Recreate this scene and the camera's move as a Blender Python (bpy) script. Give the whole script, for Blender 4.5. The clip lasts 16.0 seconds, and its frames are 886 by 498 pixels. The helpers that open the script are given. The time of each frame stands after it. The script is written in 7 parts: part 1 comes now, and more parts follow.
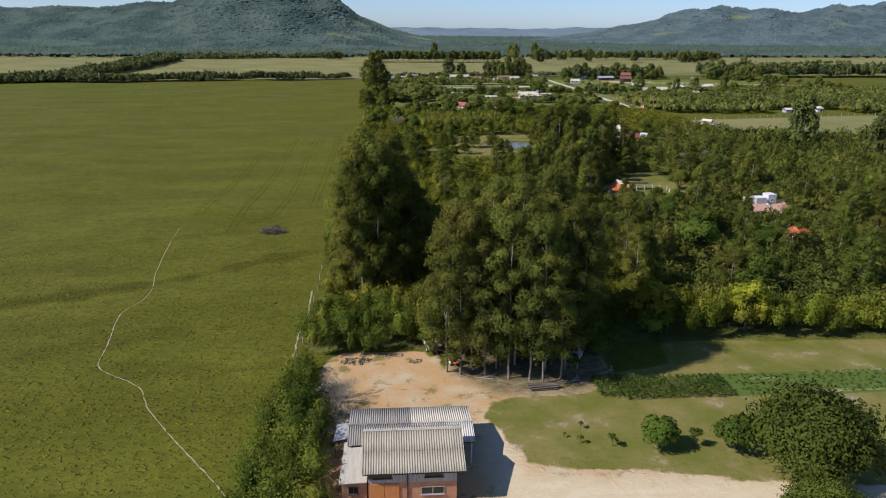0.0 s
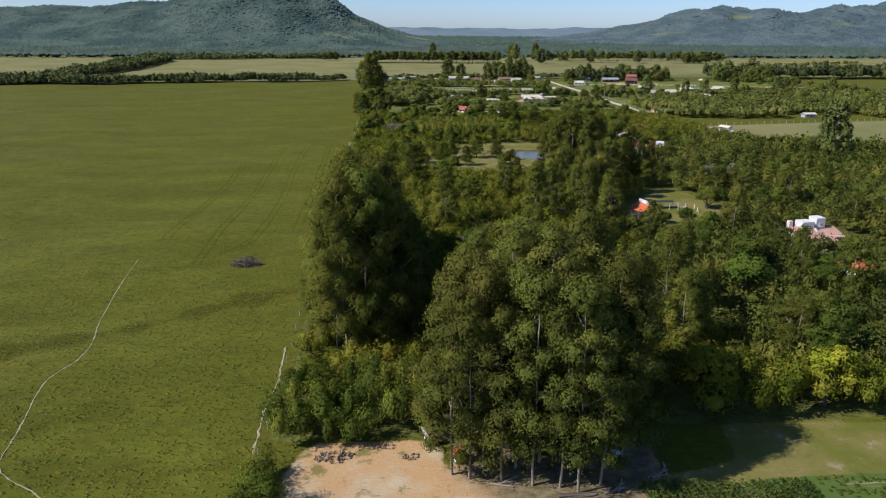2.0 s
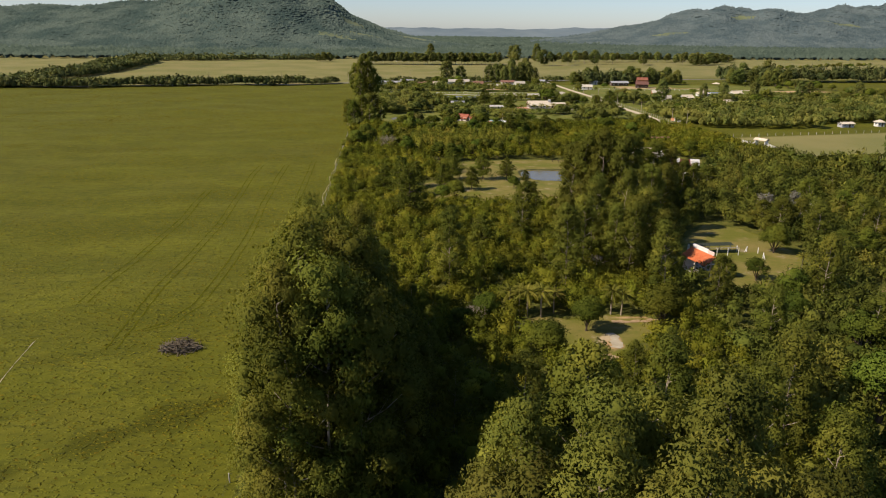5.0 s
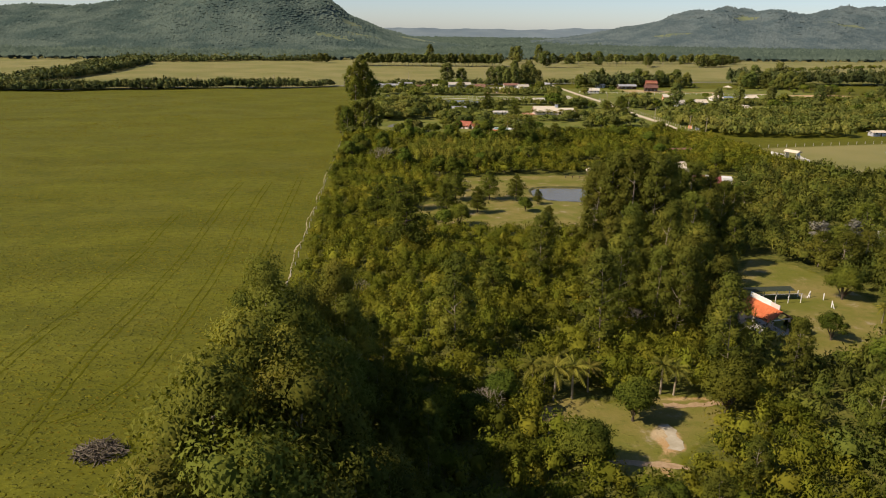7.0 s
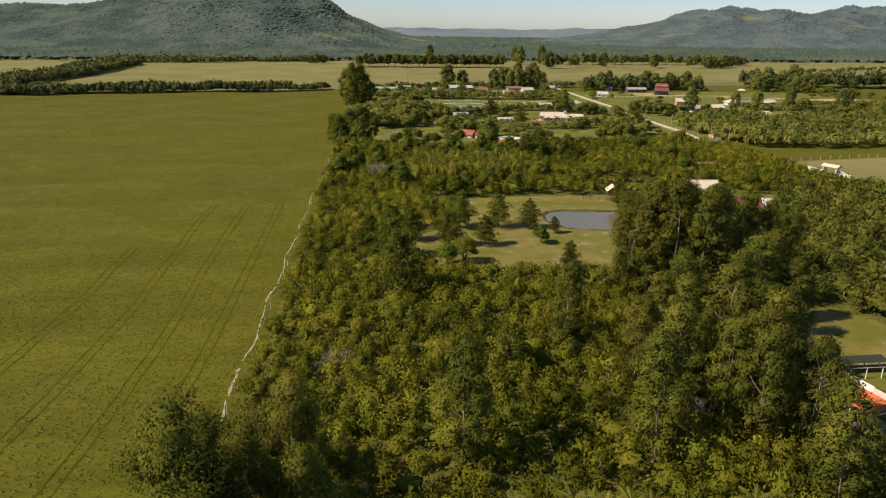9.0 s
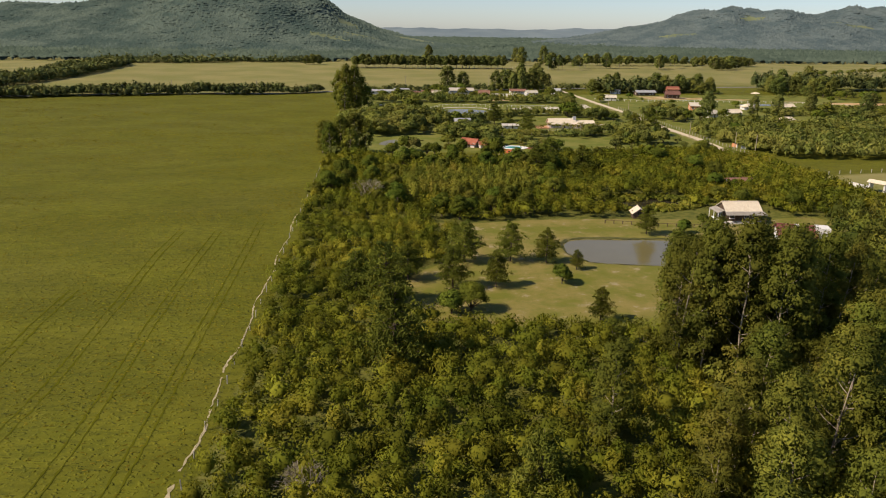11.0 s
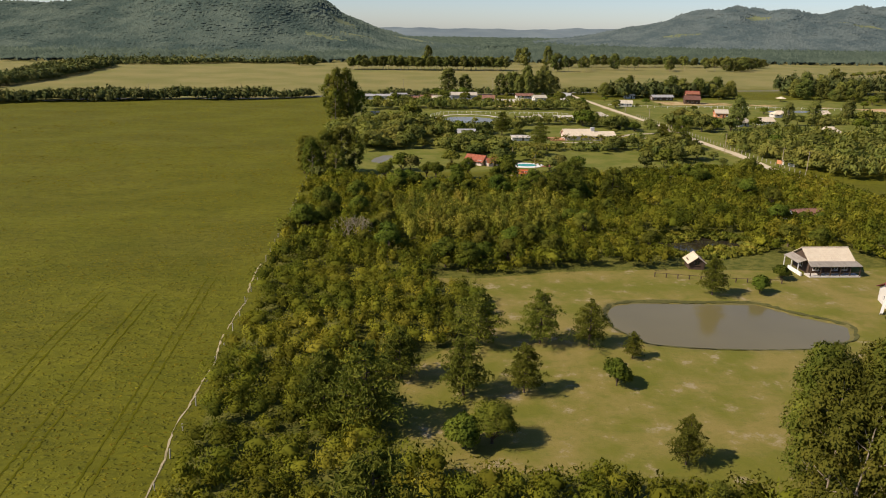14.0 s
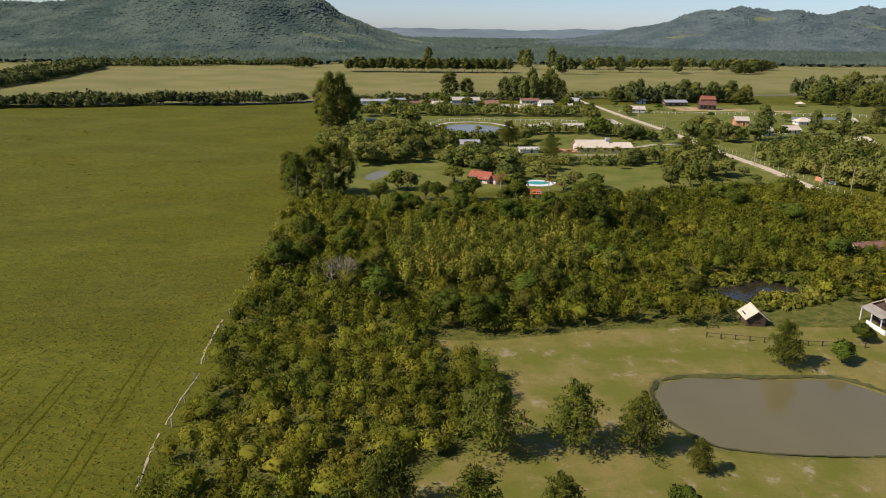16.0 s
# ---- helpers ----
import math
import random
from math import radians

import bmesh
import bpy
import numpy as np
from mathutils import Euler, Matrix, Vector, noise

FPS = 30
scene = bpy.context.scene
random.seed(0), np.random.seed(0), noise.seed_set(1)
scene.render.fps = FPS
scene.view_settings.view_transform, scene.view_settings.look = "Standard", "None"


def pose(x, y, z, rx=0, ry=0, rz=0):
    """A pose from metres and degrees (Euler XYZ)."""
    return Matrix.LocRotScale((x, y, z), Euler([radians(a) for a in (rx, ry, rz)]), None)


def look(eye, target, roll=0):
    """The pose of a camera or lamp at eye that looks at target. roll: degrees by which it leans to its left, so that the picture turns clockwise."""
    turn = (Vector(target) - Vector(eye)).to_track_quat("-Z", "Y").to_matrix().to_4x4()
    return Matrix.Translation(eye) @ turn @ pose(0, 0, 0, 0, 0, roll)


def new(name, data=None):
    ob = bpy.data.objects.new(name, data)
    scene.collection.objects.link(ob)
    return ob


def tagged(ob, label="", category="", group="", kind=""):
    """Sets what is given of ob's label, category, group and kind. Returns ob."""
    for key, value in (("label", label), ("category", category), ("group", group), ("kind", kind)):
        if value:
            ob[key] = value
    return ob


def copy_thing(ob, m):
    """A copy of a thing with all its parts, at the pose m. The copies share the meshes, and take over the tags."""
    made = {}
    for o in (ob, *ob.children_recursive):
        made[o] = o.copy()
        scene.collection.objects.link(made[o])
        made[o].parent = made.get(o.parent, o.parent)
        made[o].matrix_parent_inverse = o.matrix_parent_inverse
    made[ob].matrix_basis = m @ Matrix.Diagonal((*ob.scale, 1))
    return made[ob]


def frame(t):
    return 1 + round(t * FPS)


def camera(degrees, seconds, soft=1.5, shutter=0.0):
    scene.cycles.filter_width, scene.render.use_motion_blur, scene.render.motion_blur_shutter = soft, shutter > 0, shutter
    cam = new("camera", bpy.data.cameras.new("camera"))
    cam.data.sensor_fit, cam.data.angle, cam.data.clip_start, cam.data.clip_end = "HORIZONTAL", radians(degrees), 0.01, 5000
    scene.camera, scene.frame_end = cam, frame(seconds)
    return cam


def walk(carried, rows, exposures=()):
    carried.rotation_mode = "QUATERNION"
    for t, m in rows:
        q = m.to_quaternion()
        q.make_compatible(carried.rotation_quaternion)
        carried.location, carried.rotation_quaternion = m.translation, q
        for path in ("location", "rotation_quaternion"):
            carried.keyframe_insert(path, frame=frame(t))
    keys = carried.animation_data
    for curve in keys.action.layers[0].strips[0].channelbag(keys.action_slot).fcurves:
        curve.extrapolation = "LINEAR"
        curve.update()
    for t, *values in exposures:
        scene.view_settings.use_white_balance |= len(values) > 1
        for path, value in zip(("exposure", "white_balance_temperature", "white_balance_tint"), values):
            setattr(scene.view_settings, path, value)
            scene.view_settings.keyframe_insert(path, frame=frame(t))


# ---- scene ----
# ---- camera ----
cam = camera(64.2, 16.0, soft=1.05)
ROWS = [
    (0.0, 0.0, 0.43, 51.4, 72.564, -0.5, -4.24),
    (0.5, 0.32, 6.88, 51.34, 72.552, -0.51, -4.289),
    (1.0, 0.66, 13.49, 51.29, 72.552, -0.52, -4.314),
    (1.5, 1.01, 20.28, 51.26, 72.552, -0.53, -4.339),
    (2.0, 1.34, 27.18, 51.2, 72.564, -0.54, -4.375),
    (2.5, 1.65, 34.18, 51.17, 72.564, -0.56, -4.4),
    (3.0, 2.0, 41.41, 51.1, 72.576, -0.55, -4.425),
    (3.5, 2.33, 48.67, 51.1, 72.576, -0.57, -4.461),
    (4.0, 2.7, 56.05, 51.09, 72.576, -0.58, -4.498),
    (6.5, 4.69, 93.06, 51.11, 72.588, -0.71, -4.609),
    (7.0, 5.09, 100.58, 51.19, 72.612, -0.72, -4.609),
    (7.5, 5.56, 108.12, 51.35, 72.6, -0.73, -4.609),
    (8.0, 6.0, 115.76, 51.48, 72.6, -0.74, -4.609),
    (8.5, 6.47, 123.39, 51.62, 72.588, -0.74, -4.621),
    (9.0, 6.92, 131.03, 51.72, 72.588, -0.73, -4.633),
    (9.5, 7.36, 138.62, 51.71, 72.588, -0.72, -4.633),
    (10.0, 7.71, 146.11, 51.65, 72.6, -0.76, -4.67),
    (12.5, 9.91, 183.76, 51.16, 72.576, -0.84, -4.744),
    (13.0, 10.32, 191.25, 51.18, 72.588, -0.84, -4.756),
    (13.5, 10.76, 198.82, 51.17, 72.588, -0.85, -4.769),
    (14.0, 11.23, 206.42, 51.08, 72.588, -0.86, -4.769),
    (14.5, 11.73, 214.03, 51.18, 72.6, -0.87, -4.769),
    (15.0, 12.31, 221.66, 51.26, 72.6, -0.86, -4.756),
    (15.5, 12.78, 229.26, 51.39, 72.6, -0.87, -4.769),
    (16.0, 13.25, 236.79, 51.49, 72.623, -0.88, -4.769),
]
walk(cam, [(t, pose(x, y, z, rx, ry, rz)) for t, x, y, z, rx, ry, rz in ROWS],
     exposures=[(0.0, 0.04, 5500, 17), (1.0, 0.04, 5450, 16), (2.5, 0.06, 5450, 17), (4.0, 0.08, 6250, 17), (7.5, 0.1, 6950, 17), (10.0, 0.1, 6950, 17), (13.0, 0.08, 7000, 17), (14.5, 0.06, 6800, 18), (16.0, 0.02, 6300, 18)])
# ---- world and sun ----
SUN_EL, SUN_AZ = 42.0, 255.0  # degrees; azimuth clockwise from +y
world = bpy.data.worlds.new("sky")
scene.world = world
world.use_nodes = True
wn = world.node_tree
sky = wn.nodes.new("ShaderNodeTexSky")
sky.sky_type, sky.sun_disc = "NISHITA", False
sky.sun_elevation, sky.sun_rotation = radians(SUN_EL), radians(SUN_AZ)
sky.air_density, sky.dust_density, sky.ozone_density = 0.85, 0.35, 6.0
wn.links.new(sky.outputs["Color"], wn.nodes["Background"].inputs["Color"])
wn.nodes["Background"].inputs["Strength"].default_value = 0.115
sun = new("sun", bpy.data.lights.new("sun", "SUN"))
sun.data.energy, sun.data.angle, sun.data.color = 5.4, radians(0.55), (1.0, 0.91, 0.74)
_a, _e = radians(SUN_AZ), radians(SUN_EL)
SUN_DIR = Vector((math.sin(_a) * math.cos(_e), math.cos(_a) * math.cos(_e), math.sin(_e)))
sun.matrix_world = look((0, 0, 300), Vector((0, 0, 300)) - SUN_DIR)
scene.view_settings.exposure = 0.0

rng = np.random.default_rng(7)


# ---- materials ----
class Tree_of_nodes:
    """A material under construction."""

    def __init__(self, name):
        self.mat = bpy.data.materials.new(name)
        self.mat.use_nodes = True
        self.nt = self.mat.node_tree
        self.bsdf = self.nt.nodes["Principled BSDF"]
        self.out = self.nt.nodes["Material Output"]

    def add(self, kind):
        return self.nt.nodes.new(kind)

    def tones(self, layer):
        """The colour layer of a mesh."""
        n = self.add("ShaderNodeVertexColor")
        n.layer_name = layer
        return n

    def link(self, a, b):
        self.nt.links.new(a, b)

    def put(self, socket, value):
        if isinstance(value, bpy.types.NodeSocket):
            self.link(value, socket)
        elif isinstance(value, tuple) and len(value) == 3 and socket.type == "RGBA":
            socket.default_value = (*value, 1)
        else:
            socket.default_value = value

    def pos(self):
        return self.add("ShaderNodeNewGeometry").outputs["Position"]

    def local(self):
        return self.add("ShaderNodeTexCoord").outputs["Object"]

    def stretch(self, vec, scale, rot=0.0):
        n = self.add("ShaderNodeMapping")
        self.link(vec, n.inputs["Vector"])
        n.inputs["Scale"].default_value = scale
        n.inputs["Rotation"].default_value = (0, 0, radians(rot))
        return n.outputs["Vector"]

    def noise(self, vec, scale, detail=3.0, rough=0.55, distortion=0.0):
        n = self.add("ShaderNodeTexNoise")
        self.link(vec, n.inputs["Vector"])
        n.inputs["Scale"].default_value, n.inputs["Detail"].default_value = scale, detail
        n.inputs["Roughness"].default_value, n.inputs["Distortion"].default_value = rough, distortion
        return n.outputs["Fac"]

    def math(self, op, a, b=0.0, c=0.0, clamp=False):
        n = self.add("ShaderNodeMath")
        n.operation, n.use_clamp = op, clamp
        for s, v in zip(n.inputs, (a, b, c)):
            self.put(s, v)
        return n.outputs[0]

    def remap(self, v, lo, hi, a=0.0, b=1.0):
        n = self.add("ShaderNodeMapRange")
        n.interpolation_type = "SMOOTHSTEP"
        for s, x in zip(n.inputs, (v, lo, hi, a, b)):
            self.put(s, x)
        return n.outputs[0]

    def mix(self, fac, a, b, blend="MIX"):
        n = self.add("ShaderNodeMix")
        n.data_type, n.blend_type = "RGBA", blend
        self.put(n.inputs[0], fac)
        self.put(n.inputs[6], a)
        self.put(n.inputs[7], b)
        return n.outputs[2]

    def bump(self, height, strength=0.5, distance=0.1):
        n = self.add("ShaderNodeBump")
        self.link(height, n.inputs["Height"])
        n.inputs["Strength"].default_value, n.inputs["Distance"].default_value = strength, distance
        self.link(n.outputs["Normal"], self.bsdf.inputs["Normal"])
        return n

    def finish(self, color, rough=0.8, metal=0.0, spec=0.3):
        self.put(self.bsdf.inputs["Base Color"], color)
        self.put(self.bsdf.inputs["Roughness"], rough)
        self.put(self.bsdf.inputs["Metallic"], metal)
        self.put(self.bsdf.inputs["Specular IOR Level"], spec)
        return self.mat


def foliage(name, dark, mid, light, through_leaf=0.2, patch=0.12, tone=False):
    """Leaves: each leaf, each bush and each tree differs a little. tone: the mesh tells its bushes apart."""
    m = Tree_of_nodes(name)
    dark, mid, light = (tuple(np.array(q) * (1.1, 1.0, 0.95)) for q in (dark, mid, light))
    geo = m.add("ShaderNodeNewGeometry")
    island = geo.outputs["Random Per Island"]
    big = m.remap(m.noise(geo.outputs["Position"], patch, 2.0), 0.3, 0.7)
    if tone:
        sep = m.add("ShaderNodeSeparateColor")
        m.link(m.tones("tone").outputs["Color"], sep.inputs[0])
        own, hue = sep.outputs[0], sep.outputs[1]
        big = m.math("ADD", m.math("MULTIPLY", big, 0.65), m.math("MULTIPLY", own, 0.35))
    else:
        sep = m.add("ShaderNodeSeparateColor")
        m.link(m.tones("tone").outputs["Color"], sep.inputs[0])
        own = hue = m.add("ShaderNodeObjectInfo").outputs["Random"]
        big = m.math("ADD", m.math("MULTIPLY", big, 0.68), m.math("MULTIPLY", sep.outputs[0], 0.32))
    f = m.math("ADD", m.math("MULTIPLY", island, 0.15), m.math("MULTIPLY", big, 0.85))
    c = m.mix(m.remap(f, 0.0, 0.55), dark, mid)
    c = m.mix(m.remap(f, 0.5, 1.0), c, light)
    hsv = m.add("ShaderNodeHueSaturation")
    m.link(c, hsv.inputs["Color"])
    m.link(m.math("MULTIPLY_ADD", hue, 0.034 if tone else 0.026, 0.48 if tone else 0.486), hsv.inputs["Hue"])
    m.link(m.math("MULTIPLY_ADD", own, 0.46 if tone else 0.42, 0.76 if tone else 0.78), hsv.inputs["Value"])
    m.finish(hsv.outputs["Color"], 0.8, 0.0, 0.06)
    tr = m.add("ShaderNodeBsdfTranslucent")
    m.link(m.mix(1.0, hsv.outputs["Color"], (1.0, 1.0, 0.55), "MULTIPLY"), tr.inputs["Color"])
    mx = m.add("ShaderNodeMixShader")
    mx.inputs[0].default_value = through_leaf
    m.link(m.bsdf.outputs[0], mx.inputs[1])
    m.link(tr.outputs[0], mx.inputs[2])
    m.link(mx.outputs[0], m.out.inputs["Surface"])
    return m.mat


def plain(name, a, b, scale=1.5, fine=12.0, rough=0.8, bump=0.15, metal=0.0, spec=0.3, streak=(1, 1, 1)):
    """A weathered surface: blotches at one scale, grain at another."""
    m = Tree_of_nodes(name)
    v = m.stretch(m.local(), streak)
    n1, n2 = m.noise(v, scale, 4.0, 0.6), m.noise(v, fine, 3.0, 0.6)
    f = m.math("ADD", m.math("MULTIPLY", m.remap(n1, 0.3, 0.7), 0.65), m.math("MULTIPLY", n2, 0.35))
    m.bump(n2, bump, 0.03)
    return m.finish(m.mix(f, a, b), rough, metal, spec)


LEAF_EUC = foliage("eucalyptus_leaves", (0.056, 0.074, 0.013), (0.114, 0.132, 0.022), (0.195, 0.2, 0.034), 0.26)
LEAF_PINE = foliage("pine_needles", (0.058, 0.08, 0.014), (0.11, 0.135, 0.02), (0.175, 0.19, 0.032), 0.25)
LEAF_BROAD = foliage("broad_leaves", (0.042, 0.07, 0.01), (0.085, 0.122, 0.016), (0.15, 0.185, 0.024))
LEAF_MANGO = foliage("mango_leaves", (0.036, 0.06, 0.01), (0.07, 0.1, 0.015), (0.12, 0.155, 0.022))
# Dark tone lifted to imitate haze over the distant gardens.
LEAF_GARDEN = foliage("garden_leaves", (0.09, 0.125, 0.03), (0.145, 0.175, 0.04), (0.22, 0.235, 0.054), 0.3, 0.03, True)
LEAF_THICKET = foliage("thicket_leaves", (0.063, 0.086, 0.01), (0.135, 0.158, 0.016), (0.228, 0.234, 0.026), 0.34, 0.05, True)
LEAF_BRIGHT = foliage("bright_leaves", (0.085, 0.12, 0.012), (0.155, 0.19, 0.018), (0.27, 0.285, 0.03), 0.34, 0.1, True)
LEAF_YELLOW = foliage("yellow_leaves", (0.13, 0.165, 0.012), (0.23, 0.26, 0.018), (0.35, 0.35, 0.03), 0.34)
LEAF_WOOD = foliage("woodland_leaves", (0.058, 0.078, 0.012), (0.116, 0.136, 0.021), (0.2, 0.206, 0.033), 0.32)
LEAF_YARD = foliage("yard_leaves", (0.044, 0.074, 0.01), (0.098, 0.138, 0.018), (0.19, 0.22, 0.03), 0.35, 0.1, True)
LEAF_YARD_TREE = foliage("clearing_leaves", (0.06, 0.085, 0.013), (0.125, 0.15, 0.02), (0.21, 0.225, 0.03), 0.28)
LEAF_CROP = foliage("crop_leaves", (0.045, 0.078, 0.014), (0.07, 0.11, 0.02), (0.11, 0.15, 0.03), 0.25, 0.2, True)
LEAF_DARKWOOD = foliage("dark_wood_leaves", (0.044, 0.064, 0.012), (0.095, 0.118, 0.02), (0.175, 0.185, 0.03), 0.22, 0.05, True)
LEAF_BAMBOO = foliage("bamboo_leaves", (0.088, 0.118, 0.018), (0.17, 0.195, 0.028), (0.28, 0.28, 0.046), 0.3, 0.1, True)
# Extra blue in the next two leaf colours stands for distance haze.
LEAF_FAR = foliage("far_leaves", (0.05, 0.07, 0.026), (0.085, 0.11, 0.036), (0.14, 0.155, 0.05), 0.2, 0.03, True)
LEAF_ROW = foliage("row_leaves", (0.066, 0.088, 0.024), (0.115, 0.14, 0.034), (0.182, 0.195, 0.048), 0.22, 0.03)
TUSSOCK = foliage("tussock_grass", (0.09, 0.091, 0.0065), (0.11, 0.109, 0.0085), (0.134, 0.127, 0.011), 0.15, 0.1, True)
LEAF_PALM = foliage("palm_leaves", (0.085, 0.105, 0.017), (0.16, 0.165, 0.028), (0.26, 0.24, 0.045), 0.3)
LEAF_SILVER = foliage("silver_leaves", (0.13, 0.14, 0.11), (0.2, 0.21, 0.17), (0.3, 0.31, 0.26), 0.2)
BARK = plain("eucalyptus_bark", (0.16, 0.12, 0.085), (0.44, 0.37, 0.28), 0.7, 5.0, 0.85, 0.3, streak=(1, 1, 0.25))
BARK_DARK = plain("dark_bark", (0.05, 0.036, 0.025), (0.14, 0.105, 0.075), 1.0, 7.0, 0.9, 0.4, streak=(1, 1, 0.3))
DEADWOOD = plain("dead_branches", (0.07, 0.052, 0.036), (0.2, 0.165, 0.115), 1.0, 7.0, 0.9, 0.3)
BARK_GREY = plain("grey_twigs", (0.23, 0.185, 0.13), (0.4, 0.34, 0.25), 1.0, 7.0, 0.9, 0.2)


# ---- mesh helpers ----
def mesh_of(name, verts, faces_flat, size, material, smooth=False, normals=None):
    """A mesh from arrays; all faces have the same number of corners. normals: soft shading directions of the points."""
    me = bpy.data.meshes.new(name)
    verts = np.asarray(verts, np.float32)
    faces_flat = np.asarray(faces_flat, np.int32).ravel()
    n = len(faces_flat) // size
    me.vertices.add(len(verts))
    me.vertices.foreach_set("co", verts.ravel())
    me.loops.add(len(faces_flat))
    me.loops.foreach_set("vertex_index", faces_flat)
    me.polygons.add(n)
    me.polygons.foreach_set("loop_start", np.arange(n, dtype=np.int32) * size)
    me.polygons.foreach_set("use_smooth", np.full(n, smooth))
    if normals is not None:
        me.polygons.foreach_set("use_smooth", np.full(n, True))
        me.attributes.new("custom_normal", "FLOAT_VECTOR", "POINT").data.foreach_set("vector", np.asarray(normals, np.float32).ravel())
    me.update(calc_edges=True)
    me.materials.append(material)
    return me


def set_tone(me, values, g):
    """Marks the points of each plant with its own random tone. values: plant number of each point."""
    n = int(values.max()) + 1
    col = np.ones((len(values), 4), np.float32)
    col[:, 0], col[:, 1] = g.random(n)[values], g.random(n)[values]
    me.color_attributes.new("tone", "FLOAT_COLOR", "POINT").data.foreach_set("color", col.ravel())
    return me


def part(name, bm, material, parent, label=""):
    """Links a bmesh, or a mesh, as one object under a thing or a part."""
    if isinstance(bm, bpy.types.Mesh):
        me = bm
    else:
        me = bpy.data.meshes.new(name)
        bm.normal_update()
        bm.to_mesh(me)
        bm.free()
        me.materials.append(material)
    ob = new(name, me)
    ob.parent = parent
    if label:
        tagged(ob, label)
    return ob


def root(name, m, label, category, group="", kind=""):
    ob = new(name)
    ob.matrix_basis = m
    ob.empty_display_size = 0.5
    return tagged(ob, label, category, group, kind)


def unit(a):
    return a / np.maximum(np.linalg.norm(a, axis=-1, keepdims=True), 1e-9)


def leaves(centres, normals, length, width, g, tri=False, hang=0.0):
    """One rhombic leaf, or spray of leaves, at each centre. hang: how far they hang along the vertical."""
    n = len(centres)
    side = g.normal(size=(n, 3)) + hang * np.array((0, 0, 1.0))
    side = unit(side - normals * (side * normals).sum(-1, keepdims=True))
    up = np.cross(normals, side)
    length = np.broadcast_to(length, n)[:, None]
    width = np.broadcast_to(width, n)[:, None]
    bend = normals * length * 0.18
    if tri:
        v = np.stack([centres - side * length - up * width * 0.6, centres + side * length * 0.9 - up * width * 0.7, centres + up * width * 1.3], 1)
        return v.reshape(-1, 3), np.arange(3 * n)
    v = np.stack([centres - side * length - bend, centres + up * width, centres + side * length - bend, centres - up * width], 1)
    return v.reshape(-1, 3), np.arange(4 * n)


def uneven(d, waves):
    """Swellings and hollows over the directions of a tuft."""
    return 1 + 0.26 * np.sin((d * waves[..., 0, :]).sum(-1, keepdims=True) + 1.0) * np.sin((d * waves[..., 1, :]).sum(-1, keepdims=True))


def tuft(centre, radius, n, g, squash=0.75, spread=0.42, low=-0.35, shell=0.48):
    """Places and directions of n sprays on the outside of a rounded tuft."""
    d = unit(g.normal(size=(n, 3)))
    d[:, 2] = np.where(d[:, 2] < low, -d[:, 2], d[:, 2])
    r = radius * (1.16 - shell * g.random((n, 1)) ** 1.2) * uneven(d, g.normal(size=(2, 3)) * 3.2)
    p = np.asarray(centre) + d * r * (1, 1, squash)
    return p, unit(d + spread * g.normal(size=(n, 3))), d


_q = (1 + 5 ** 0.5) / 2
BALL_V = unit(np.array([(-1, _q, 0), (1, _q, 0), (-1, -_q, 0), (1, -_q, 0), (0, -1, _q), (0, 1, _q), (0, -1, -_q), (0, 1, -_q), (_q, 0, -1), (_q, 0, 1), (-_q, 0, -1), (-_q, 0, 1)]))
BALL_F = np.array([(0, 11, 5), (0, 5, 1), (0, 1, 7), (0, 7, 10), (0, 10, 11), (1, 5, 9), (5, 11, 4), (11, 10, 2), (10, 7, 6), (7, 1, 8), (3, 9, 4), (3, 4, 2), (3, 2, 6), (3, 6, 8), (3, 8, 9), (4, 9, 5), (2, 4, 11), (6, 2, 10), (8, 6, 7), (9, 8, 1)])
OCTA_V = np.array([(1.0, 0, 0), (0, 1, 0), (-1, 0, 0), (0, -1, 0), (0, 0, 1), (0, 0, -1)])
OCTA_F = np.array([(0, 1, 4), (1, 2, 4), (2, 3, 4), (3, 0, 4), (1, 0, 5), (2, 1, 5), (3, 2, 5), (0, 3, 5)])


def cores(centres, radii, g, first, ball=True):
    """The dense inside of each tuft of leaves, as an uneven lump. radii: one for each axis."""
    bv, bf = (BALL_V, BALL_F) if ball else (OCTA_V, OCTA_F)
    n, k = len(centres), len(bv)
    v = np.asarray(centres)[:, None] + bv[None] * np.asarray(radii)[:, None] * (0.8 + 0.4 * g.random((n, k, 1)))
    f = bf[None] + (first + np.arange(n) * k)[:, None, None]
    return v.reshape(-1, 3), f.ravel(), np.tile(bv, (n, 1))


def tube(points, radii, sides=7):
    """A tapered tube along points: vertices and quads."""
    p = np.asarray(points, float)
    t = unit(np.gradient(p, axis=0))
    ref = np.where(np.abs(t[:, 2:3]) > 0.9, (1.0, 0, 0), (0, 0, 1.0))
    u = unit(np.cross(t, ref))
    w = np.cross(t, u)
    a = np.arange(sides) / sides * 2 * np.pi
    ring = u[:, None] * np.cos(a)[None, :, None] + w[:, None] * np.sin(a)[None, :, None]
    v = (p[:, None] + ring * np.asarray(radii)[:, None, None]).reshape(-1, 3)
    f = [(i * sides + k, i * sides + (k + 1) % sides, (i + 1) * sides + (k + 1) % sides, (i + 1) * sides + k) for i in range(len(p) - 1) for k in range(sides)]
    return v, np.array(f)


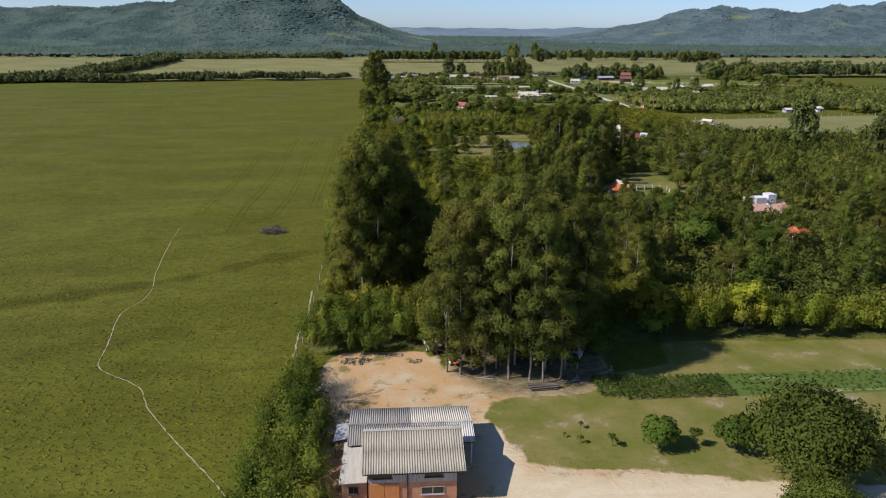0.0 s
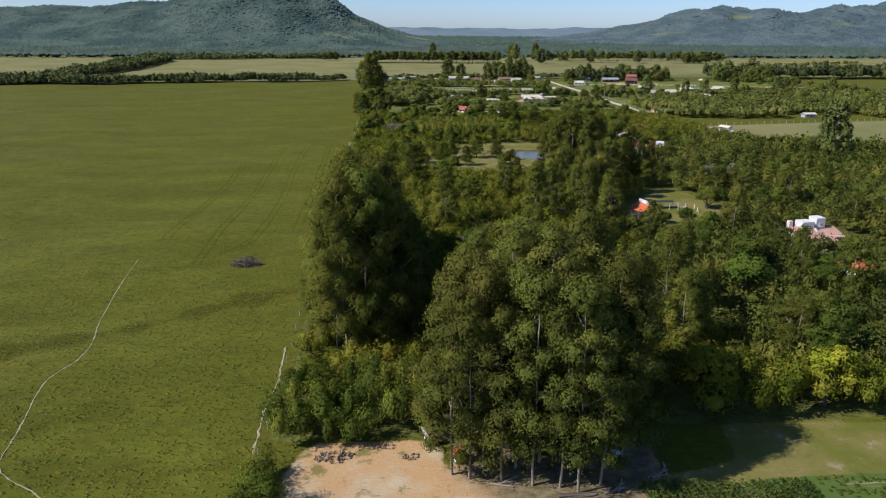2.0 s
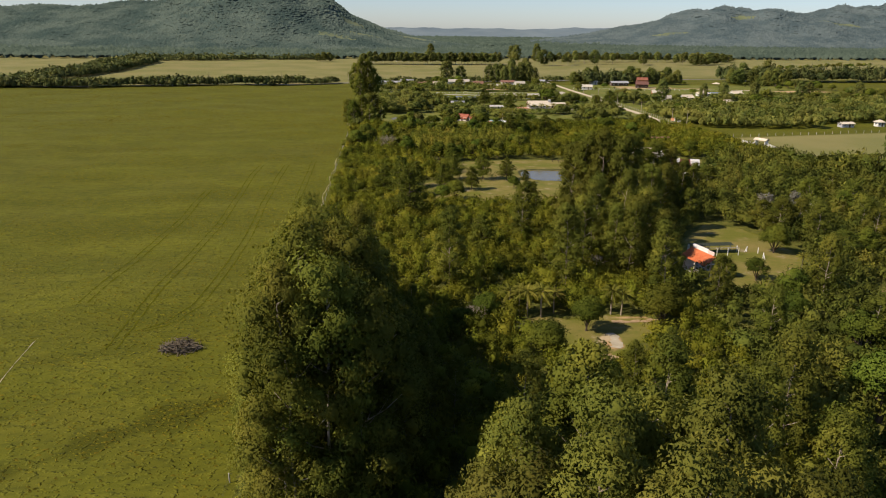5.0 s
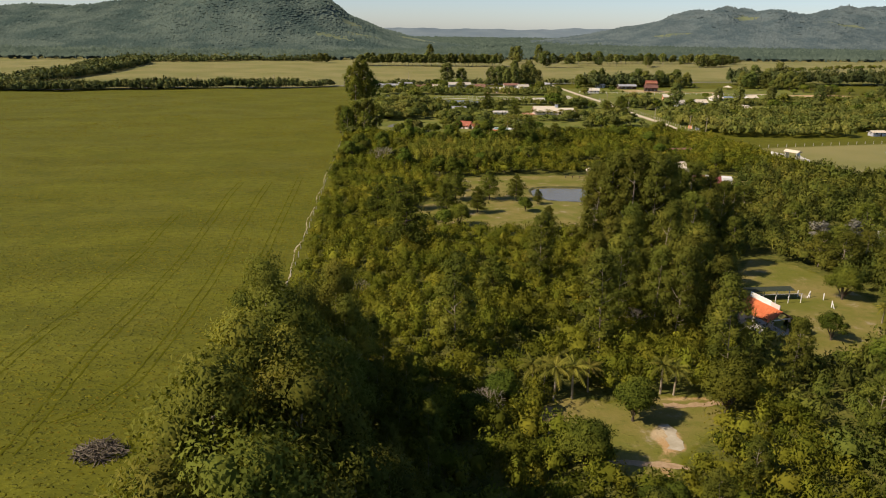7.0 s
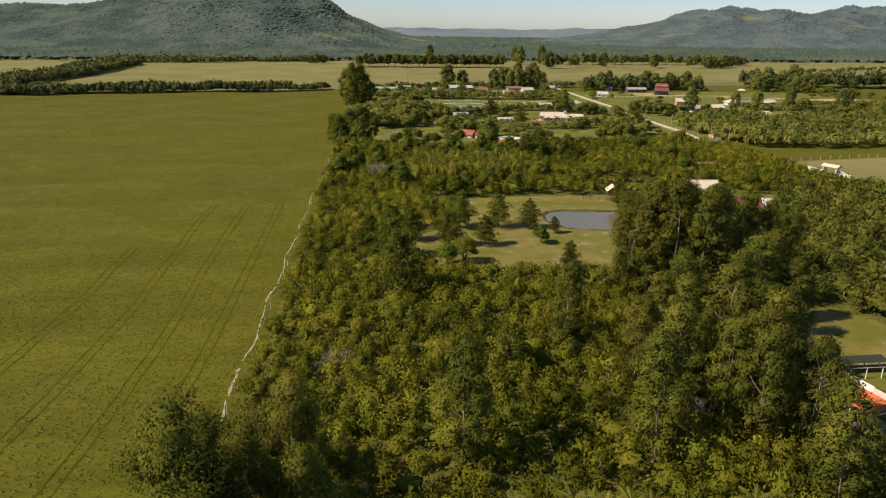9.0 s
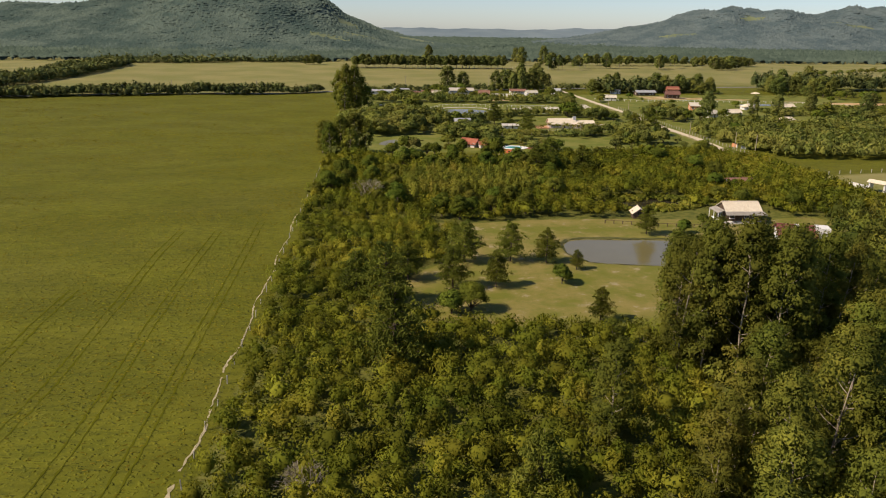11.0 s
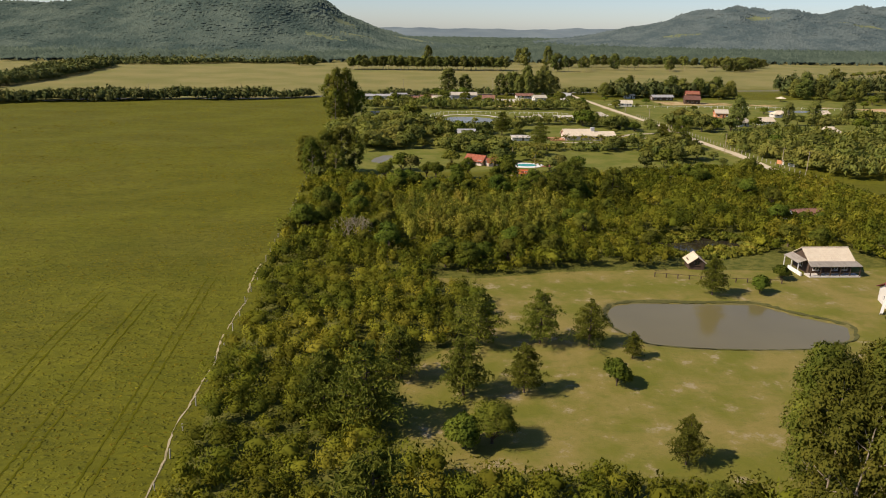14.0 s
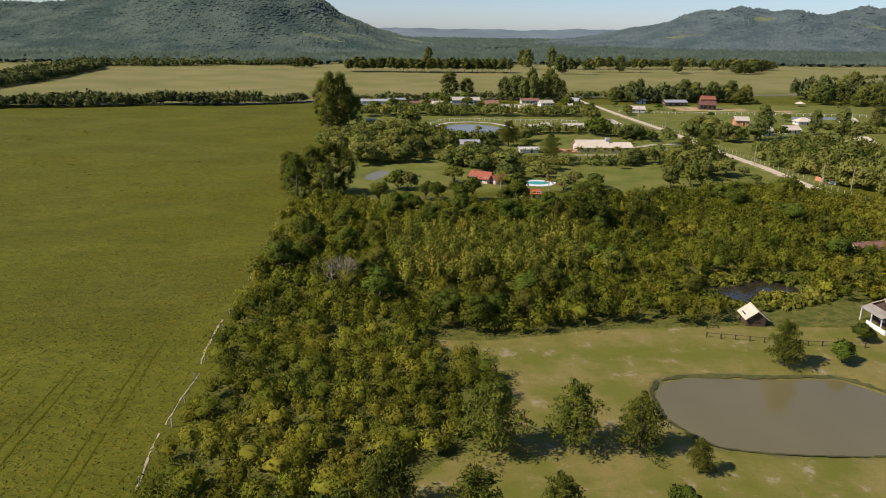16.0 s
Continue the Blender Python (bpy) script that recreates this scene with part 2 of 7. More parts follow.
class Tubes:
    def __init__(self):
        self.v, self.f, self.n = [], [], 0

    def add(self, points, radii, sides=6):
        v, f = tube(points, radii, sides)
        self.v.append(v)
        self.f.append(f + self.n)
        self.n += len(v)

    def mesh(self, name, material):
        return mesh_of(name, np.concatenate(self.v), np.concatenate(self.f), 4, material, True)


def smoothstep(x, lo, hi):
    t = np.clip((x - lo) / (hi - lo), 0, 1)
    return t * t * (3 - 2 * t)


def inside(px, py, poly):
    """Signed distance to a polygon, positive inside."""
    q = np.asarray(poly, float)
    best = np.full(np.shape(px), 1e9)
    odd = np.zeros(np.shape(px), bool)
    for (ax, ay), (bx, by) in zip(q, np.roll(q, -1, 0)):
        dx, dy = bx - ax, by - ay
        t = np.clip(((px - ax) * dx + (py - ay) * dy) / (dx * dx + dy * dy + 1e-9), 0, 1)
        best = np.minimum(best, np.hypot(px - ax - t * dx, py - ay - t * dy))
        if ay != by:
            odd ^= ((ay > py) != (by > py)) & (px < (bx - ax) * (py - ay) / (by - ay) + ax)
    return np.where(odd, best, -best)


# ---- plan of the land ----
YARD = [(-12.5, 60), (-12, 84), (-11.5, 101), (-9, 107.5), (5.5, 107), (9, 99), (15, 94.5), (29, 93.5), (27, 91.5), (16, 91), (12.5, 87), (14.8, 80), (17.5, 74.2), (34, 72), (44, 69.4), (75, 66.5), (130, 60), (190, 54), (190, 40), (75, 52), (40, 55), (-10, 50)]
GROVE_FLOOR = [(9, 99), (15, 94), (29, 92.6), (34, 99), (38, 112), (30, 120), (8, 118)]
APRON = [(9, 100), (12.5, 95.5), (15.5, 92), (29, 91.6), (32, 95), (34, 99.5), (35.5, 111), (30, 119), (8, 118)]
LAWN = [(15.5, 91), (29, 91.5), (31, 97), (44, 100), (46, 108.5), (190, 106), (190, 54), (130, 60), (76, 66.5), (44, 69.4), (34, 72), (17.5, 74.2), (14.8, 80), (12.5, 87)]
CROP = [(44, 96.2), (57, 96.8), (100, 97.6), (100, 89.6), (51, 89.8)]
CLEARING = [(12, 280), (14, 306), (30, 322), (33, 334), (20, 348), (33, 347.5), (50, 351), (79, 351.5), (104, 349), (135, 352), (138, 338), (120, 332), (112, 318), (104, 308), (98, 297), (66, 284), (60, 270), (48, 276)]
POND = [(53, 321.3), (53.6, 328), (56, 331.5), (61, 332.8), (72, 331.6), (84.4, 330.8), (89.3, 324.8), (96, 319.5), (93, 314), (84.4, 311), (74, 311.2), (65, 312.2), (57, 314.2)]
LOW_CLEAR = [(25.8, 188.3), (30.9, 190.7), (38, 189), (45.2, 191), (51, 189), (52.5, 184.4), (49.1, 180.2), (45, 177.1), (41.6, 173.6), (38.4, 169.3), (32.9, 171.3), (31.8, 176.7), (27.2, 182.2)]
PAV_CLEAR = [(70, 208), (73.2, 197.9), (82.9, 199.4), (92.5, 207.7), (99.5, 217.5), (102.4, 226.1), (101.6, 236.1), (99.3, 247.6), (91.9, 254.2), (81.1, 240.7), (76.5, 233.9), (69, 216)]
DARK_POND = [(79, 369), (80.5, 374), (88, 373), (94, 377), (102, 372), (100, 366), (92, 368), (85, 361)]
WOOD = [(-14.5, 108), (8, 108), (9, 119), (30, 121), (39, 109), (190, 108), (200, 300), (156, 462), (88, 462), (60, 455), (-12, 462)]
SMALL_POND = [(6, 486), (8, 495), (12, 502), (16, 503), (15, 495), (10, 484)]
FISH_POND = [(49, 612), (47, 622), (51, 634), (63, 638), (74, 632), (80, 618), (75, 603), (60, 602)]
EAST_POND = [(272, 668), (276, 680), (300, 682), (318, 674), (300, 664)]
HOLLOW = (POND, DARK_POND, SMALL_POND, FISH_POND, EAST_POND)


def land(x, y):
    """Height of the ground: nearly flat, the pasture gently rolling, the ponds hollow."""
    x, y = np.asarray(x, float), np.asarray(y, float)
    roll = 0.5 * np.sin(x * 0.031 + y * 0.043 + 1.0) + 0.35 * np.sin(x * 0.09 - y * 0.061) + 0.2 * np.sin(y * 0.17 + x * 0.05)
    z = roll * 0.8 * smoothstep(-x, 19, 40)
    for p in HOLLOW:
        z = z - 1.1 * smoothstep(inside(x, y, p), -1.5, 1.8)
    return z


def spaced(lo, hi, step, reach, grow=1.35):
    core = list(np.arange(lo, hi + step / 2, step))
    s, a = step, [lo]
    while a[-1] > -reach:
        s *= grow
        a.append(a[-1] - s)
    s, b = step, [core[-1]]
    while b[-1] < reach:
        s *= grow
        b.append(b[-1] + s)
    return np.array(a[:0:-1] + core + b[1:])


SWALES = [
    (1.0, 3.4, [(-140, 118), (-75.5, 133.4), (-64.5, 137.4), (-51.9, 142.7), (-43.8, 146.4), (-33.2, 153.4), (-20.4, 162)]),
    (0.45, 3.4, [(-130, 150), (-70, 170), (-45, 178), (-18, 190)]),
    (0.65, 4.0, [(-110, 98), (-62.4, 107.3), (-50, 115), (-30, 119)]),
    (0.5, 4.0, [(-39.4, 104), (-30.4, 102.5), (-19.1, 102.8)]),
    (0.35, 10.0, [(-130, 340), (-70, 350), (-30, 362), (-17, 372)]),
    (0.3, 9.0, [(-110, 255), (-60, 262), (-30, 270)]),
]


def rankness(x, y):
    """Where the pasture grass stands rank and tussocky, from 0 to 1."""
    x, y = np.asarray(x, float), np.asarray(y, float)
    k = 0.38 * (0.5 + 0.5 * np.sin(x * 0.062 - y * 0.11 + 1.8 * np.sin(y * 0.037 + x * 0.021))) * (0.5 + 0.5 * np.sin(y * 0.19 + x * 0.043 + 2 * np.sin(x * 0.05)))
    for deep, broad, line in SWALES:
        d = np.full(x.shape, 1e9)
        for (ax, ay), (bx, by) in zip(line, line[1:]):
            t = np.clip(((x - ax) * (bx - ax) + (y - ay) * (by - ay)) / ((bx - ax) ** 2 + (by - ay) ** 2), 0, 1)
            d = np.minimum(d, np.hypot(x - ax - t * (bx - ax), y - ay - t * (by - ay)))
        wide = broad * (1 + 0.45 * np.sin(x * 0.13 + y * 0.07))
        k = np.maximum(k, 0.85 * deep * (1 - smoothstep(d + 1.2 * np.sin(x * 0.5 + y * 0.31), wide * 0.3, wide)))
    return k


def build_ground(material):
    xs = spaced(-62, 140, 1.8, 4900, 1.22)
    ys = np.concatenate([spaced(56, 380, 1.8, 300, 1.3)[:-6], np.arange(384, 780, 5.0)])
    ys = np.unique(np.concatenate([ys[ys < 382], np.arange(384, 780, 5.0), 780 * 1.2 ** np.arange(1, 11)]))
    ys = ys[ys < 4900]
    X, Y = np.meshgrid(xs, ys)
    Z = land(X, Y)
    v = np.stack([X, Y, Z], -1).reshape(-1, 3)
    nx, ny = len(xs), len(ys)
    i, j = np.meshgrid(np.arange(nx - 1), np.arange(ny - 1))
    a = (j * nx + i).ravel()
    me = mesh_of("ground", v, np.stack([a, a + 1, a + nx + 1, a + nx], 1), 4, material, True)

    def w(poly, soft=1.2):
        return smoothstep(inside(X, Y, poly), -soft, soft)

    road = smoothstep(2.4 - np.abs(X - 165), -1.5, 1.5) * smoothstep(Y, 425, 445) * (1 - smoothstep(Y, 690, 700))
    dirt = np.maximum.reduce([w(YARD), w(APRON, 1.5), 0.85 * w([(39.5, 181), (42.5, 183), (44.2, 180), (43.6, 176), (41, 175.5), (38.5, 169.5), (37, 172.5), (40.5, 177)], 0.8), 0.6 * w([(44, 191), (52, 190), (52, 187), (44, 188.5)], 1), road, w([(345, 668), (395, 655), (392, 688), (350, 696)], 3), 0.56 * w([(215, 705), (260, 708), (330, 690), (330, 700), (250, 735), (205, 742)], 3), 0.8 * w([(88, 692), (112, 692), (112, 704), (88, 704)], 2)])
    shore = smoothstep(inside(X, Y, POND), -2.4, -0.4) * (1 - w(POND, 1))
    lawn = np.maximum.reduce([w(LAWN), w(CLEARING), 0.8 * w(LOW_CLEAR), 0.8 * w(PAV_CLEAR), 0.9 * w([(88, 464), (130, 464), (132, 500), (92, 500)], 3), w([(-6, 464), (30, 466), (34, 512), (-2, 514)], 3), 0.62 * w([(-10, 462), (160, 462), (420, 560), (420, 760), (-10, 735)], 4)])
    crop = w(CROP)
    pale = np.maximum(w([(13, 88), (17, 72.5), (34, 70.5), (75, 67), (130, 60.5), (190, 54.5), (190, 40), (75, 52), (12, 52), (12, 70), (10, 78)], 2.0), road)
    litter = np.maximum(w(APRON, 1.8), 0.15 * w(LOW_CLEAR, 2))
    wood = np.maximum(w(WOOD, 2), w(GROVE_FLOOR, 2)) * (1 - w(CLEARING)) * (1 - w(LOW_CLEAR)) * (1 - w(PAV_CLEAR))
    dry = np.maximum(smoothstep(Y - 0.17 * X - 745, 0, 30), w([(165, 335), (245, 322), (420, 330), (420, 440), (305, 436), (168, 410)], 4))
    for name, chans in (("zone_a", (dirt, lawn, wood)), ("zone_b", (dry, crop, shore)), ("zone_c", (rankness(X, Y), smoothstep(Y, 440, 470), smoothstep(Y, 440, 470)))):
        col = np.ones((nx * ny, 4), np.float32)
        col[:, :3] = np.stack(chans, -1).reshape(-1, 3)
        col[:, 3] = (litter if name == "zone_a" else pale).ravel()
        me.color_attributes.new(name, "FLOAT_COLOR", "POINT").data.foreach_set("color", col.ravel())
    return tagged(new("ground", me), "rolling green pasture, lawns, bare earth and woodland floor", "ground", kind="structure")


def ground_material():
    m = Tree_of_nodes("ground")
    p = m.pos()
    n_big = m.noise(p, 0.018, 3.0)
    n_mid = m.noise(p, 0.11, 4.0, 0.6)
    n_small = m.noise(m.stretch(p, (0.85, 1.15, 1)), 0.55, 6.0, 0.72)
    n_tuft = m.noise(m.stretch(p, (0.85, 1.15, 1), 8), 1.35, 2.0, 0.45)
    n_fine = m.noise(p, 4.5, 4.0, 0.7)
    rank = m.remap(m.math("ADD", m.math("MULTIPLY", n_mid, 0.45), m.math("MULTIPLY", m.noise(m.stretch(p, (0.6, 1.0, 1), -28), 0.05, 4.0, 0.6), 0.75)), 0.56, 0.68)
    grass = m.mix(m.remap(n_mid, 0.3, 0.7), (0.108, 0.111, 0.0075), (0.136, 0.131, 0.011))
    grass = m.mix(m.math("MULTIPLY", m.remap(n_big, 0.45, 0.75), 0.3), grass, (0.15, 0.133, 0.026))
    grass = m.mix(m.math("MULTIPLY", m.remap(n_fine, 0.5, 0.75), 0.4), grass, (0.17, 0.16, 0.04))
    low = m.add("ShaderNodeSeparateColor")
    m.link(m.tones("zone_c").outputs["Color"], low.inputs[0])
    rank = m.math("MAXIMUM", m.math("MULTIPLY", rank, 0.3), low.outputs[0])
    # Dark mottles: rank tufts and their shadows, put into the grass colour.
    grass = m.mix(m.math("MULTIPLY", m.remap(n_small, 0.4, 0.66), 0.5), grass, (0.068, 0.072, 0.006))
    grass = m.mix(m.math("MULTIPLY", m.remap(m.noise(m.stretch(p, (0.6, 1.3, 1), 8), 0.75, 4.0, 0.6), 0.5, 0.68), m.math("MULTIPLY_ADD", rank, 0.3, 0.5)), grass, (0.05, 0.056, 0.007))
    grass = m.mix(m.math("MULTIPLY", rank, 0.95), grass, (0.046, 0.048, 0.003))
    streak = m.remap(m.noise(m.stretch(p, (0.28, 1.0, 1), 4), 0.16, 6.0, 0.72), 0.46, 0.66)
    grass = m.mix(m.math("MULTIPLY", streak, 0.32), grass, (0.06, 0.068, 0.005))
    lawn = m.mix(m.remap(n_mid, 0.35, 0.65), (0.135, 0.136, 0.022), (0.22, 0.176, 0.055))
    lawn = m.mix(m.math("MULTIPLY", m.remap(n_small, 0.45, 0.8), 0.6), lawn, (0.085, 0.112, 0.018))
    lawn = m.mix(m.math("MULTIPLY", m.remap(m.noise(p, 0.22, 5.0, 0.7), 0.57, 0.68), 0.75), lawn, (0.31, 0.26, 0.16))
    lawn = m.mix(m.math("MULTIPLY", m.remap(n_fine, 0.45, 0.7), 0.35), lawn, (0.1, 0.1, 0.02))
    green = m.mix(m.remap(n_mid, 0.3, 0.7), (0.1, 0.125, 0.02), (0.16, 0.165, 0.035))
    lawn = m.mix(m.math("MULTIPLY", low.outputs[1], 0.8), lawn, green)
    wood = m.mix(m.remap(n_small, 0.3, 0.7), (0.06, 0.075, 0.012), (0.15, 0.14, 0.032))
    za_node = m.tones("zone_b")
    dirt = m.mix(m.remap(n_mid, 0.42, 0.66), (0.44, 0.26, 0.1), (0.47, 0.37, 0.22))
    dirt = m.mix(m.math("MULTIPLY", m.remap(n_small, 0.45, 0.8), 0.4), dirt, (0.4, 0.29, 0.18))
    dirt = m.mix(m.math("MULTIPLY", m.remap(n_fine, 0.4, 0.7), 0.3), dirt, (0.62, 0.52, 0.38))
    dirt = m.mix(m.math("MULTIPLY", m.remap(m.noise(p, 0.3, 5.0, 0.7), 0.54, 0.64), 0.75), dirt, (0.13, 0.125, 0.03))
    dirt = m.mix(za_node.outputs["Alpha"], dirt, m.mix(m.remap(n_small, 0.35, 0.7), (0.54, 0.42, 0.25), (0.6, 0.49, 0.31)))
    litter = m.mix(m.remap(n_small, 0.35, 0.65), (0.095, 0.075, 0.035), (0.23, 0.18, 0.09))
    litter = m.mix(m.math("MULTIPLY", m.remap(n_fine, 0.55, 0.7), 0.6), litter, (0.44, 0.37, 0.25))
    dirt = m.mix(m.tones("zone_a").outputs["Alpha"], dirt, litter)
    dry = m.mix(m.remap(n_big, 0.3, 0.7), (0.17, 0.168, 0.05), (0.235, 0.205, 0.075))
    crop = m.mix(m.remap(m.noise(m.stretch(p, (0.08, 1.0, 1)), 0.7, 4.0, 0.65), 0.54, 0.68), (0.085, 0.125, 0.022), (0.28, 0.24, 0.12))
    za = m.tones("zone_a").outputs["Color"]
    zb = m.tones("zone_b").outputs["Color"]
    sa, sb = m.add("ShaderNodeSeparateColor"), m.add("ShaderNodeSeparateColor")
    m.link(za, sa.inputs[0])
    m.link(zb, sb.inputs[0])
    edge = m.math("SUBTRACT", m.math("ADD", m.math("MULTIPLY", n_small, 0.7), m.math("MULTIPLY", n_mid, 0.5)), 0.6)

    def zone(sock, over, col, soft=0.14):
        k = m.remap(m.math("ADD", sock, m.math("MULTIPLY", edge, 0.9)), 0.5 - soft, 0.5 + soft)
        return m.mix(m.math("MULTIPLY", k, m.remap(sock, 0.0, 0.08)), over, col)

    c = zone(sb.outputs[0], grass, dry, 0.3)
    c = zone(sa.outputs[2], c, wood)
    c = zone(sa.outputs[1], c, lawn)
    c = zone(sb.outputs[1], c, crop, 0.08)
    c = zone(sb.outputs[2], c, (0.14, 0.125, 0.045))
    c = zone(sa.outputs[0], c, dirt)
    rough = m.math("SUBTRACT", 1.0, m.math("MULTIPLY", m.math("MAXIMUM", sa.outputs[0], sa.outputs[1]), 0.85))
    m.bump(m.math("ADD", m.math("MULTIPLY", m.math("MULTIPLY", m.remap(n_tuft, 0.52, 0.75), rough), m.math("MULTIPLY_ADD", rank, 0.4, 0.7)), m.math("MULTIPLY", n_fine, 0.1)), 0.8, 0.3)
    return m.finish(c, 0.95, 0.0, 0.1)


build_ground(ground_material())


def water_material(name, col, rough=0.04):
    m = Tree_of_nodes(name)
    n = m.noise(m.pos(), 1.6, 3.0)
    m.bump(n, 0.05, 0.02)
    return m.finish(m.mix(m.noise(m.pos(), 0.08, 2.0), col, tuple(0.75 * c for c in col)), rough, 0.0, 0.5)


MUD_WATER = water_material("muddy_water", (0.17, 0.145, 0.062), 0.14)
DARK_WATER = water_material("dark_water", (0.035, 0.03, 0.02))
GREY_WATER = water_material("grey_water", (0.25, 0.25, 0.21), 0.24)


def pond(poly, material, level, label):
    bm = bmesh.new()
    q = np.asarray(poly, float)
    c = q.mean(0)
    q = c + (q - c) * 1.05
    bm.faces.new([bm.verts.new((x, y, level)) for x, y in q])
    me = bpy.data.meshes.new("pond_water")
    bm.to_mesh(me)
    bm.free()
    me.materials.append(material)
    tagged(new("pond_water", me), label, "pond", kind="structure")


pond(POND, MUD_WATER, -0.42, "still brown muddy pond water in a mown clearing")
pond(DARK_POND, DARK_WATER, -0.42, "small dark pond among reeds")
pond(SMALL_POND, GREY_WATER, -0.42, "small grey pond on a lawn")
pond(FISH_POND, GREY_WATER, -0.42, "grey fish pond with a white fence round it")
pond(EAST_POND, GREY_WATER, -0.42, "grey pond beside the barn yard")
# ---- trees ----
def limbs_of(tubes, material, parent):
    """The many limbs inside a crown, too many to count."""
    if tubes.v:
        tagged(part("branchwork", tubes.mesh("branchwork", material), None, parent), "thin rising limbs inside the crown", kind="stuff")


def eucalyptus(name, seed, height, crown_w, bare, tufts, leaf_mat=None, label="", per=66, leaf=0.42, slim=0.5):
    """Tall slender tree: pale trunk, rising limbs, crown of many rounded tufts."""
    g = np.random.default_rng(seed)
    ob = root(name, Matrix(), label or "tall eucalyptus with pale trunk and tufted olive crown", "tree", "eucalyptus grove")
    tb, tl = Tubes(), Tubes()
    lean = g.normal(size=2) * 0.03 * height
    zs = np.linspace(-0.15, height * 0.93, 9)
    axis = np.stack([lean[0] * (zs / height) ** 2 + 0.12 * np.sin(zs * 0.5), lean[1] * (zs / height) ** 2 + 0.12 * np.cos(zs * 0.4), zs], 1)
    tb.add(axis, np.interp(zs, [0, height * 0.1, height], [0.2, 0.155, 0.04]), 7)
    P, N, C, R, D = [], [], [], [], []
    for k in range(tufts):
        h = bare + (1 - bare) * ((k + g.random()) / tufts) ** 0.85
        wide = crown_w * 0.5 * (np.sin(np.pi * min(1, (h - bare) / (1 - bare) * 0.86 + 0.12)) ** 0.6)
        a = k * 2.4 + g.normal() * 0.5
        r = wide * (0.5 + 0.55 * g.random() ** 0.7)
        z = h * height
        c0 = np.array([np.interp(z, zs, axis[:, 0]), np.interp(z, zs, axis[:, 1]), z])
        c = c0 + (r * np.cos(a), r * np.sin(a), 0)
        size = (0.7 + 0.75 * g.random() ** 1.3) * crown_w * 0.185
        if k % 2 == 0 and r > 0.8:
            b = c0 - (0, 0, min(r * 0.9, z * 0.25))
            tl.add([b, (b + c) / 2 + (0, 0, -0.1 * r), c], [0.08, 0.055, 0.02], 4)
        p, n, d = tuft(c, size, per, g, 1.0, 0.55)
        p[:, 2] -= 0.35 * size * g.random(per) ** 2
        n = unit(n + (0, 0, 0.15))
        out = unit(np.array([np.cos(a), np.sin(a), 0.35]))
        D.append(unit(0.85 * d + 0.5 * out + 0.22 * n))
        C.append(c)
        R.append((size * 0.45, size * 0.45, size * 0.5))
        P.append(p)
        N.append(n)
    P, N = np.concatenate(P), np.concatenate(N)
    s = crown_w / 7.0 * (0.75 + 0.5 * g.random(len(P)))
    v, f = leaves(P, N, leaf * s, leaf * slim * s, g, True, 1.6)
    cv, cf, cn = cores(C, R, g, len(v), per > 30)
    v, f = np.concatenate([v, cv]), np.concatenate([f, cf])
    soft = np.concatenate([np.repeat(np.concatenate(D), 3, 0), cn])
    part("trunk", tb.mesh("trunk", BARK), None, ob, "pale peeling trunk")
    limbs_of(tl, BARK, ob)
    me = mesh_of("crown", v, f, 3, leaf_mat or LEAF_EUC, normals=soft)
    set_tone(me, np.r_[np.repeat(np.arange(tufts), per * 3), np.repeat(np.arange(tufts), 12 if per > 30 else 6)], g)
    part("crown", me, None, ob)
    return ob


def pine(name, seed, height, width, label="", per=60):
    """Conical pine: whorls of drooping sprays round a straight dark trunk."""
    g = np.random.default_rng(seed)
    ob = root(name, Matrix(), label or "dark green pine with a loose conical crown on grass", "tree", "pines by the pond")
    tb, tl = Tubes(), Tubes()
    tb.add([(0, 0, -0.15), (0.05, 0.02, height * 0.4), (0, 0, height * 0.97)], [0.2, 0.14, 0.02], 7)
    P, N = [], []
    z = height * 0.16
    while z < height * 0.97:
        r = width * 0.5 * (1 - (z / height) ** 1.6) ** 0.8 + 0.25
        n_arm = max(3, int(5 * r / (width * 0.5) + 1.5))
        for k in range(n_arm):
            a = k * 2 * np.pi / n_arm + g.random() * 0.9
            rr = r * (0.55 + 0.6 * g.random())
            tip = np.array([np.cos(a) * rr, np.sin(a) * rr, z + 0.25 * rr * g.normal() * 0.6 + 0.18 * rr])
            tl.add([(0, 0, z), tip * (0.95, 0.95, 1)], [0.05, 0.015], 4)
            for q in (0.55, 1.0):
                c = np.array([0, 0, z]) * (1 - q) + tip * q
                p, n, _d = tuft(c, 0.44 * rr ** 0.6, per // 2, g, 0.7, 0.9)
                P.append(p)
                N.append(n)
        z += height * 0.068
    P, N = np.concatenate(P), np.concatenate(N)
    v, f = leaves(P, N, 0.23 + 0.12 * g.random(len(P)), 0.09, g, False, 0.8)
    part("trunk", tb.mesh("trunk", BARK_DARK), None, ob, "dark straight trunk")
    limbs_of(tl, BARK_DARK, ob)
    me = mesh_of("crown", v, f, 4, LEAF_PINE)
    set_tone(me, np.repeat(np.arange(len(P) // (per // 2)), (per // 2) * 4), g)
    part("crown", me, None, ob)
    return ob


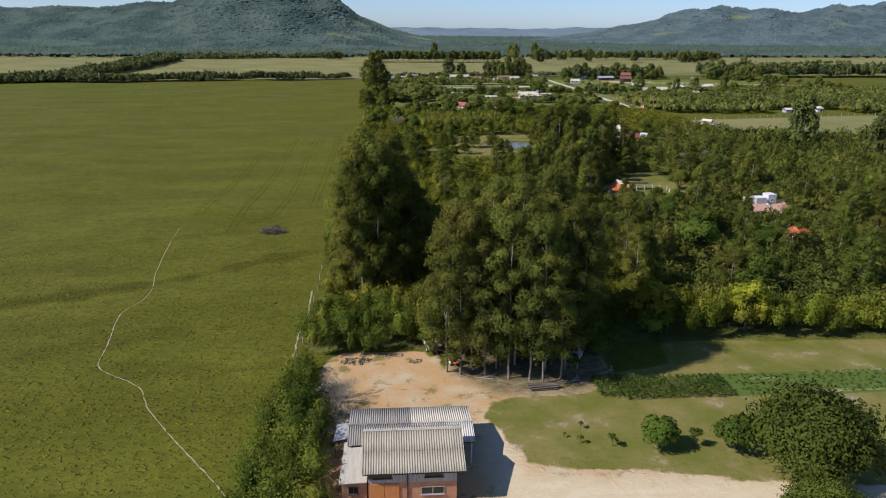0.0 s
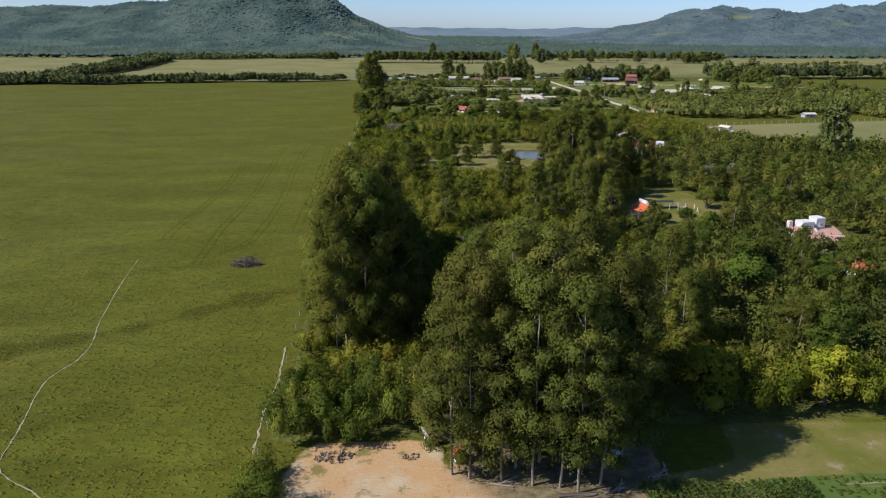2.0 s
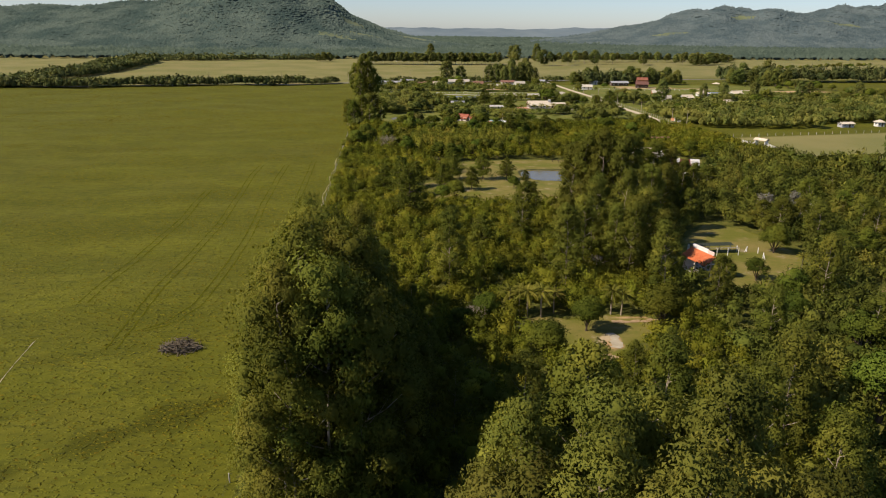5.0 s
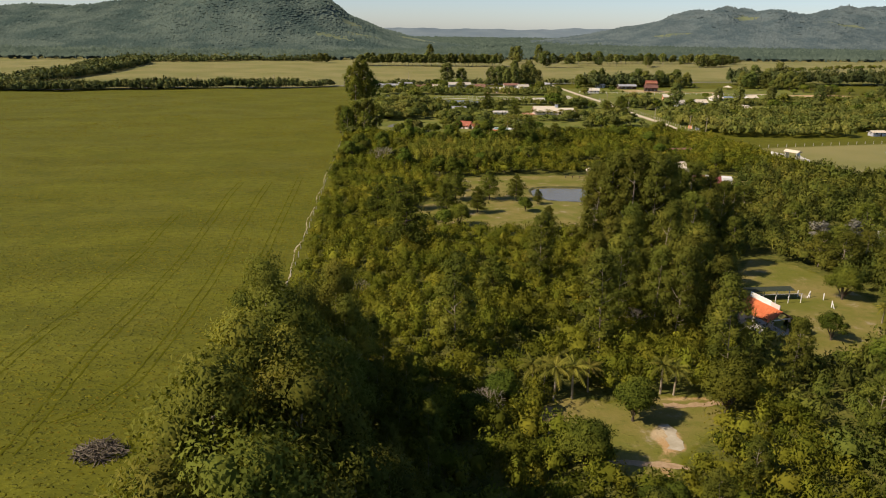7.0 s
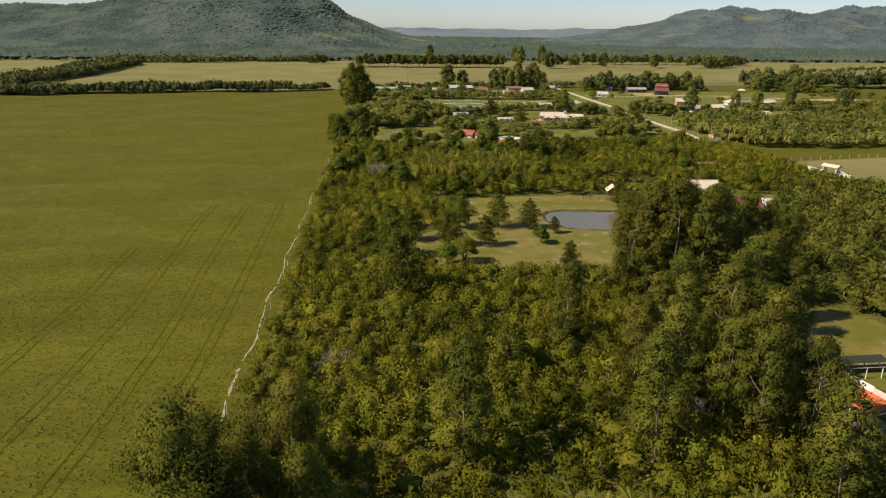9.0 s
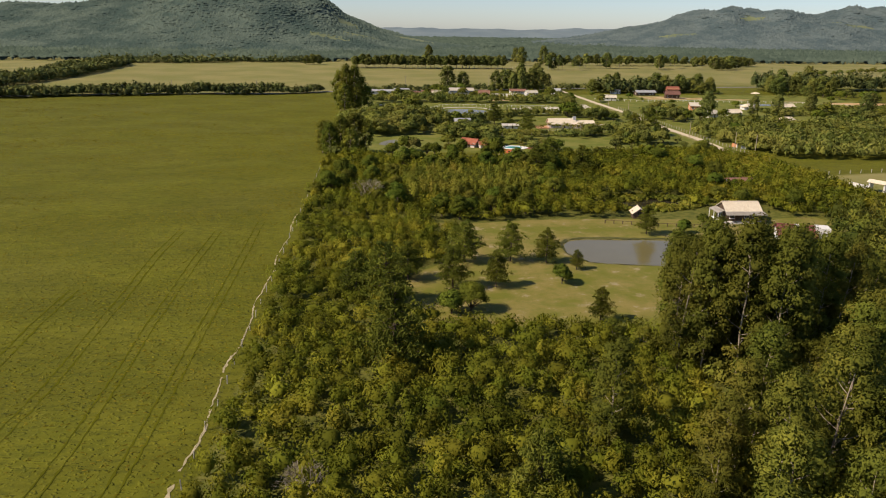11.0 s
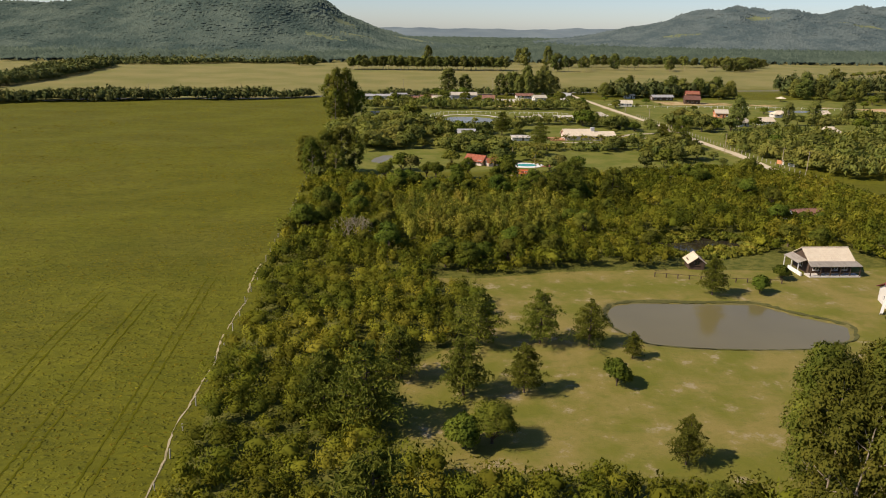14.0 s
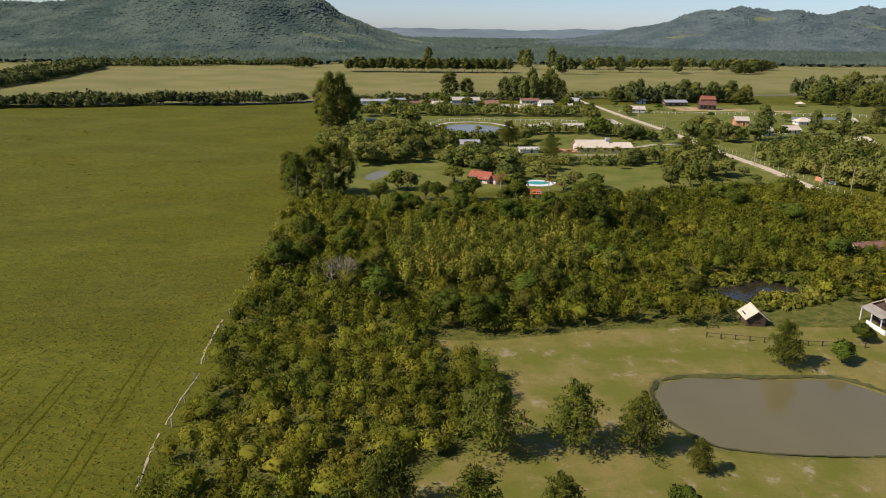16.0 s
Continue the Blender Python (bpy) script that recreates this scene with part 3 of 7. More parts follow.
def broadleaf(name, seed, height, width, trunk_share, leaf_mat, label, group="broadleaf trees", tufts=26, per=60, leaf=0.34):
    """Rounded tree: short trunk, forking limbs, crown of overlapping lumps."""
    g = np.random.default_rng(seed)
    ob = root(name, Matrix(), label, "tree", group)
    tb, tl = Tubes(), Tubes()
    zb = height * trunk_share
    tb.add([(0, 0, -0.15), (0.05, 0, zb * 0.6), (0, 0.05, zb * 1.3)], [0.035 * height, 0.025 * height, 0.016 * height], 7)
    P, N, C, R, D = [], [], [], [], []
    for k in range(tufts):
        d = unit(g.normal(size=3))
        d[2] = abs(d[2]) * 1.2 - 0.35
        q = 0.5 + 0.5 * g.random() ** 0.5
        c = np.array([d[0] * width * 0.38 * q, d[1] * width * 0.38 * q, zb + (height - zb) * (0.42 + 0.42 * d[2] * q)])
        if k % 3 == 0:
            tl.add([(0, 0, zb * 0.9), c * (0.45, 0.45, 0) + (0, 0, zb + (c[2] - zb) * 0.55), c], [0.014 * height, 0.01 * height, 0.004 * height], 4)
        size = width * (0.1 + 0.13 * g.random() ** 1.3)
        p, n, e = tuft(c, size, per, g, 0.8, 0.5)
        D.append(unit(0.85 * e + 0.5 * d + 0.22 * n))
        C.append(c)
        R.append((size * 0.45, size * 0.45, size * 0.37))
        P.append(p)
        N.append(n)
    P, N = np.concatenate(P), np.concatenate(N)
    s = leaf * (0.7 + 0.6 * g.random(len(P)))
    v, f = leaves(P, N, s, s * 0.55, g, True)
    cv, cf, cn = cores(C, R, g, len(v), per > 30)
    v, f = np.concatenate([v, cv]), np.concatenate([f, cf])
    soft = np.concatenate([np.repeat(np.concatenate(D), 3, 0), cn])
    part("trunk", tb.mesh("trunk", BARK_DARK), None, ob, "short brown trunk")
    limbs_of(tl, BARK_DARK, ob)
    me = mesh_of("crown", v, f, 3, leaf_mat, normals=soft)
    set_tone(me, np.r_[np.repeat(np.arange(tufts), per * 3), np.repeat(np.arange(tufts), 12 if per > 30 else 6)], g)
    part("crown", me, None, ob)
    return ob


def palm(name, seed, height):
    """Palm: slim trunk, arching fronds with drooping leaflets on both sides."""
    g = np.random.default_rng(seed)
    ob = root(name, Matrix(), "palm with arching drooping fronds and slim pale trunk", "palm", "garden palms")
    tb = Tubes()
    tb.add([(0, 0, -0.15), (0.1, 0.05, height * 0.4), (0, 0, height * 0.72)], [0.17, 0.13, 0.1], 7)
    V = []
    top = np.array([0, 0, height * 0.72])
    for k in range(18):
        a, rise = k * 2.4 + g.random() * 0.3, 1.25 - 1.5 * k / 18 + 0.15 * g.normal()
        side, length = np.array([-np.sin(a), np.cos(a), 0]), 2.1 + 0.5 * g.random()
        q = np.linspace(0.04, 1, 12)[:, None]
        mid = top + q * length * np.array([np.cos(a) * np.cos(rise * 0.7), np.sin(a) * np.cos(rise * 0.7), np.sin(rise)]) - (0, 0, 1) * (1.15 * q ** 2)
        wide = 0.62 * np.sin(np.pi * np.clip(q * 0.85 + 0.12, 0, 1))
        for i in range(11):
            for way in (-1, 1):
                tip = (mid[i] + mid[i + 1]) / 2 + way * side * wide[i] * 0.8 - (0, 0, 0.5 * wide[i][0] + 0.08 * g.random()) + (mid[i + 1] - mid[i]) * 0.6
                V += [mid[i], mid[i + 1], tip]
    part("trunk", tb.mesh("trunk", BARK_GREY), None, ob, "slim grey ringed trunk")
    me = mesh_of("crown", np.array(V), np.arange(len(V)), 3, LEAF_PALM)
    set_tone(me, np.repeat(np.arange(18), 66), g)
    part("crown", me, None, ob)
    return ob


def bare_shrub(name, seed, height, label):
    """Leafless shrub of many forking grey twigs."""
    g = np.random.default_rng(seed)
    tb = Tubes()

    def grow(p, d, length, r, depth):
        q = p + d * length
        tb.add([p, (p + q) / 2 + 0.06 * length * g.normal(size=3), q], [r, r * 0.8, r * 0.6], 4)
        if depth:
            for _ in range(3):
                grow(q, unit(d + 0.55 * g.normal(size=3) + (0, 0, 0.1)), length * 0.7, r * 0.6, depth - 1)

    for _ in range(11):
        grow(np.array([0, 0, -0.1]), unit(np.array([g.normal() * 0.45, g.normal() * 0.45, 1])), height * 0.33, 0.075, 3)
    return tagged(new(name, tb.mesh(name, BARK_GREY)), label, "shrub")


def stand(ob, x, y, turn=0.0, size=1.0, tall=None):
    """A pose for a copy of a tree on the ground."""
    return pose(x, y, float(land(x, y)), 0, 0, turn) @ Matrix.Diagonal((size, size, tall or size, 1))


def sphere_points(level):
    """Corners and faces of an even ball."""
    v, f = [tuple(q) for q in BALL_V], [tuple(q) for q in BALL_F]
    for _ in range(level):
        mid, out = {}, []

        def half(a, b):
            k = (min(a, b), max(a, b))
            if k not in mid:
                mid[k] = len(v)
                v.append(tuple(unit(np.add(v[a], v[b]))))
            return mid[k]

        for a, b, c in f:
            d, e, h = half(a, b), half(b, c), half(c, a)
            out += [(a, d, h), (b, e, d), (c, h, e), (d, e, h)]
        f = out
    return np.array(v), np.array(f)


LUMP_V, LUMP_F = sphere_points(1)


def swell(d, lobes):
    """How far a bush bulges along directions d, and the lobe that each belongs to. d: (n, m, 3), lobes: (n, k, 3)."""
    near = np.einsum("nmi,nki->nmk", d, lobes)
    k = near.argmax(-1)
    return 0.6 + 0.5 * np.exp(-(1 - near.max(-1)) * 6.5), np.take_along_axis(lobes, k[..., None], 1)


def thicket(name, label, poly, step, h_lo, h_hi, material, keep_out=(), seed=1, subs=5, per=24, leaf=0.4, wide=1.0, up_bias=0.0):
    """Dense bushes over an area, too many to count: every bush a lumpy mass covered with leaf sprays."""
    g = np.random.default_rng(seed)
    q = np.asarray(poly, float)
    xs, ys = np.meshgrid(np.arange(q[:, 0].min(), q[:, 0].max() + step, step), np.arange(q[:, 1].min(), q[:, 1].max() + step, step))
    x = xs.ravel() + g.uniform(-0.48, 0.48, xs.size) * step
    y = ys.ravel() + g.uniform(-0.48, 0.48, xs.size) * step
    ok = inside(x, y, q) > 0
    for p, d in keep_out:
        ok &= inside(x, y, p) < -d
    x, y = x[ok], y[ok]
    n = len(x)
    wave = 0.5 + 0.28 * np.sin(x * 0.144 + 1.3 * np.sin(y * 0.105)) + 0.28 * np.sin(y * 0.165 + 1.7 * np.sin(x * 0.091) + seed)
    h = h_lo + (h_hi - h_lo) * np.clip(0.5 * wave + 0.65 * g.random(n) ** 1.2 - 0.05, 0, 1.1)
    r = np.minimum(step * (0.42 + 0.7 * g.random(n) ** 1.8) * wide, 0.4 + h)
    c = np.stack([x, y, land(x, y) + h * 0.5], -1)[:, None]
    radii = np.stack([r, r * (0.8 + 0.4 * g.random(n)), h * 0.52], -1)[:, None]
    lobes = g.normal(size=(n, subs + 5, 3))
    lobes[..., 2] = np.abs(lobes[..., 2])
    lobes = unit(lobes)
    e = unit(g.normal(size=(n, subs * per, 3)))
    e[..., 2] = np.where(e[..., 2] < -0.25, -e[..., 2], e[..., 2])
    out, lobe = swell(e, lobes)
    P = (c + e * radii * (out * (1.22 - 0.62 * g.random(out.shape) ** 1.3))[..., None]).reshape(-1, 3)
    way = unit(e / radii)
    N = unit(way.reshape(-1, 3) + up_bias * np.array((0, 0, 1.0)) + 0.6 * g.normal(size=(P.shape[0], 3)))
    s = leaf * (0.55 + 0.8 * g.random(len(P)))
    v, f = leaves(P, N, s * 1.5, s * 0.58, g, True, 1.5)
    tone = np.repeat(np.arange(n), subs * per * 3)
    soft = np.repeat(unit((0.7 * way + 0.5 * lobe).reshape(-1, 3) + 0.2 * N), 3, 0)
    bv, bf = (LUMP_V, LUMP_F) if leaf < 0.2 else (BALL_V, BALL_F)
    d = np.broadcast_to(bv, (n, len(bv), 3))
    out, lobe = swell(d, lobes)
    cv = c + d * radii * (out * 0.54 * (0.8 + 0.4 * g.random(out.shape)))[..., None]
    f = np.concatenate([f, (bf[None] + (len(v) + np.arange(n) * len(bv))[:, None, None]).ravel()])
    v = np.concatenate([v, cv.reshape(-1, 3)])
    soft = np.concatenate([soft, unit(0.75 * unit(d / radii) + 0.55 * lobe).reshape(-1, 3)])
    tone = np.r_[tone, np.repeat(np.arange(n), len(bv))]
    me = mesh_of(name, v, f, 3, material, normals=soft)
    set_tone(me, tone, g)
    return tagged(new(name, me), label, "grass" if "grass" in name else "bushes", kind="stuff")


def rect(x0, y0, x1, y1):
    return [(x0, y0), (x1, y0), (x1, y1), (x0, y1)]
# ---- hills and distance ----
def ridge_height(x, y, crest, spots, front, back):
    r = np.interp(x, [p[0] for p in spots], [p[1] for p in spots])
    k = np.where(y < crest, smoothstep(y, crest - front, crest), 1 - smoothstep(y, crest, crest + back))
    rough = 1 + 0.05 * np.sin(x * 0.013 + y * 0.009) + 0.04 * np.sin(x * 0.031 - y * 0.021) + 0.025 * np.sin(x * 0.07 + 2 * np.sin(y * 0.03))
    gully = 1 - 0.16 * np.clip(np.sin(x * 0.021 + 1.5 * np.sin(x * 0.006)) * 0.5 + 0.5, 0, 1) ** 2 * np.sin(np.pi * np.clip(k, 0, 1))
    rough = rough * gully
    return r * k * rough


WEST_SPOTS = [(-2400, 70), (-1600, 90), (-1000, 93), (-740, 85), (-550, 113), (-430, 160), (-330, 186), (-220, 172), (-128, 124), (-80, 81), (14, 44), (78, 29), (160, 12), (320, 0)]
EAST_SPOTS = [(420, 0), (650, 22), (845, 58), (998, 94), (1109, 119), (1310, 125), (1480, 115), (1640, 129), (1910, 155), (2400, 150), (2900, 120)]
FAR_SPOTS = [(-400, 30), (-100, 44), (300, 50), (700, 46), (1100, 55), (1500, 60), (2400, 60)]


def treetops(name, label, x, y, z, wide, tall, col, seed, ball):
    """Rounded treetops, too many to count, one at each place."""
    g = np.random.default_rng(seed)
    n = len(x)
    k = wide * (0.4 + 1.0 * g.random(n) ** 1.6)
    c = np.stack([x, y, z + tall * 0.25 * g.random(n)], 1)
    v, f, nor = cores(c, np.stack([k, k, tall * (0.4 + 0.9 * g.random(n) ** 1.6)], 1), g, 0, ball)
    me = mesh_of(name, v, f, 3, col, normals=unit(0.26 * nor + (0, -0.2, 0.75)))
    set_tone(me, np.repeat(np.arange(n), 12 if ball else 6), g)
    return tagged(new(name, me), label, "forest", kind="stuff")


def scattered(x0, x1, y0, y1, gap, g):
    X, Y = np.meshgrid(np.arange(x0, x1, gap), np.arange(y0, y1, gap))
    return X.ravel() + g.uniform(-0.5, 0.5, X.size) * gap, Y.ravel() + g.uniform(-0.5, 0.5, X.size) * gap


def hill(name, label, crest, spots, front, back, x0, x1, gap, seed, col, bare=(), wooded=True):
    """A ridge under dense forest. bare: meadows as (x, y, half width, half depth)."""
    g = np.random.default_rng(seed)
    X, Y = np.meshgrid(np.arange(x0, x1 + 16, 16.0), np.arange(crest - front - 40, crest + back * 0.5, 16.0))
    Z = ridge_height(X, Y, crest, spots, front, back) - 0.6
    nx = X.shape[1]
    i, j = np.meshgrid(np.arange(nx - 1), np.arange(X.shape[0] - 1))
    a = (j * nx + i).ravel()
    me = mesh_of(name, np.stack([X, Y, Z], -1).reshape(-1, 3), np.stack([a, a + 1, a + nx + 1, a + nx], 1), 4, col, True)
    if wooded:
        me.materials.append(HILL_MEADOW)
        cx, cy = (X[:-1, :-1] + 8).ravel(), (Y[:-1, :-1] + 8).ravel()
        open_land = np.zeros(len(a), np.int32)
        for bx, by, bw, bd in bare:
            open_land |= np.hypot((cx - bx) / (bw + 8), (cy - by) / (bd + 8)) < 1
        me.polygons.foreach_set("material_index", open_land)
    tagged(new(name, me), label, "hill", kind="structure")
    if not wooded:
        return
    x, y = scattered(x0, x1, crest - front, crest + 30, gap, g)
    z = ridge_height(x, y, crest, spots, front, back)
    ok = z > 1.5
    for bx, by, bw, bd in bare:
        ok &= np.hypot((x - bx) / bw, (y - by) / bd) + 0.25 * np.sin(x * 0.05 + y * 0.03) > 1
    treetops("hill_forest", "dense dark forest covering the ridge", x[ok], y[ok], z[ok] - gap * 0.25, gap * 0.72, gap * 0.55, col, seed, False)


def hazed_forest(name, a, b):
    """Far forest with haze mixed into a and b: every treetop differs a little, and the stands differ over the slope."""
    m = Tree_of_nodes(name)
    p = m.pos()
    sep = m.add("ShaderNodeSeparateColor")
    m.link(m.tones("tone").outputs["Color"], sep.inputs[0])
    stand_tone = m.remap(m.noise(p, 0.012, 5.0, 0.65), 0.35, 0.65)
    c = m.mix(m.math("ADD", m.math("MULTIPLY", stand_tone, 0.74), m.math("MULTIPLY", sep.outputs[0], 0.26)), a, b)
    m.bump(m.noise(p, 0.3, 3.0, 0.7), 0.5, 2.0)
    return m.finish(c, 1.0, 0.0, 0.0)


HILL_MEADOW = plain("hill_meadow", (0.1, 0.125, 0.06), (0.16, 0.18, 0.085), 0.02, 0.2, 0.95, 0.2)
# West and east forest greens are shifted blue-grey to stand for haze.
hill("hill_west", "steep wooded table hill beyond the plain", 2000, WEST_SPOTS, 560, 500, -1560, 330, 7.0, 3, hazed_forest("west_forest_hazed", (0.045, 0.07, 0.06), (0.108, 0.138, 0.107)), [(-66, 1825, 30, 18), (-100, 1652, 30, 10), (-35, 1724, 36, 8), (84, 1900, 60, 36)])
hill("hill_east", "long wooded ridge beyond the plain", 2650, EAST_SPOTS, 700, 500, 420, 2600, 10.0, 4, hazed_forest("east_forest_hazed", (0.064, 0.092, 0.094), (0.125, 0.155, 0.146)), [(1200, 2475, 40, 12), (900, 2330, 50, 10), (1500, 2400, 70, 14)])
# The far ridge's pale blue is haze put into its base colour.
hill("hill_far", "low ridge on the horizon, tinted haze blue", 4200, FAR_SPOTS, 500, 300, -700, 2600, 34.0, 5, plain("far_forest_hazed", (0.11, 0.15, 0.165), (0.16, 0.2, 0.205), 0.006, 0.03, 1.0, 0.3), wooded=False)


def plain_wood(label, poly, gap, seed, col, tall):
    """A forest on the plain."""
    g = np.random.default_rng(seed)
    q = np.asarray(poly, float)
    x, y = scattered(q[:, 0].min(), q[:, 0].max(), q[:, 1].min(), q[:, 1].max(), gap, g)
    ok = inside(x, y, q) + g.normal(size=x.size) * gap > 0
    treetops("plain_forest", label, x[ok], y[ok], np.full(int(ok.sum()), tall * 0.35), gap * 0.66, tall * 0.5, col, seed, False)


# Canopy green pulled towards blue, as haze over the plain.
PLAIN_COVER = hazed_forest("plain_canopy_hazed", (0.046, 0.068, 0.052), (0.095, 0.125, 0.088))
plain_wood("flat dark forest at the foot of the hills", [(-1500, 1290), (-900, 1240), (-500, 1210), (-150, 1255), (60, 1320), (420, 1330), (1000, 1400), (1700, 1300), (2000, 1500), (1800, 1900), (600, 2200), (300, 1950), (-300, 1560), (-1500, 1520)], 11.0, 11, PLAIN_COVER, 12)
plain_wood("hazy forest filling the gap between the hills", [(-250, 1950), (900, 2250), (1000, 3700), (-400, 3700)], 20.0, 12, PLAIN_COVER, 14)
thicket("field_hedge", "long dark hedge of bushes along the pasture's far end", [(-420, 655), (-343, 668), (-220, 697), (-158, 710), (-91, 728), (-38, 740), (-40, 752), (-125, 741), (-220, 722), (-350, 704), (-420, 690)], 3.0, 3.5, 8.5, LEAF_FAR, seed=12, subs=4, per=10, leaf=0.95, up_bias=0.5)
thicket("diagonal_hedge", "dark belt of bushes between two dry fields", [(-330, 690), (-300, 690), (-291, 840), (-290, 913), (-308, 1105), (-345, 1215), (-372, 1222), (-364, 1072), (-335, 922)], 4.6, 4, 10, LEAF_FAR, seed=13, subs=3, per=12, leaf=1.3, up_bias=0.6)
thicket("plain_forest", "low scrub edging the dry field", [(-347, 1158), (-252, 1179), (-189, 1230), (-110, 1225), (-60, 1290), (-150, 1320), (-420, 1330), (-480, 1400), (-380, 1240)], 6.0, 3, 9, LEAF_FAR, seed=14, subs=2, per=10, leaf=1.5, up_bias=0.8)

# ---- bushes and undergrowth ----
HUT_FRONT = [(105, 163.5), (100.5, 167), (96, 161), (100, 157.5)]
KEEP = ((CLEARING, 1.0), (LOW_CLEAR, 0.5), (PAV_CLEAR, 1.0), (DARK_POND, 1.0), (GROVE_FLOOR, -2.0), (rect(67, 206, 79, 220), 0.5), (rect(102, 184, 120, 200), 1.0), (rect(98, 164, 108, 172), 0.0), (HUT_FRONT, 0.0), (rect(103, 340, 125, 358), 0.5), (rect(108, 320, 126, 336), 0.5), (rect(77, 346, 86, 358), 0.0), ([(79, 352), (103, 352), (104, 378), (77, 378)], 0.0))
BAMBOO = [(18, 372), (54, 376), (62, 392), (58, 408), (30, 410), (14, 404)]
thicket("woodland_thicket", "dense olive scrub and saplings under taller trees", [(-13, 118), (8, 119), (30, 122), (39, 116), (58, 116), (62, 200), (56, 268), (40, 276), (12, 278), (-13.6, 278)], 3.0, 1.6, 5.6, LEAF_THICKET, KEEP, seed=21, subs=6, per=36, leaf=0.195)
thicket("woodland_thicket", "dense dark woodland undergrowth", [(58, 116), (118, 116), (128, 250), (110, 300), (62, 270), (57, 268), (62, 200)], 3.4, 2.4, 6.6, LEAF_DARKWOOD, KEEP, seed=20, subs=5, per=34, leaf=0.25)
thicket("woodland_thicket", "dense olive scrub beside the pasture fence", [(-13.6, 277), (12, 278), (14, 306), (30, 322), (33, 334), (20, 350), (-13.6, 354)], 2.9, 1.5, 5.0, LEAF_THICKET, KEEP, seed=22, subs=6, per=44, leaf=0.165)
thicket("woodland_thicket", "dense olive scrub between pond and village", [(-13.6, 354), (20, 350), (106, 352), (110, 380), (100, 420), (-13.6, 424)], 3.2, 1.6, 5.8, LEAF_THICKET, KEEP + ((BAMBOO, 0.0),), seed=19, subs=6, per=30, leaf=0.23)
thicket("woodland_thicket", "dense olive scrub reaching to the village gardens", [(-15, 423), (104, 416), (112, 352), (168, 350), (166, 436), (152, 462), (132, 462), (88, 448), (60, 441), (30, 438), (8, 440), (-12, 456)], 3.2, 2.5, 5.4, LEAF_THICKET, KEEP, seed=23, subs=5, per=26, leaf=0.29)
thicket("woodland_thicket", "dense dark woodland undergrowth", [(118, 116), (190, 116), (200, 240), (200, 300), (170, 352), (138, 350), (112, 318), (128, 250)], 3.6, 3, 7.5, LEAF_DARKWOOD, KEEP, seed=24, subs=5, per=26, leaf=0.33)
thicket("bamboo_thicket", "yellow-green bamboo thicket in the scrub", BAMBOO, 2.3, 4.2, 6.6, LEAF_BAMBOO, seed=25, subs=6, per=36, leaf=0.22)
thicket("yard_bushes", "bright green bushes behind the earth yard", [(-14.5, 106), (5.5, 106), (9, 112), (9, 121), (-14.5, 121)], 2.5, 4.0, 7.0, LEAF_YARD, seed=26, subs=7, per=90, leaf=0.14)
thicket("fence_bushes", "dark green overgrown bushes along the pasture fence", [(-18.5, 56), (-8.2, 56), (-8.8, 80), (-10.2, 90), (-13, 98), (-14.5, 103), (-15.5, 92), (-18, 75)], 2.2, 2.8, 6.3, LEAF_YARD, seed=27, subs=7, per=90, leaf=0.13, wide=1.5)
thicket("lawn_hedge", "sunlit yellow-green hedge of bushes edging the lawn", [(44, 108.6), (130, 107.6), (190, 107), (190, 117), (44, 117)], 2.8, 3.6, 7.5, LEAF_BRIGHT, seed=28, subs=7, per=60, leaf=0.2)
thicket("pond_reeds", "pale dry reeds round a dark pond", [(75, 362), (76, 372), (80, 379), (96, 382), (107, 375), (106, 364), (98, 360), (88, 358)], 1.4, 0.35, 1.0, LEAF_BAMBOO, ((DARK_POND, -0.2),), seed=29, subs=3, per=14, leaf=0.4)

# village gardens and the land to the east
GARDENS = [
    ("dark garden trees and bushes among village houses", [(0, 598), (20, 606), (37, 593), (49, 577), (45, 548), (28, 541), (19, 515), (1, 515)], 3, 7.5),
    ("garden bushes behind the red-roofed house", [(32, 526), (44, 541), (62, 539), (71, 519), (79, 517), (75, 502), (45, 502), (38, 512)], 2, 5),
    ("garden bushes round the grey house", [(45, 573), (69, 574), (65, 558), (60, 552), (44, 562)], 3, 6.5),
    ("long hedge between pond and village street", [(1, 674), (33, 692), (89, 684), (148, 687), (142, 670), (86, 670), (32, 672), (1, 664)], 4, 7),
    ("bushes between pond and long villa", [(81, 602), (98, 606), (132, 607), (127, 597), (94, 594), (79, 592)], 2.5, 5),
    ("dense dark woodland east of the dirt road", [(176, 534), (205, 557), (229, 546), (266, 558), (420, 600), (420, 445), (300, 442), (182, 446), (172, 470), (171, 497), (169, 515)], 3, 7.5),
    ("mixed green trees beside the villa's lawn", [(123, 510), (145, 534), (152, 524), (143, 497), (128, 480), (121, 490)], 3, 6.5),
    ("bushes along the dirt road", [(138, 609), (152, 598), (146, 576), (135, 580), (127, 588)], 2.5, 5),
    ("bushes east of the dirt road", [(171, 604), (201, 621), (190, 592), (170, 588)], 2.5, 6),
    ("hedge behind the palm row", [(84, 517), (120, 519), (120, 512), (82, 508)], 2, 4),
    ("scrub on the fields by the eastern pond", [(262, 600), (330, 610), (420, 640), (420, 660), (330, 650), (262, 628)], 1.2, 3),
]
for k, (label, poly, lo, hi) in enumerate(GARDENS):
    thicket("village_bushes", label, poly, 3.9, lo, hi, LEAF_GARDEN, ((rect(234, 548, 252, 566), 3), (rect(250, 446, 300, 462), 3), (EAST_POND, 3)), seed=200 + k, subs=5, per=12, leaf=0.62)
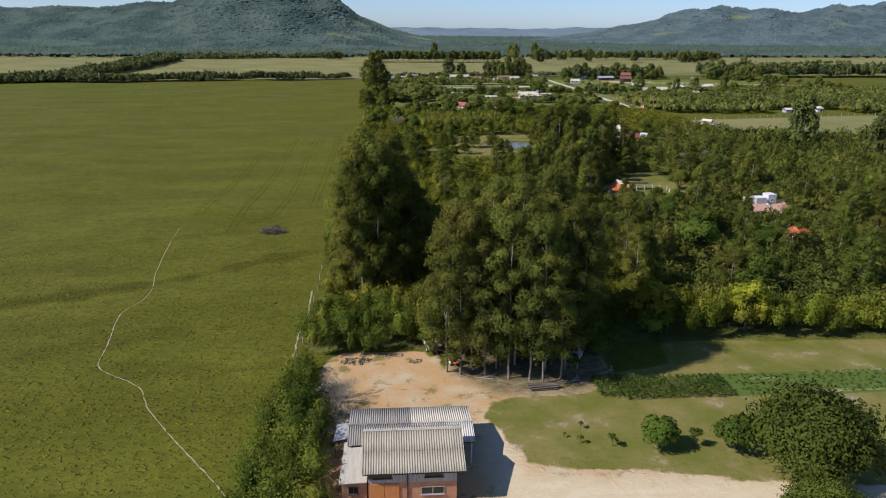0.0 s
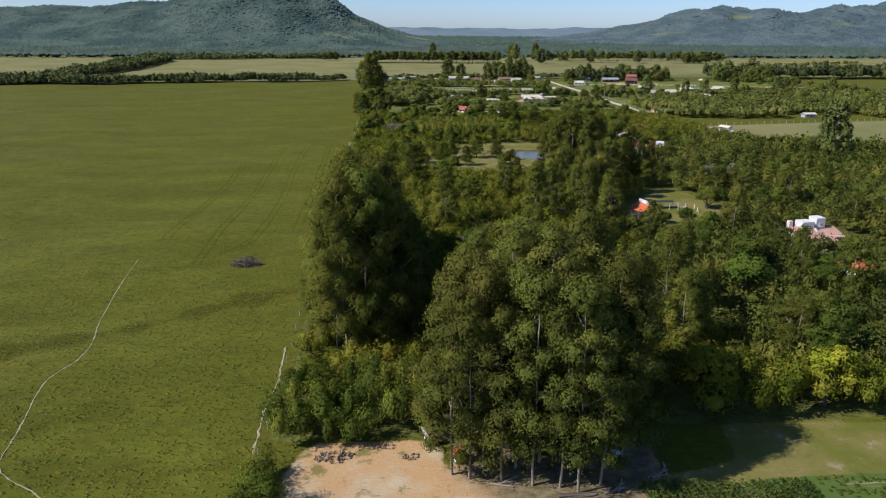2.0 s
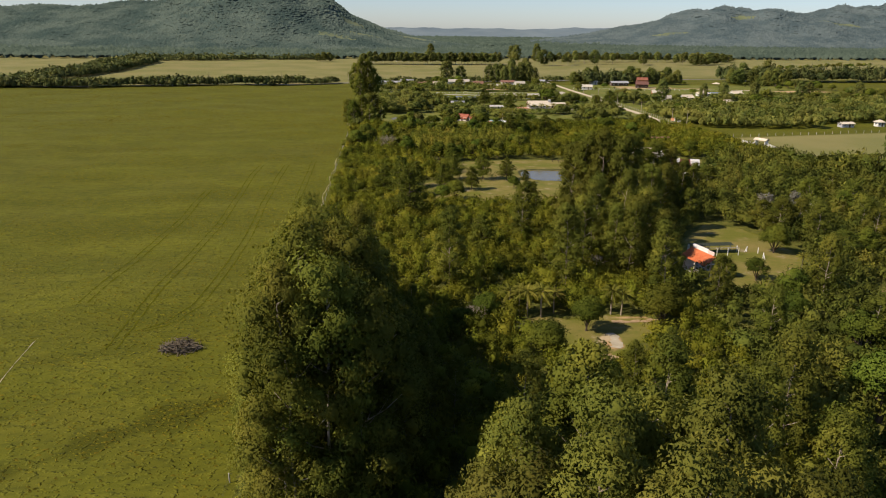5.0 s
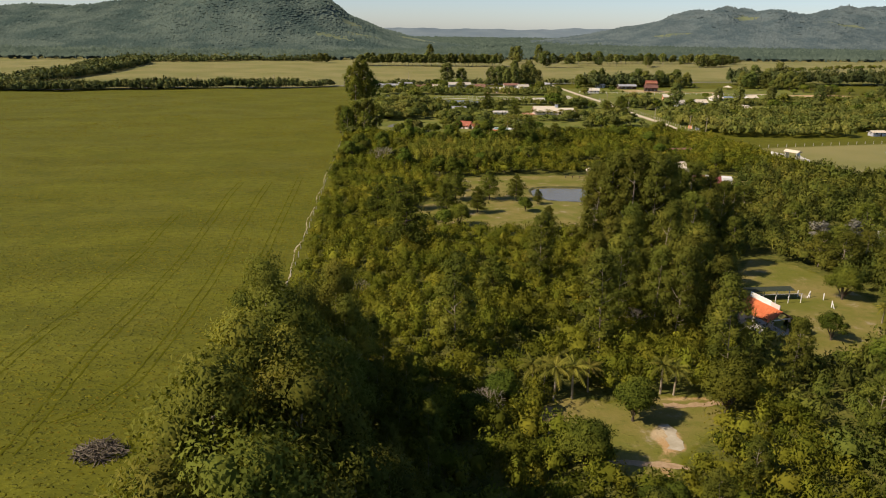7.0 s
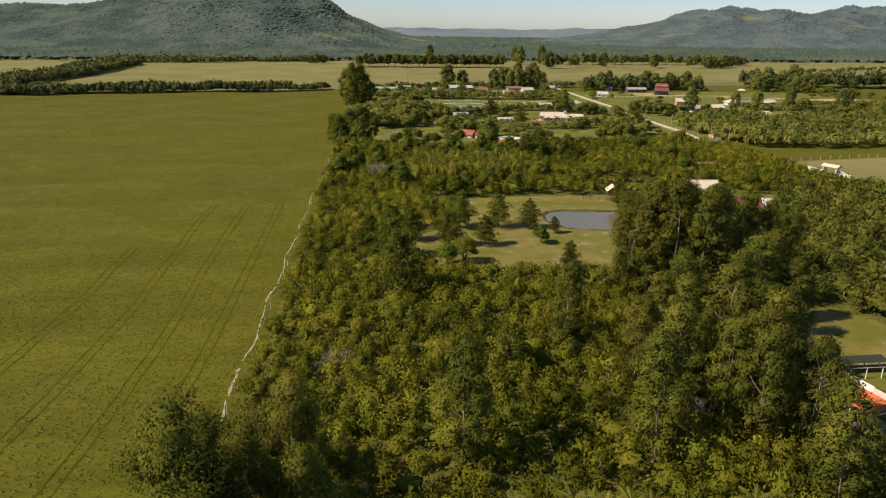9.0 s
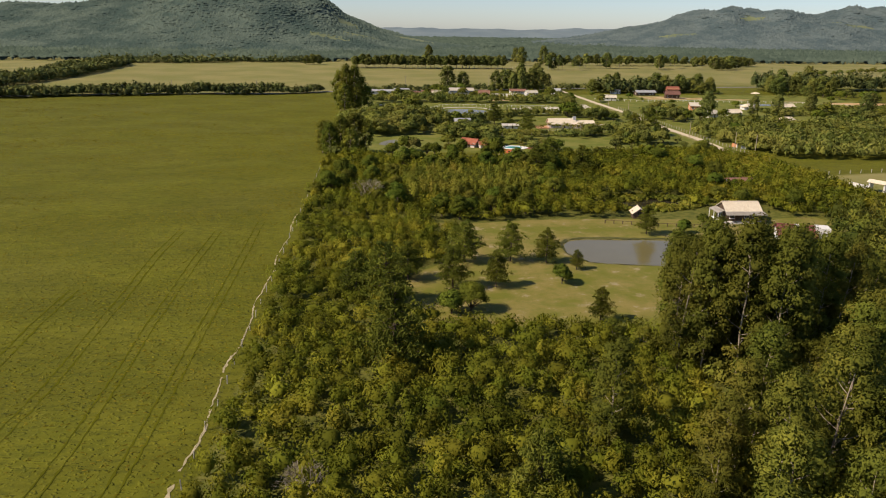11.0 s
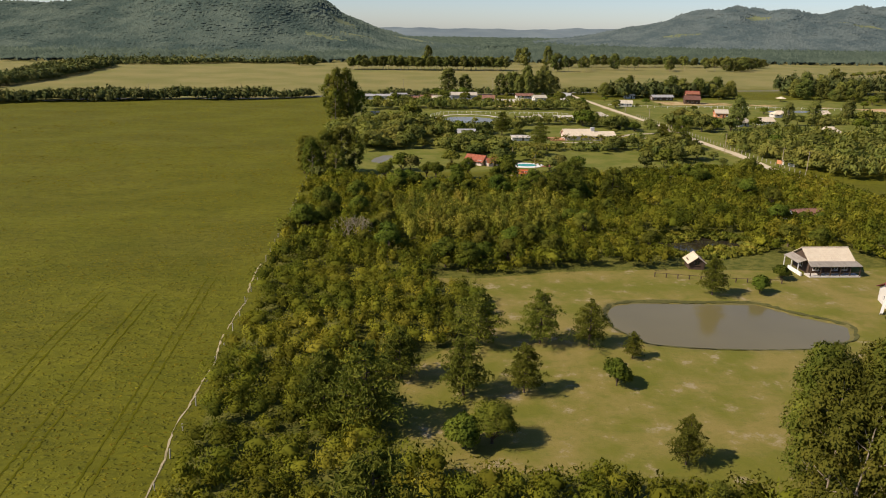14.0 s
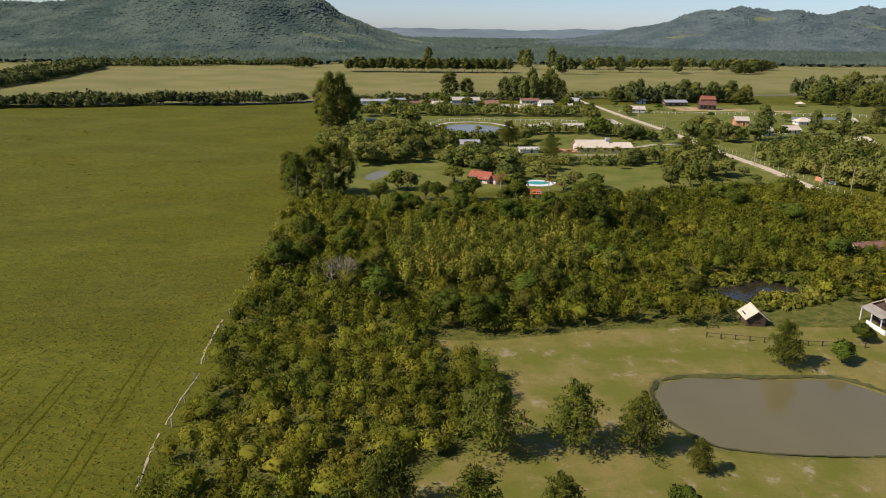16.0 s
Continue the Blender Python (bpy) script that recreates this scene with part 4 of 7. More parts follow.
thicket("village_bushes", "dark trees along the village's far side", [(195, 755), (284, 766), (284, 790), (190, 780)], 5.5, 6, 13, LEAF_FAR, seed=34, subs=6, per=14, leaf=1.1)
thicket("village_bushes", "dark trees along the village's far side", [(350, 780), (420, 790), (640, 800), (640, 840), (400, 820), (350, 812)], 5.5, 7, 17, LEAF_FAR, seed=36, subs=6, per=14, leaf=1.1)
thicket("village_bushes", "bushes by the village road", [(-30, 745), (0, 752), (60, 772), (190, 790), (190, 800), (50, 782), (-30, 760)], 4.0, 2.5, 6, LEAF_FAR, seed=35, subs=3, per=12, leaf=0.9)
thicket("east_wood", "mixed dark woodland beside the dry fields", [(200, 240), (330, 240), (330, 310), (245, 318), (165, 330), (156, 350), (160, 310), (200, 300)], 4.6, 4, 9, LEAF_DARKWOOD, seed=37, subs=4, per=16, leaf=0.6)

# ---- standing trees ----
PAV_FRONT = [(63, 206), (80, 208), (82, 198), (74, 184), (52, 170), (44, 172), (56, 192)]
EUC = [eucalyptus("eucalyptus_tree", 41 + k, 25 + 1.5 * (k % 3), 7.2 + 0.8 * (k % 2), 0.12 + 0.05 * (k % 3), 34, per=430, leaf=0.16, slim=0.46) for k in range(4)]
EUC_LOW = [eucalyptus("eucalyptus_tree", 51 + k, 25, 8.4, 0.13, 36, LEAF_WOOD, per=600, leaf=0.132, slim=0.46) for k in range(3)]
EUC_SLIM = [eucalyptus("eucalyptus_tree", 56 + k, 25, 7.8, 0.16, 38, LEAF_WOOD, per=190, leaf=0.24, slim=0.46) for k in range(4)]
MID = [broadleaf("woodland_tree", 61 + k, 10, 7.5, 0.2, (LEAF_BROAD, LEAF_WOOD, LEAF_BROAD)[k], "rounded woodland tree rising from dense scrub", "woodland trees", 28, 210, 0.2) for k in range(3)]
FAR = [broadleaf("garden_tree", 71 + k, 9, 10, 0.05, (LEAF_BROAD, LEAF_ROW, LEAF_EUC)[k], "dark rounded garden tree among village houses", "village trees", 21, 32, 0.64) for k in range(3)]
TALL_FAR = [eucalyptus("row_tree", 81 + k, 20, 8, 0.34, 22, LEAF_ROW, "slender tree in a long planted row", 24, 0.95) for k in range(2)]
EUC_MID = [eucalyptus("woodland_eucalyptus", 86 + k, 15, 7.4, 0.1, 34, (LEAF_WOOD, LEAF_BROAD, LEAF_WOOD)[k], "slender woodland tree with tufted olive crown", 180, 0.2, 0.46) for k in range(3)]
PINES = [pine("pine_tree", 91 + k, 9, 6.8 - 0.7 * k) for k in range(3)]
used = {}


def plant(kinds, x, y, height, native, size=None, turn=None):
    """A copy of one of the kinds at (x, y), scaled to a height; the first use takes the built tree itself."""
    ob = kinds[int(rng.integers(len(kinds)))]
    k = height / native
    s = (size or k) * (0.92 + 0.16 * rng.random())
    m = stand(ob, x, y, turn if turn is not None else rng.random() * 360, s, k)
    if ob.name not in used:
        used[ob.name] = True
        ob.matrix_basis = m
        return ob
    ob2 = copy_thing(ob, Matrix())
    ob2.matrix_basis = m
    return ob2


def wood_of(name, label, kinds, spots, material):
    """Many trees that nobody could count, joined. spots: (x, y, height, native height, width)."""
    g = np.random.default_rng(len(spots))
    stock = []
    for ob in kinds:
        me = [c for c in ob.children if c.name.split(".")[0] == "crown"][0].data
        co, no = np.empty(len(me.vertices) * 3, np.float32), np.empty(len(me.vertices) * 3, np.float32)
        me.vertices.foreach_get("co", co)
        me.attributes["custom_normal"].data.foreach_get("vector", no)
        loops = np.empty(len(me.loops), np.int32)
        me.loops.foreach_get("vertex_index", loops)
        stock.append((co.reshape(-1, 3), no.reshape(-1, 3), loops))
    V, N, F, T, first = [], [], [], [], 0
    for k, (x, y, h, native, wide) in enumerate(spots):
        co, no, loops = stock[int(g.integers(len(stock)))]
        a = g.random() * 6.283
        turn = np.array([(math.cos(a), math.sin(a), 0), (-math.sin(a), math.cos(a), 0), (0, 0, 1)])
        V.append(co @ turn * (wide, wide, h / native) + (x, y, float(land(x, y))))
        N.append(no @ turn)
        F.append(loops + first)
        T.append(np.full(len(co), k))
        first += len(co)
    me = mesh_of(name, np.concatenate(V), np.concatenate(F), 3, material, normals=np.concatenate(N))
    set_tone(me, np.concatenate(T), g)
    return tagged(new(name, me), label, "trees", kind="stuff")


# the grove beside the earth yard
for x, y, h in [(8.3, 99.6, 24), (10.5, 98.6, 21), (12.3, 101, 25), (14.2, 98.2, 22), (16.4, 100.5, 26), (17.7, 97, 25), (19.3, 101.5, 27), (20.8, 96.2, 23), (22.6, 95.2, 25), (23.8, 99, 26), (25.7, 96.6, 24), (27.2, 99.8, 24), (29.1, 99.6, 23), (28.4, 103.5, 25), (24.6, 104.5, 27), (20.5, 106, 27), (16, 106, 26), (12, 106.5, 25), (30.8, 106.8, 25), (9.4, 109, 22), (26, 110, 27), (18, 112, 27), (31.5, 110, 23), (22, 116, 26), (30, 116, 25), (13, 114, 24)]:
    plant(EUC, x, y, h, 26)
# the tall clump on the fence line
for x, y, h in [(-10.6, 137.5, 12), (-7.4, 134.5, 24), (-5.8, 131.5, 29), (-2.6, 133, 30), (0.8, 134.5, 27), (-12, 143, 14), (-8, 140, 27), (-4.6, 139, 31), (-1, 141, 30), (3, 141, 25), (-9, 150, 23), (-6, 149, 30), (-2.5, 150, 29), (-11.5, 157, 13), (-6.6, 160, 26), (-3.4, 158, 28), (1, 159, 19), (-8.4, 168, 21), (-4.6, 169, 23), (-0.6, 168, 20), (5.5, 147, 20), (-8, 176, 25.5), (-4.2, 181, 21), (0.4, 178, 20), (-9, 185, 20), (-1.8, 186, 22), (-5.6, 190, 17), (3.8, 184, 9), (-11.5, 166, 12), (-11.8, 178, 11), (-2, 195, 14), (2.4, 191, 13), (6.5, 178, 9), (5, 170, 9), (8.6, 160, 9), (9.5, 168, 8), (7.6, 187, 8), (4.5, 153, 17), (10, 176, 8), (4.5, 198, 8), (-5, 174, 22), (-2.5, 164, 24)]:
    plant(EUC_LOW, x, y, h, 25, h / 25 * 0.98)
# the broad clump by the clearing
for x, y, h in [(54.5, 259, 21), (57.5, 257, 23), (61.5, 254, 25), (66, 252, 24), (56, 264, 20), (60.5, 262, 23), (65, 260, 23), (70, 257, 24), (58.5, 270, 19), (63, 268, 20), (68, 266, 21), (73.5, 265, 21), (78, 261, 21), (83, 263, 19), (62, 276, 17), (67.5, 274, 18), (73, 273, 19), (79, 270, 18), (85, 270, 16), (90, 268, 15), (94, 271, 13), (74, 281, 15), (81, 279, 16), (88, 278, 14), (95, 279, 13), (86, 286, 12)]:
    plant(EUC_SLIM, x, y, h, 25, h / 25 * 1.0)
# single tall trees rising from the wood
for x, y, h in [(16, 205, 17), (40, 205, 17.5), (53.6, 206.6, 17.5), (37, 238, 15), (12, 152, 11), (20, 146, 14), (28, 150, 13), (35, 140, 18), (41, 132, 18), (48, 128, 15), (24, 134, 21), (16, 130, 17), (50, 141, 18), (38, 158, 9.5), (47, 167, 7.5), (56, 150, 15), (66, 192, 11), (70, 197, 8.5), (56, 193, 17), (60, 215, 18), (58, 226, 20), (46, 214, 17), (50, 222, 18), (60, 205, 16), (62, 222, 17), (57, 214, 17), (52, 212, 16), (49, 229, 16), (44, 224, 15), (63, 232, 19), (69, 238, 19), (55, 236, 17), (75, 246, 18)]:
    plant(EUC_SLIM, x, y, h, 25, h / 25 * 1.1)
# the mixed wood east of the groves
for _ in range(70):
    for _try in range(30):
        x, y = rng.uniform(34, 150), rng.uniform(120, 300)
        near = float(np.hypot(x - 110, y - 186)) < 16 or float(np.hypot(x - 103, y - 166)) < 7
        if all(float(inside(x, y, p)) < -d - 3.0 for p, d in KEEP) and float(inside(x, y, CLEARING)) < -6 and not near and not (x < 64 and 150 < y < 262):
            break
    low = float(inside(x, y, PAV_FRONT)) > 0 or 36 < x < 54 and y > 255
    plant(EUC_MID, x, y, 5.5 if low else rng.uniform(8, 16) if y < 200 else rng.uniform(6, 12), 15, 0.5 if low else rng.uniform(0.65, 1.0))
# dark low trees under the grove
thicket("grove_undergrowth", "dark straggling shrubs under the grove", [(10, 103), (36, 103), (40, 116), (30, 121), (9, 119)], 2.6, 1.2, 3.6, LEAF_YARD, seed=41, subs=5, per=40, leaf=0.2)
# woodland and garden trees
for k in range(78):
    for _try in range(30):
        x, y = rng.uniform(-12, 150 if k < 45 else 62), rng.uniform(122 if k < 45 else 350, 458)
        if all(float(inside(x, y, p)) < -d - 2.5 for p, d in KEEP) and not (float(inside(x, y, CLEARING)) > -4) and not (x < 64 and 196 < y < 350) and not float(inside(x, y, BAMBOO)) > 0:
            break
    plant(MID, x, y, 3.8 if x < 64 and 148 < y < 200 else 5.0 if float(inside(x, y, PAV_FRONT)) > 0 else rng.uniform(6, 9.5) if y > 180 else rng.uniform(8, 13), 10)
for x, y in [(103, 316), (108, 314), (113, 315), (119, 317), (126, 385), (130.5, 384), (136, 385), (123, 389)]:
    plant(MID, x, y, 5.0, 10)
for _ in range(34):
    for _try in range(20):
        x, y = rng.uniform(-10, 150), rng.uniform(358, 452)
        if all(float(inside(x, y, p)) < -d - 1.5 for p, d in KEEP) and not float(inside(x, y, BAMBOO)) > 0:
            break
    plant(MID, x, y, rng.uniform(5, 8.5), 10)
# pines and shrubs round the pond
for x, y, h in [(45.7, 313.2, 8.3), (37.6, 314.6, 9.7), (26.8, 314.2, 10.1), (31.6, 297.9, 8.1), (22.6, 297.7, 9.3), (48.2, 278.9, 7.0), (8.8, 289.4, 13.0), (2.9, 293.5, 10.0), (13.5, 303, 9), (77.7, 335.6, 8.2), (51.5, 308.2, 4.8), (25.6, 227, 10.5), (71, 420.6, 13.5), (81.7, 414.6, 11.6), (64, 412, 12), (10, 262, 15)]:
    plant(PINES, x, y, h, 9)
SAPLING = [broadleaf("lawn_tree", 101 + k, 5, 4.6, 0.07, LEAF_BROAD, "small leafy tree standing on the lawn", "lawn trees", 26, 150, 0.2) for k in range(2)]
for x, y, h in [(34.0, 77.3, 5.3), (43.7, 76.3, 5.7), (46, 299.3, 5.1), (21, 284, 5.8), (88, 336, 4.6), (97, 344, 4), (77.4, 210.9, 4.0), (77.5, 195.7, 4.2), (47.7, 175.7, 3.0), (50.2, 171.9, 4.4)]:
    plant(SAPLING, x, y, h, 5)
ROUND = [broadleaf("round_tree", 107 + k, 8, 7.4, 0.08, (LEAF_BROAD, LEAF_YARD_TREE)[k], "dense rounded green tree standing in a clearing", "clearing trees", 34, 280, 0.15) for k in range(2)]
for x, y, h in [(38.6, 183.7, 7.8), (29, 173.2, 7.8), (52.6, 185.1, 9.5), (82.3, 207.7, 6.0), (96.5, 226.4, 8.0), (24.9, 285, 6.9), (21.5, 189, 6.5), (16, 183, 6)]:
    plant(ROUND, x, y, h, 8)
BUSHY = broadleaf("lawn_shrub", 105, 2.6, 1.9, 0.3, LEAF_BROAD, "young shrub planted on the lawn", "lawn shrubs", 10, 50, 0.13)
for k, (x, y, s) in enumerate([(28.1, 77.9, 0.75), (38.7, 77.3, 1.1), (25.1, 82.4, 0.45), (24.1, 78.8, 0.5), (22.4, 80.3, 0.3)]):
    ob = BUSHY if k == 0 else copy_thing(BUSHY, Matrix())
    ob.matrix_basis = stand(ob, x, y, 70 * k, s)
BIG = broadleaf("mango_tree", 106, 12.0, 15.5, 0.04, LEAF_MANGO, "large dense dark green tree with low crown on the lawn", "", 80, 400, 0.25)
BIG.matrix_basis = stand(BIG, 49.7, 70.5, 20, 1.0)
BIG2 = copy_thing(BIG, Matrix())
BIG2.matrix_basis = stand(BIG2, 45.0, 59.5, 140, 0.6)
# big dark trees on the pasture's edge
DARK = [eucalyptus("pasture_edge_tree", 111 + k, 20, 11, 0.1, 44, LEAF_ROW, "broad dark tree on the edge of the pasture", 42, 0.46) for k in range(2)]
for x, y, h, s in [ (180.9, 300, 23, 1.1), (197, 268, 22, 1.1), (203, 272, 20, 1.0)]:
    plant(DARK, x, y, h, 20, s)
for x, y, h, s in [(-14, 618, 27.5, 1.35), (-9, 622, 27, 1.35), (-18, 621, 24, 1.3), (-5, 628, 20, 1.2), (-15, 612, 17, 1.2), (-8, 614, 15, 1.2), (-11, 630, 24, 1.2), (-1, 633, 14, 1.1), (-9, 456, 15.5, 1.0), (-3, 460, 16.3, 1.1), (-13, 452, 13, 0.9), (-5, 448, 12, 0.9), (1, 461, 14, 0.9), (-17, 462, 13, 0.9), (-8, 464, 14, 1.0), (-14, 458, 13, 0.9)]:
    plant(EUC_MID, x, y, h, 15, s)
for x, y, h in [(-8.5, 383, 9.5), (-12, 386, 6), (-5, 388, 7)]:
    plant(ROUND, x, y, h, 8)
for x, y in [(66, 800), (120, 795), (126, 801), (133, 806), (140, 800), (147, 808), (154, 800), (360, 800), (378, 806), (395, 810), (410, 815)]:
    plant(DARK, x, y, rng.uniform(12, 21), 20, rng.uniform(0.8, 1.1))
for x, y in [(57, 464), (74, 466), (80, 474), (86, 470), (126, 474), (18.6, 467), (21.5, 466), (156, 584), (260, 655), (38, 478), (112, 468), (120, 470), (-13, 615), (-9, 611), (-15.5, 621), (-10, 448), (-13, 380)]:
    plant(FAR, x, y, rng.uniform(5, 8), 9)
for x, y, h in [(28, 622, 11), (64, 611, 4), (77, 547, 6), (122, 592, 11), (29, 517, 5), (9, 686, 9), (55, 724, 10), (31, 624, 8), (56, 731, 7), (42, 515, 6), (52, 506, 6), (61, 515, 6), (62, 485, 5), (72, 486, 5), (42, 587, 7), (50, 562, 8), (62, 562, 7), (181, 572, 10), (188, 572, 8), (171, 589, 9), (126, 482, 7), (143, 491, 6), (146, 474, 4), (144, 572, 6)]:
    plant(FAR, x, y, h, 9)
for x, y, h in [(122, 492, 7), (149, 489, 4), (210, 554, 8), (214, 546, 8), (199, 576, 9), (219, 588, 7), (253, 577, 9), (221, 674, 4), (189, 695, 3), (207, 699, 3), (170, 682, 6), (172, 690, 7), (190, 515, 8), (200, 510, 8), (215, 515, 8), (176, 501, 6), (240, 500, 8), (262, 510, 8), (230, 480, 7), (290, 500, 9), (310, 540, 9), (340, 500, 8), (280, 560, 8), (360, 540, 9)]:
    plant(FAR, x, y, h, 9)
for x, y, h, s in [(204, 580, 16, 0.75), (259, 599, 13, 0.7), (297, 624, 12, 0.7), (243, 598, 12, 0.6), (106, 778, 16, 0.8), (112, 775, 17, 0.7), (119, 771, 14, 0.6), (126, 767, 19, 0.7), (135, 772, 18, 0.9), (143, 773, 18, 0.8), (81, 806, 13, 0.9), (330, 615, 13, 0.7), (352, 640, 11, 0.6), (385, 625, 12, 0.7)]:
    plant(DARK, x, y, h, 20, s)
for x, y, h in [(71, 558, 12), (83, 524, 11), (144, 513, 15), (137, 516, 12)]:
    plant(PINES, x, y, h, 9)
for _ in range(90):
    x, y = rng.uniform(0, 420), rng.uniform(690, 760)
    if not (205 < x < 340 and y < 752) and abs(x - 165) > 7 and not (14 < x < 112 and 712 < y < 750 and rng.random() < 0.75):
        plant(FAR, x, y, rng.uniform(4, 9), 9)
for _ in range(44):
    x, y = rng.uniform(270, 420), rng.uniform(560, 700)
    if float(inside(x, y, EAST_POND)) < -6 and float(inside(x, y, rect(340, 650, 398, 698))) < 0 and not (262 < x < 335 and y > 612):
        plant(FAR, x, y, rng.uniform(5, 10), 9)
for k in range(110):
    plant(TALL_FAR, -28 + k * 1.8 + rng.normal() * 1.2, 1104 + k * 0.09 + rng.normal() * 2.5 + 9 * (k % 3), rng.uniform(12, 17), 20, rng.uniform(0.75, 1.2))
for x, y, h, s in [(226, 1104, 24, 1.2), (232, 1110, 27, 1.4), (240, 1106, 24, 1.3), (247, 1112, 20, 1.2), (262, 1106, 19, 1.2), (270, 1112, 20, 1.1), (278, 1150, 22, 1.2), (292, 1160, 24, 1.3), (306, 1158, 24, 1.2), (322, 1162, 25, 1.4), (340, 1160, 22, 1.2), (352, 1166, 20, 1.2), (386, 1128, 19, 1.2), (394, 1150, 24, 1.4), (404, 1170, 22, 1.2), (428, 1180, 23, 1.2), (446, 1150, 16, 1.1), (455, 1146, 22, 1.3), (470, 1143, 21, 1.6), (480, 1144, 17, 1.5), (495, 1150, 19, 1.6), (508, 1175, 22, 1.5), (522, 1180, 20, 1.4), (560, 1240, 18, 1.5), (582, 1262, 15, 1.6)]:
    plant(DARK if s > 1.3 else TALL_FAR, x, y, h * 0.78, 20, s * 0.9)
for k in range(60):
    plant(TALL_FAR, 280 + k * 5.2 + rng.normal() * 3, 1215 + k * 1.2 + rng.normal() * 9, rng.uniform(10, 15), 20, rng.uniform(0.9, 1.3))
for x, y, h in [(-96, 1188, 11), (-88, 1186, 13), (-80, 1190, 12)]:
    plant(DARK, x, y, h, 20, 0.9)
for x, y, h in [(80, 1290, 24), (215, 1280, 22), (212, 1215, 24), (244, 1220, 26)]:
    plant(DARK, x, y, h, 20, 1.2)
for k in range(16):
    plant(FAR, 520 + k * 15, 1010 + k * 8 + rng.normal() * 3, rng.uniform(7, 10), 9)
PALM = palm("garden_palm", 121, 6)
for k, (x, y, h) in enumerate([(29, 190, 7.4), (27.8, 191.2, 6.6), (31.8, 190.3, 7.0), (34.6, 192, 5.8), (45.2, 190.8, 6.6), (47, 190.3, 6.2), (26.2, 192.4, 6.4), (96.5, 214.4, 4.4), (53.5, 471.8, 6), (68, 462, 6), (71, 478, 6.5), (56, 486, 6), (52, 463, 6)] + [(90 + 4.2 * q, 521 + (q % 3), 5.5 + (q % 2)) for q in range(9)] + [(66 + 3.6 * q, 500 + (q % 2) * 2, 5.6) for q in range(5)]):
    ob = PALM if k == 0 else copy_thing(PALM, Matrix())
    ob.matrix_basis = stand(ob, x, y, 53 * k, h / 6)
for k, (x, y, h, lab) in enumerate([(-7.6, 87.5, 6.0, "leafless grey shrub beside the earth yard"), (-8.0, 91.5, 5.6, "leafless grey shrub beside the earth yard"), (-7.4, 83, 5.4, "leafless grey shrub beside the earth yard"), (-0.6, 230.5, 5.5, "bare grey shrub standing in the scrub"), (19.2, 185.8, 5.5, "bare grey shrub standing in the scrub"), (48, 212, 6, "bare grey shrub standing in the scrub"), (3.5, 373, 9.6, "tall dead grey tree in the scrub")]):
    ob = bare_shrub("bare_shrub", 130 + k % 3, h, lab)
    ob.matrix_basis = stand(ob, x, y, 80 * k)
for k, (x, y, h) in enumerate([(113, 262, 8), (119, 258, 9), (121, 252, 8)]):
    ob = broadleaf("silver_tree", 140 + k, h, 5.5, 0.15, LEAF_SILVER, "silvery grey-leaved tree at the clearing's edge", "silver trees", 14, 60, 0.26)
    ob.matrix_basis = stand(ob, x, y, 40 * k)
YELLOW = broadleaf("yellow_tree", 145, 12, 7.5, 0.12, LEAF_YELLOW, "yellow-green tree standing at the wood's edge", "", 30, 110, 0.26)
YELLOW.matrix_basis = stand(YELLOW, 45.5, 112.5, 0)
ob = copy_thing(YELLOW, Matrix())
ob.matrix_basis = stand(ob, 63, 112.5, 130, 1.0)
tagged(ob, "broad yellow-green tree above the lawn hedge")

# ---- building materials ----
def corrugated(name, a, b, rust):
    m = Tree_of_nodes(name)
    v = m.local()
    stain = m.noise(m.stretch(v, (1.6, 0.25, 1)), 1.6, 4.0, 0.65)
    c = m.mix(m.remap(stain, 0.3, 0.7), a, b)
    c = m.mix(m.math("MULTIPLY", m.remap(m.noise(v, 0.7, 4.0), 0.52, 0.75), 0.6), c, rust)
    info = m.add("ShaderNodeObjectInfo")
    c = m.mix(m.math("MULTIPLY", info.outputs["Random"], 0.22), c, (0.12, 0.11, 0.1))
    m.bump(m.noise(v, 14, 3.0), 0.15, 0.02)
    return m.finish(c, 0.75, 0.0, 0.3)


def tiled(name, a, b, pitch=0.23):
    """Clay tiles: rows of half-round tiles seen from afar."""
    m = Tree_of_nodes(name)
    v = m.local()
    w = m.add("ShaderNodeTexWave")
    w.wave_type, w.bands_direction = "BANDS", "X"
    m.link(v, w.inputs["Vector"])
    w.inputs["Scale"].default_value = 0.314 / pitch
    w.inputs["Distortion"].default_value = 0.4
    c = m.mix(m.remap(m.noise(v, 1.2, 4.0, 0.65), 0.3, 0.7), a, b)
    c = m.mix(m.math("MULTIPLY", m.remap(m.noise(v, 7, 3.0), 0.5, 0.75), 0.5), c, tuple(0.5 * q for q in a))
    m.bump(w.outputs["Fac"], 0.7, 0.06)
    return m.finish(c, 0.85, 0.0, 0.2)


SHEET_GREY = corrugated("grey_corrugated_sheet", (0.37, 0.31, 0.21), (0.48, 0.415, 0.295), (0.26, 0.21, 0.16))
SHEET_DARK = corrugated("weathered_corrugated_sheet", (0.25, 0.22, 0.18), (0.35, 0.315, 0.26), (0.19, 0.16, 0.13))
SHEET_PALE = corrugated("pale_corrugated_sheet", (0.46, 0.405, 0.31), (0.58, 0.52, 0.41), (0.42, 0.37, 0.29))
SHEET_WHITE = corrugated("bright_corrugated_sheet", (0.58, 0.53, 0.44), (0.68, 0.63, 0.54), (0.5, 0.45, 0.37))
SHEET_BLUE = corrugated("bluish_sheet", (0.3, 0.3, 0.3), (0.4, 0.4, 0.39), (0.22, 0.21, 0.19))
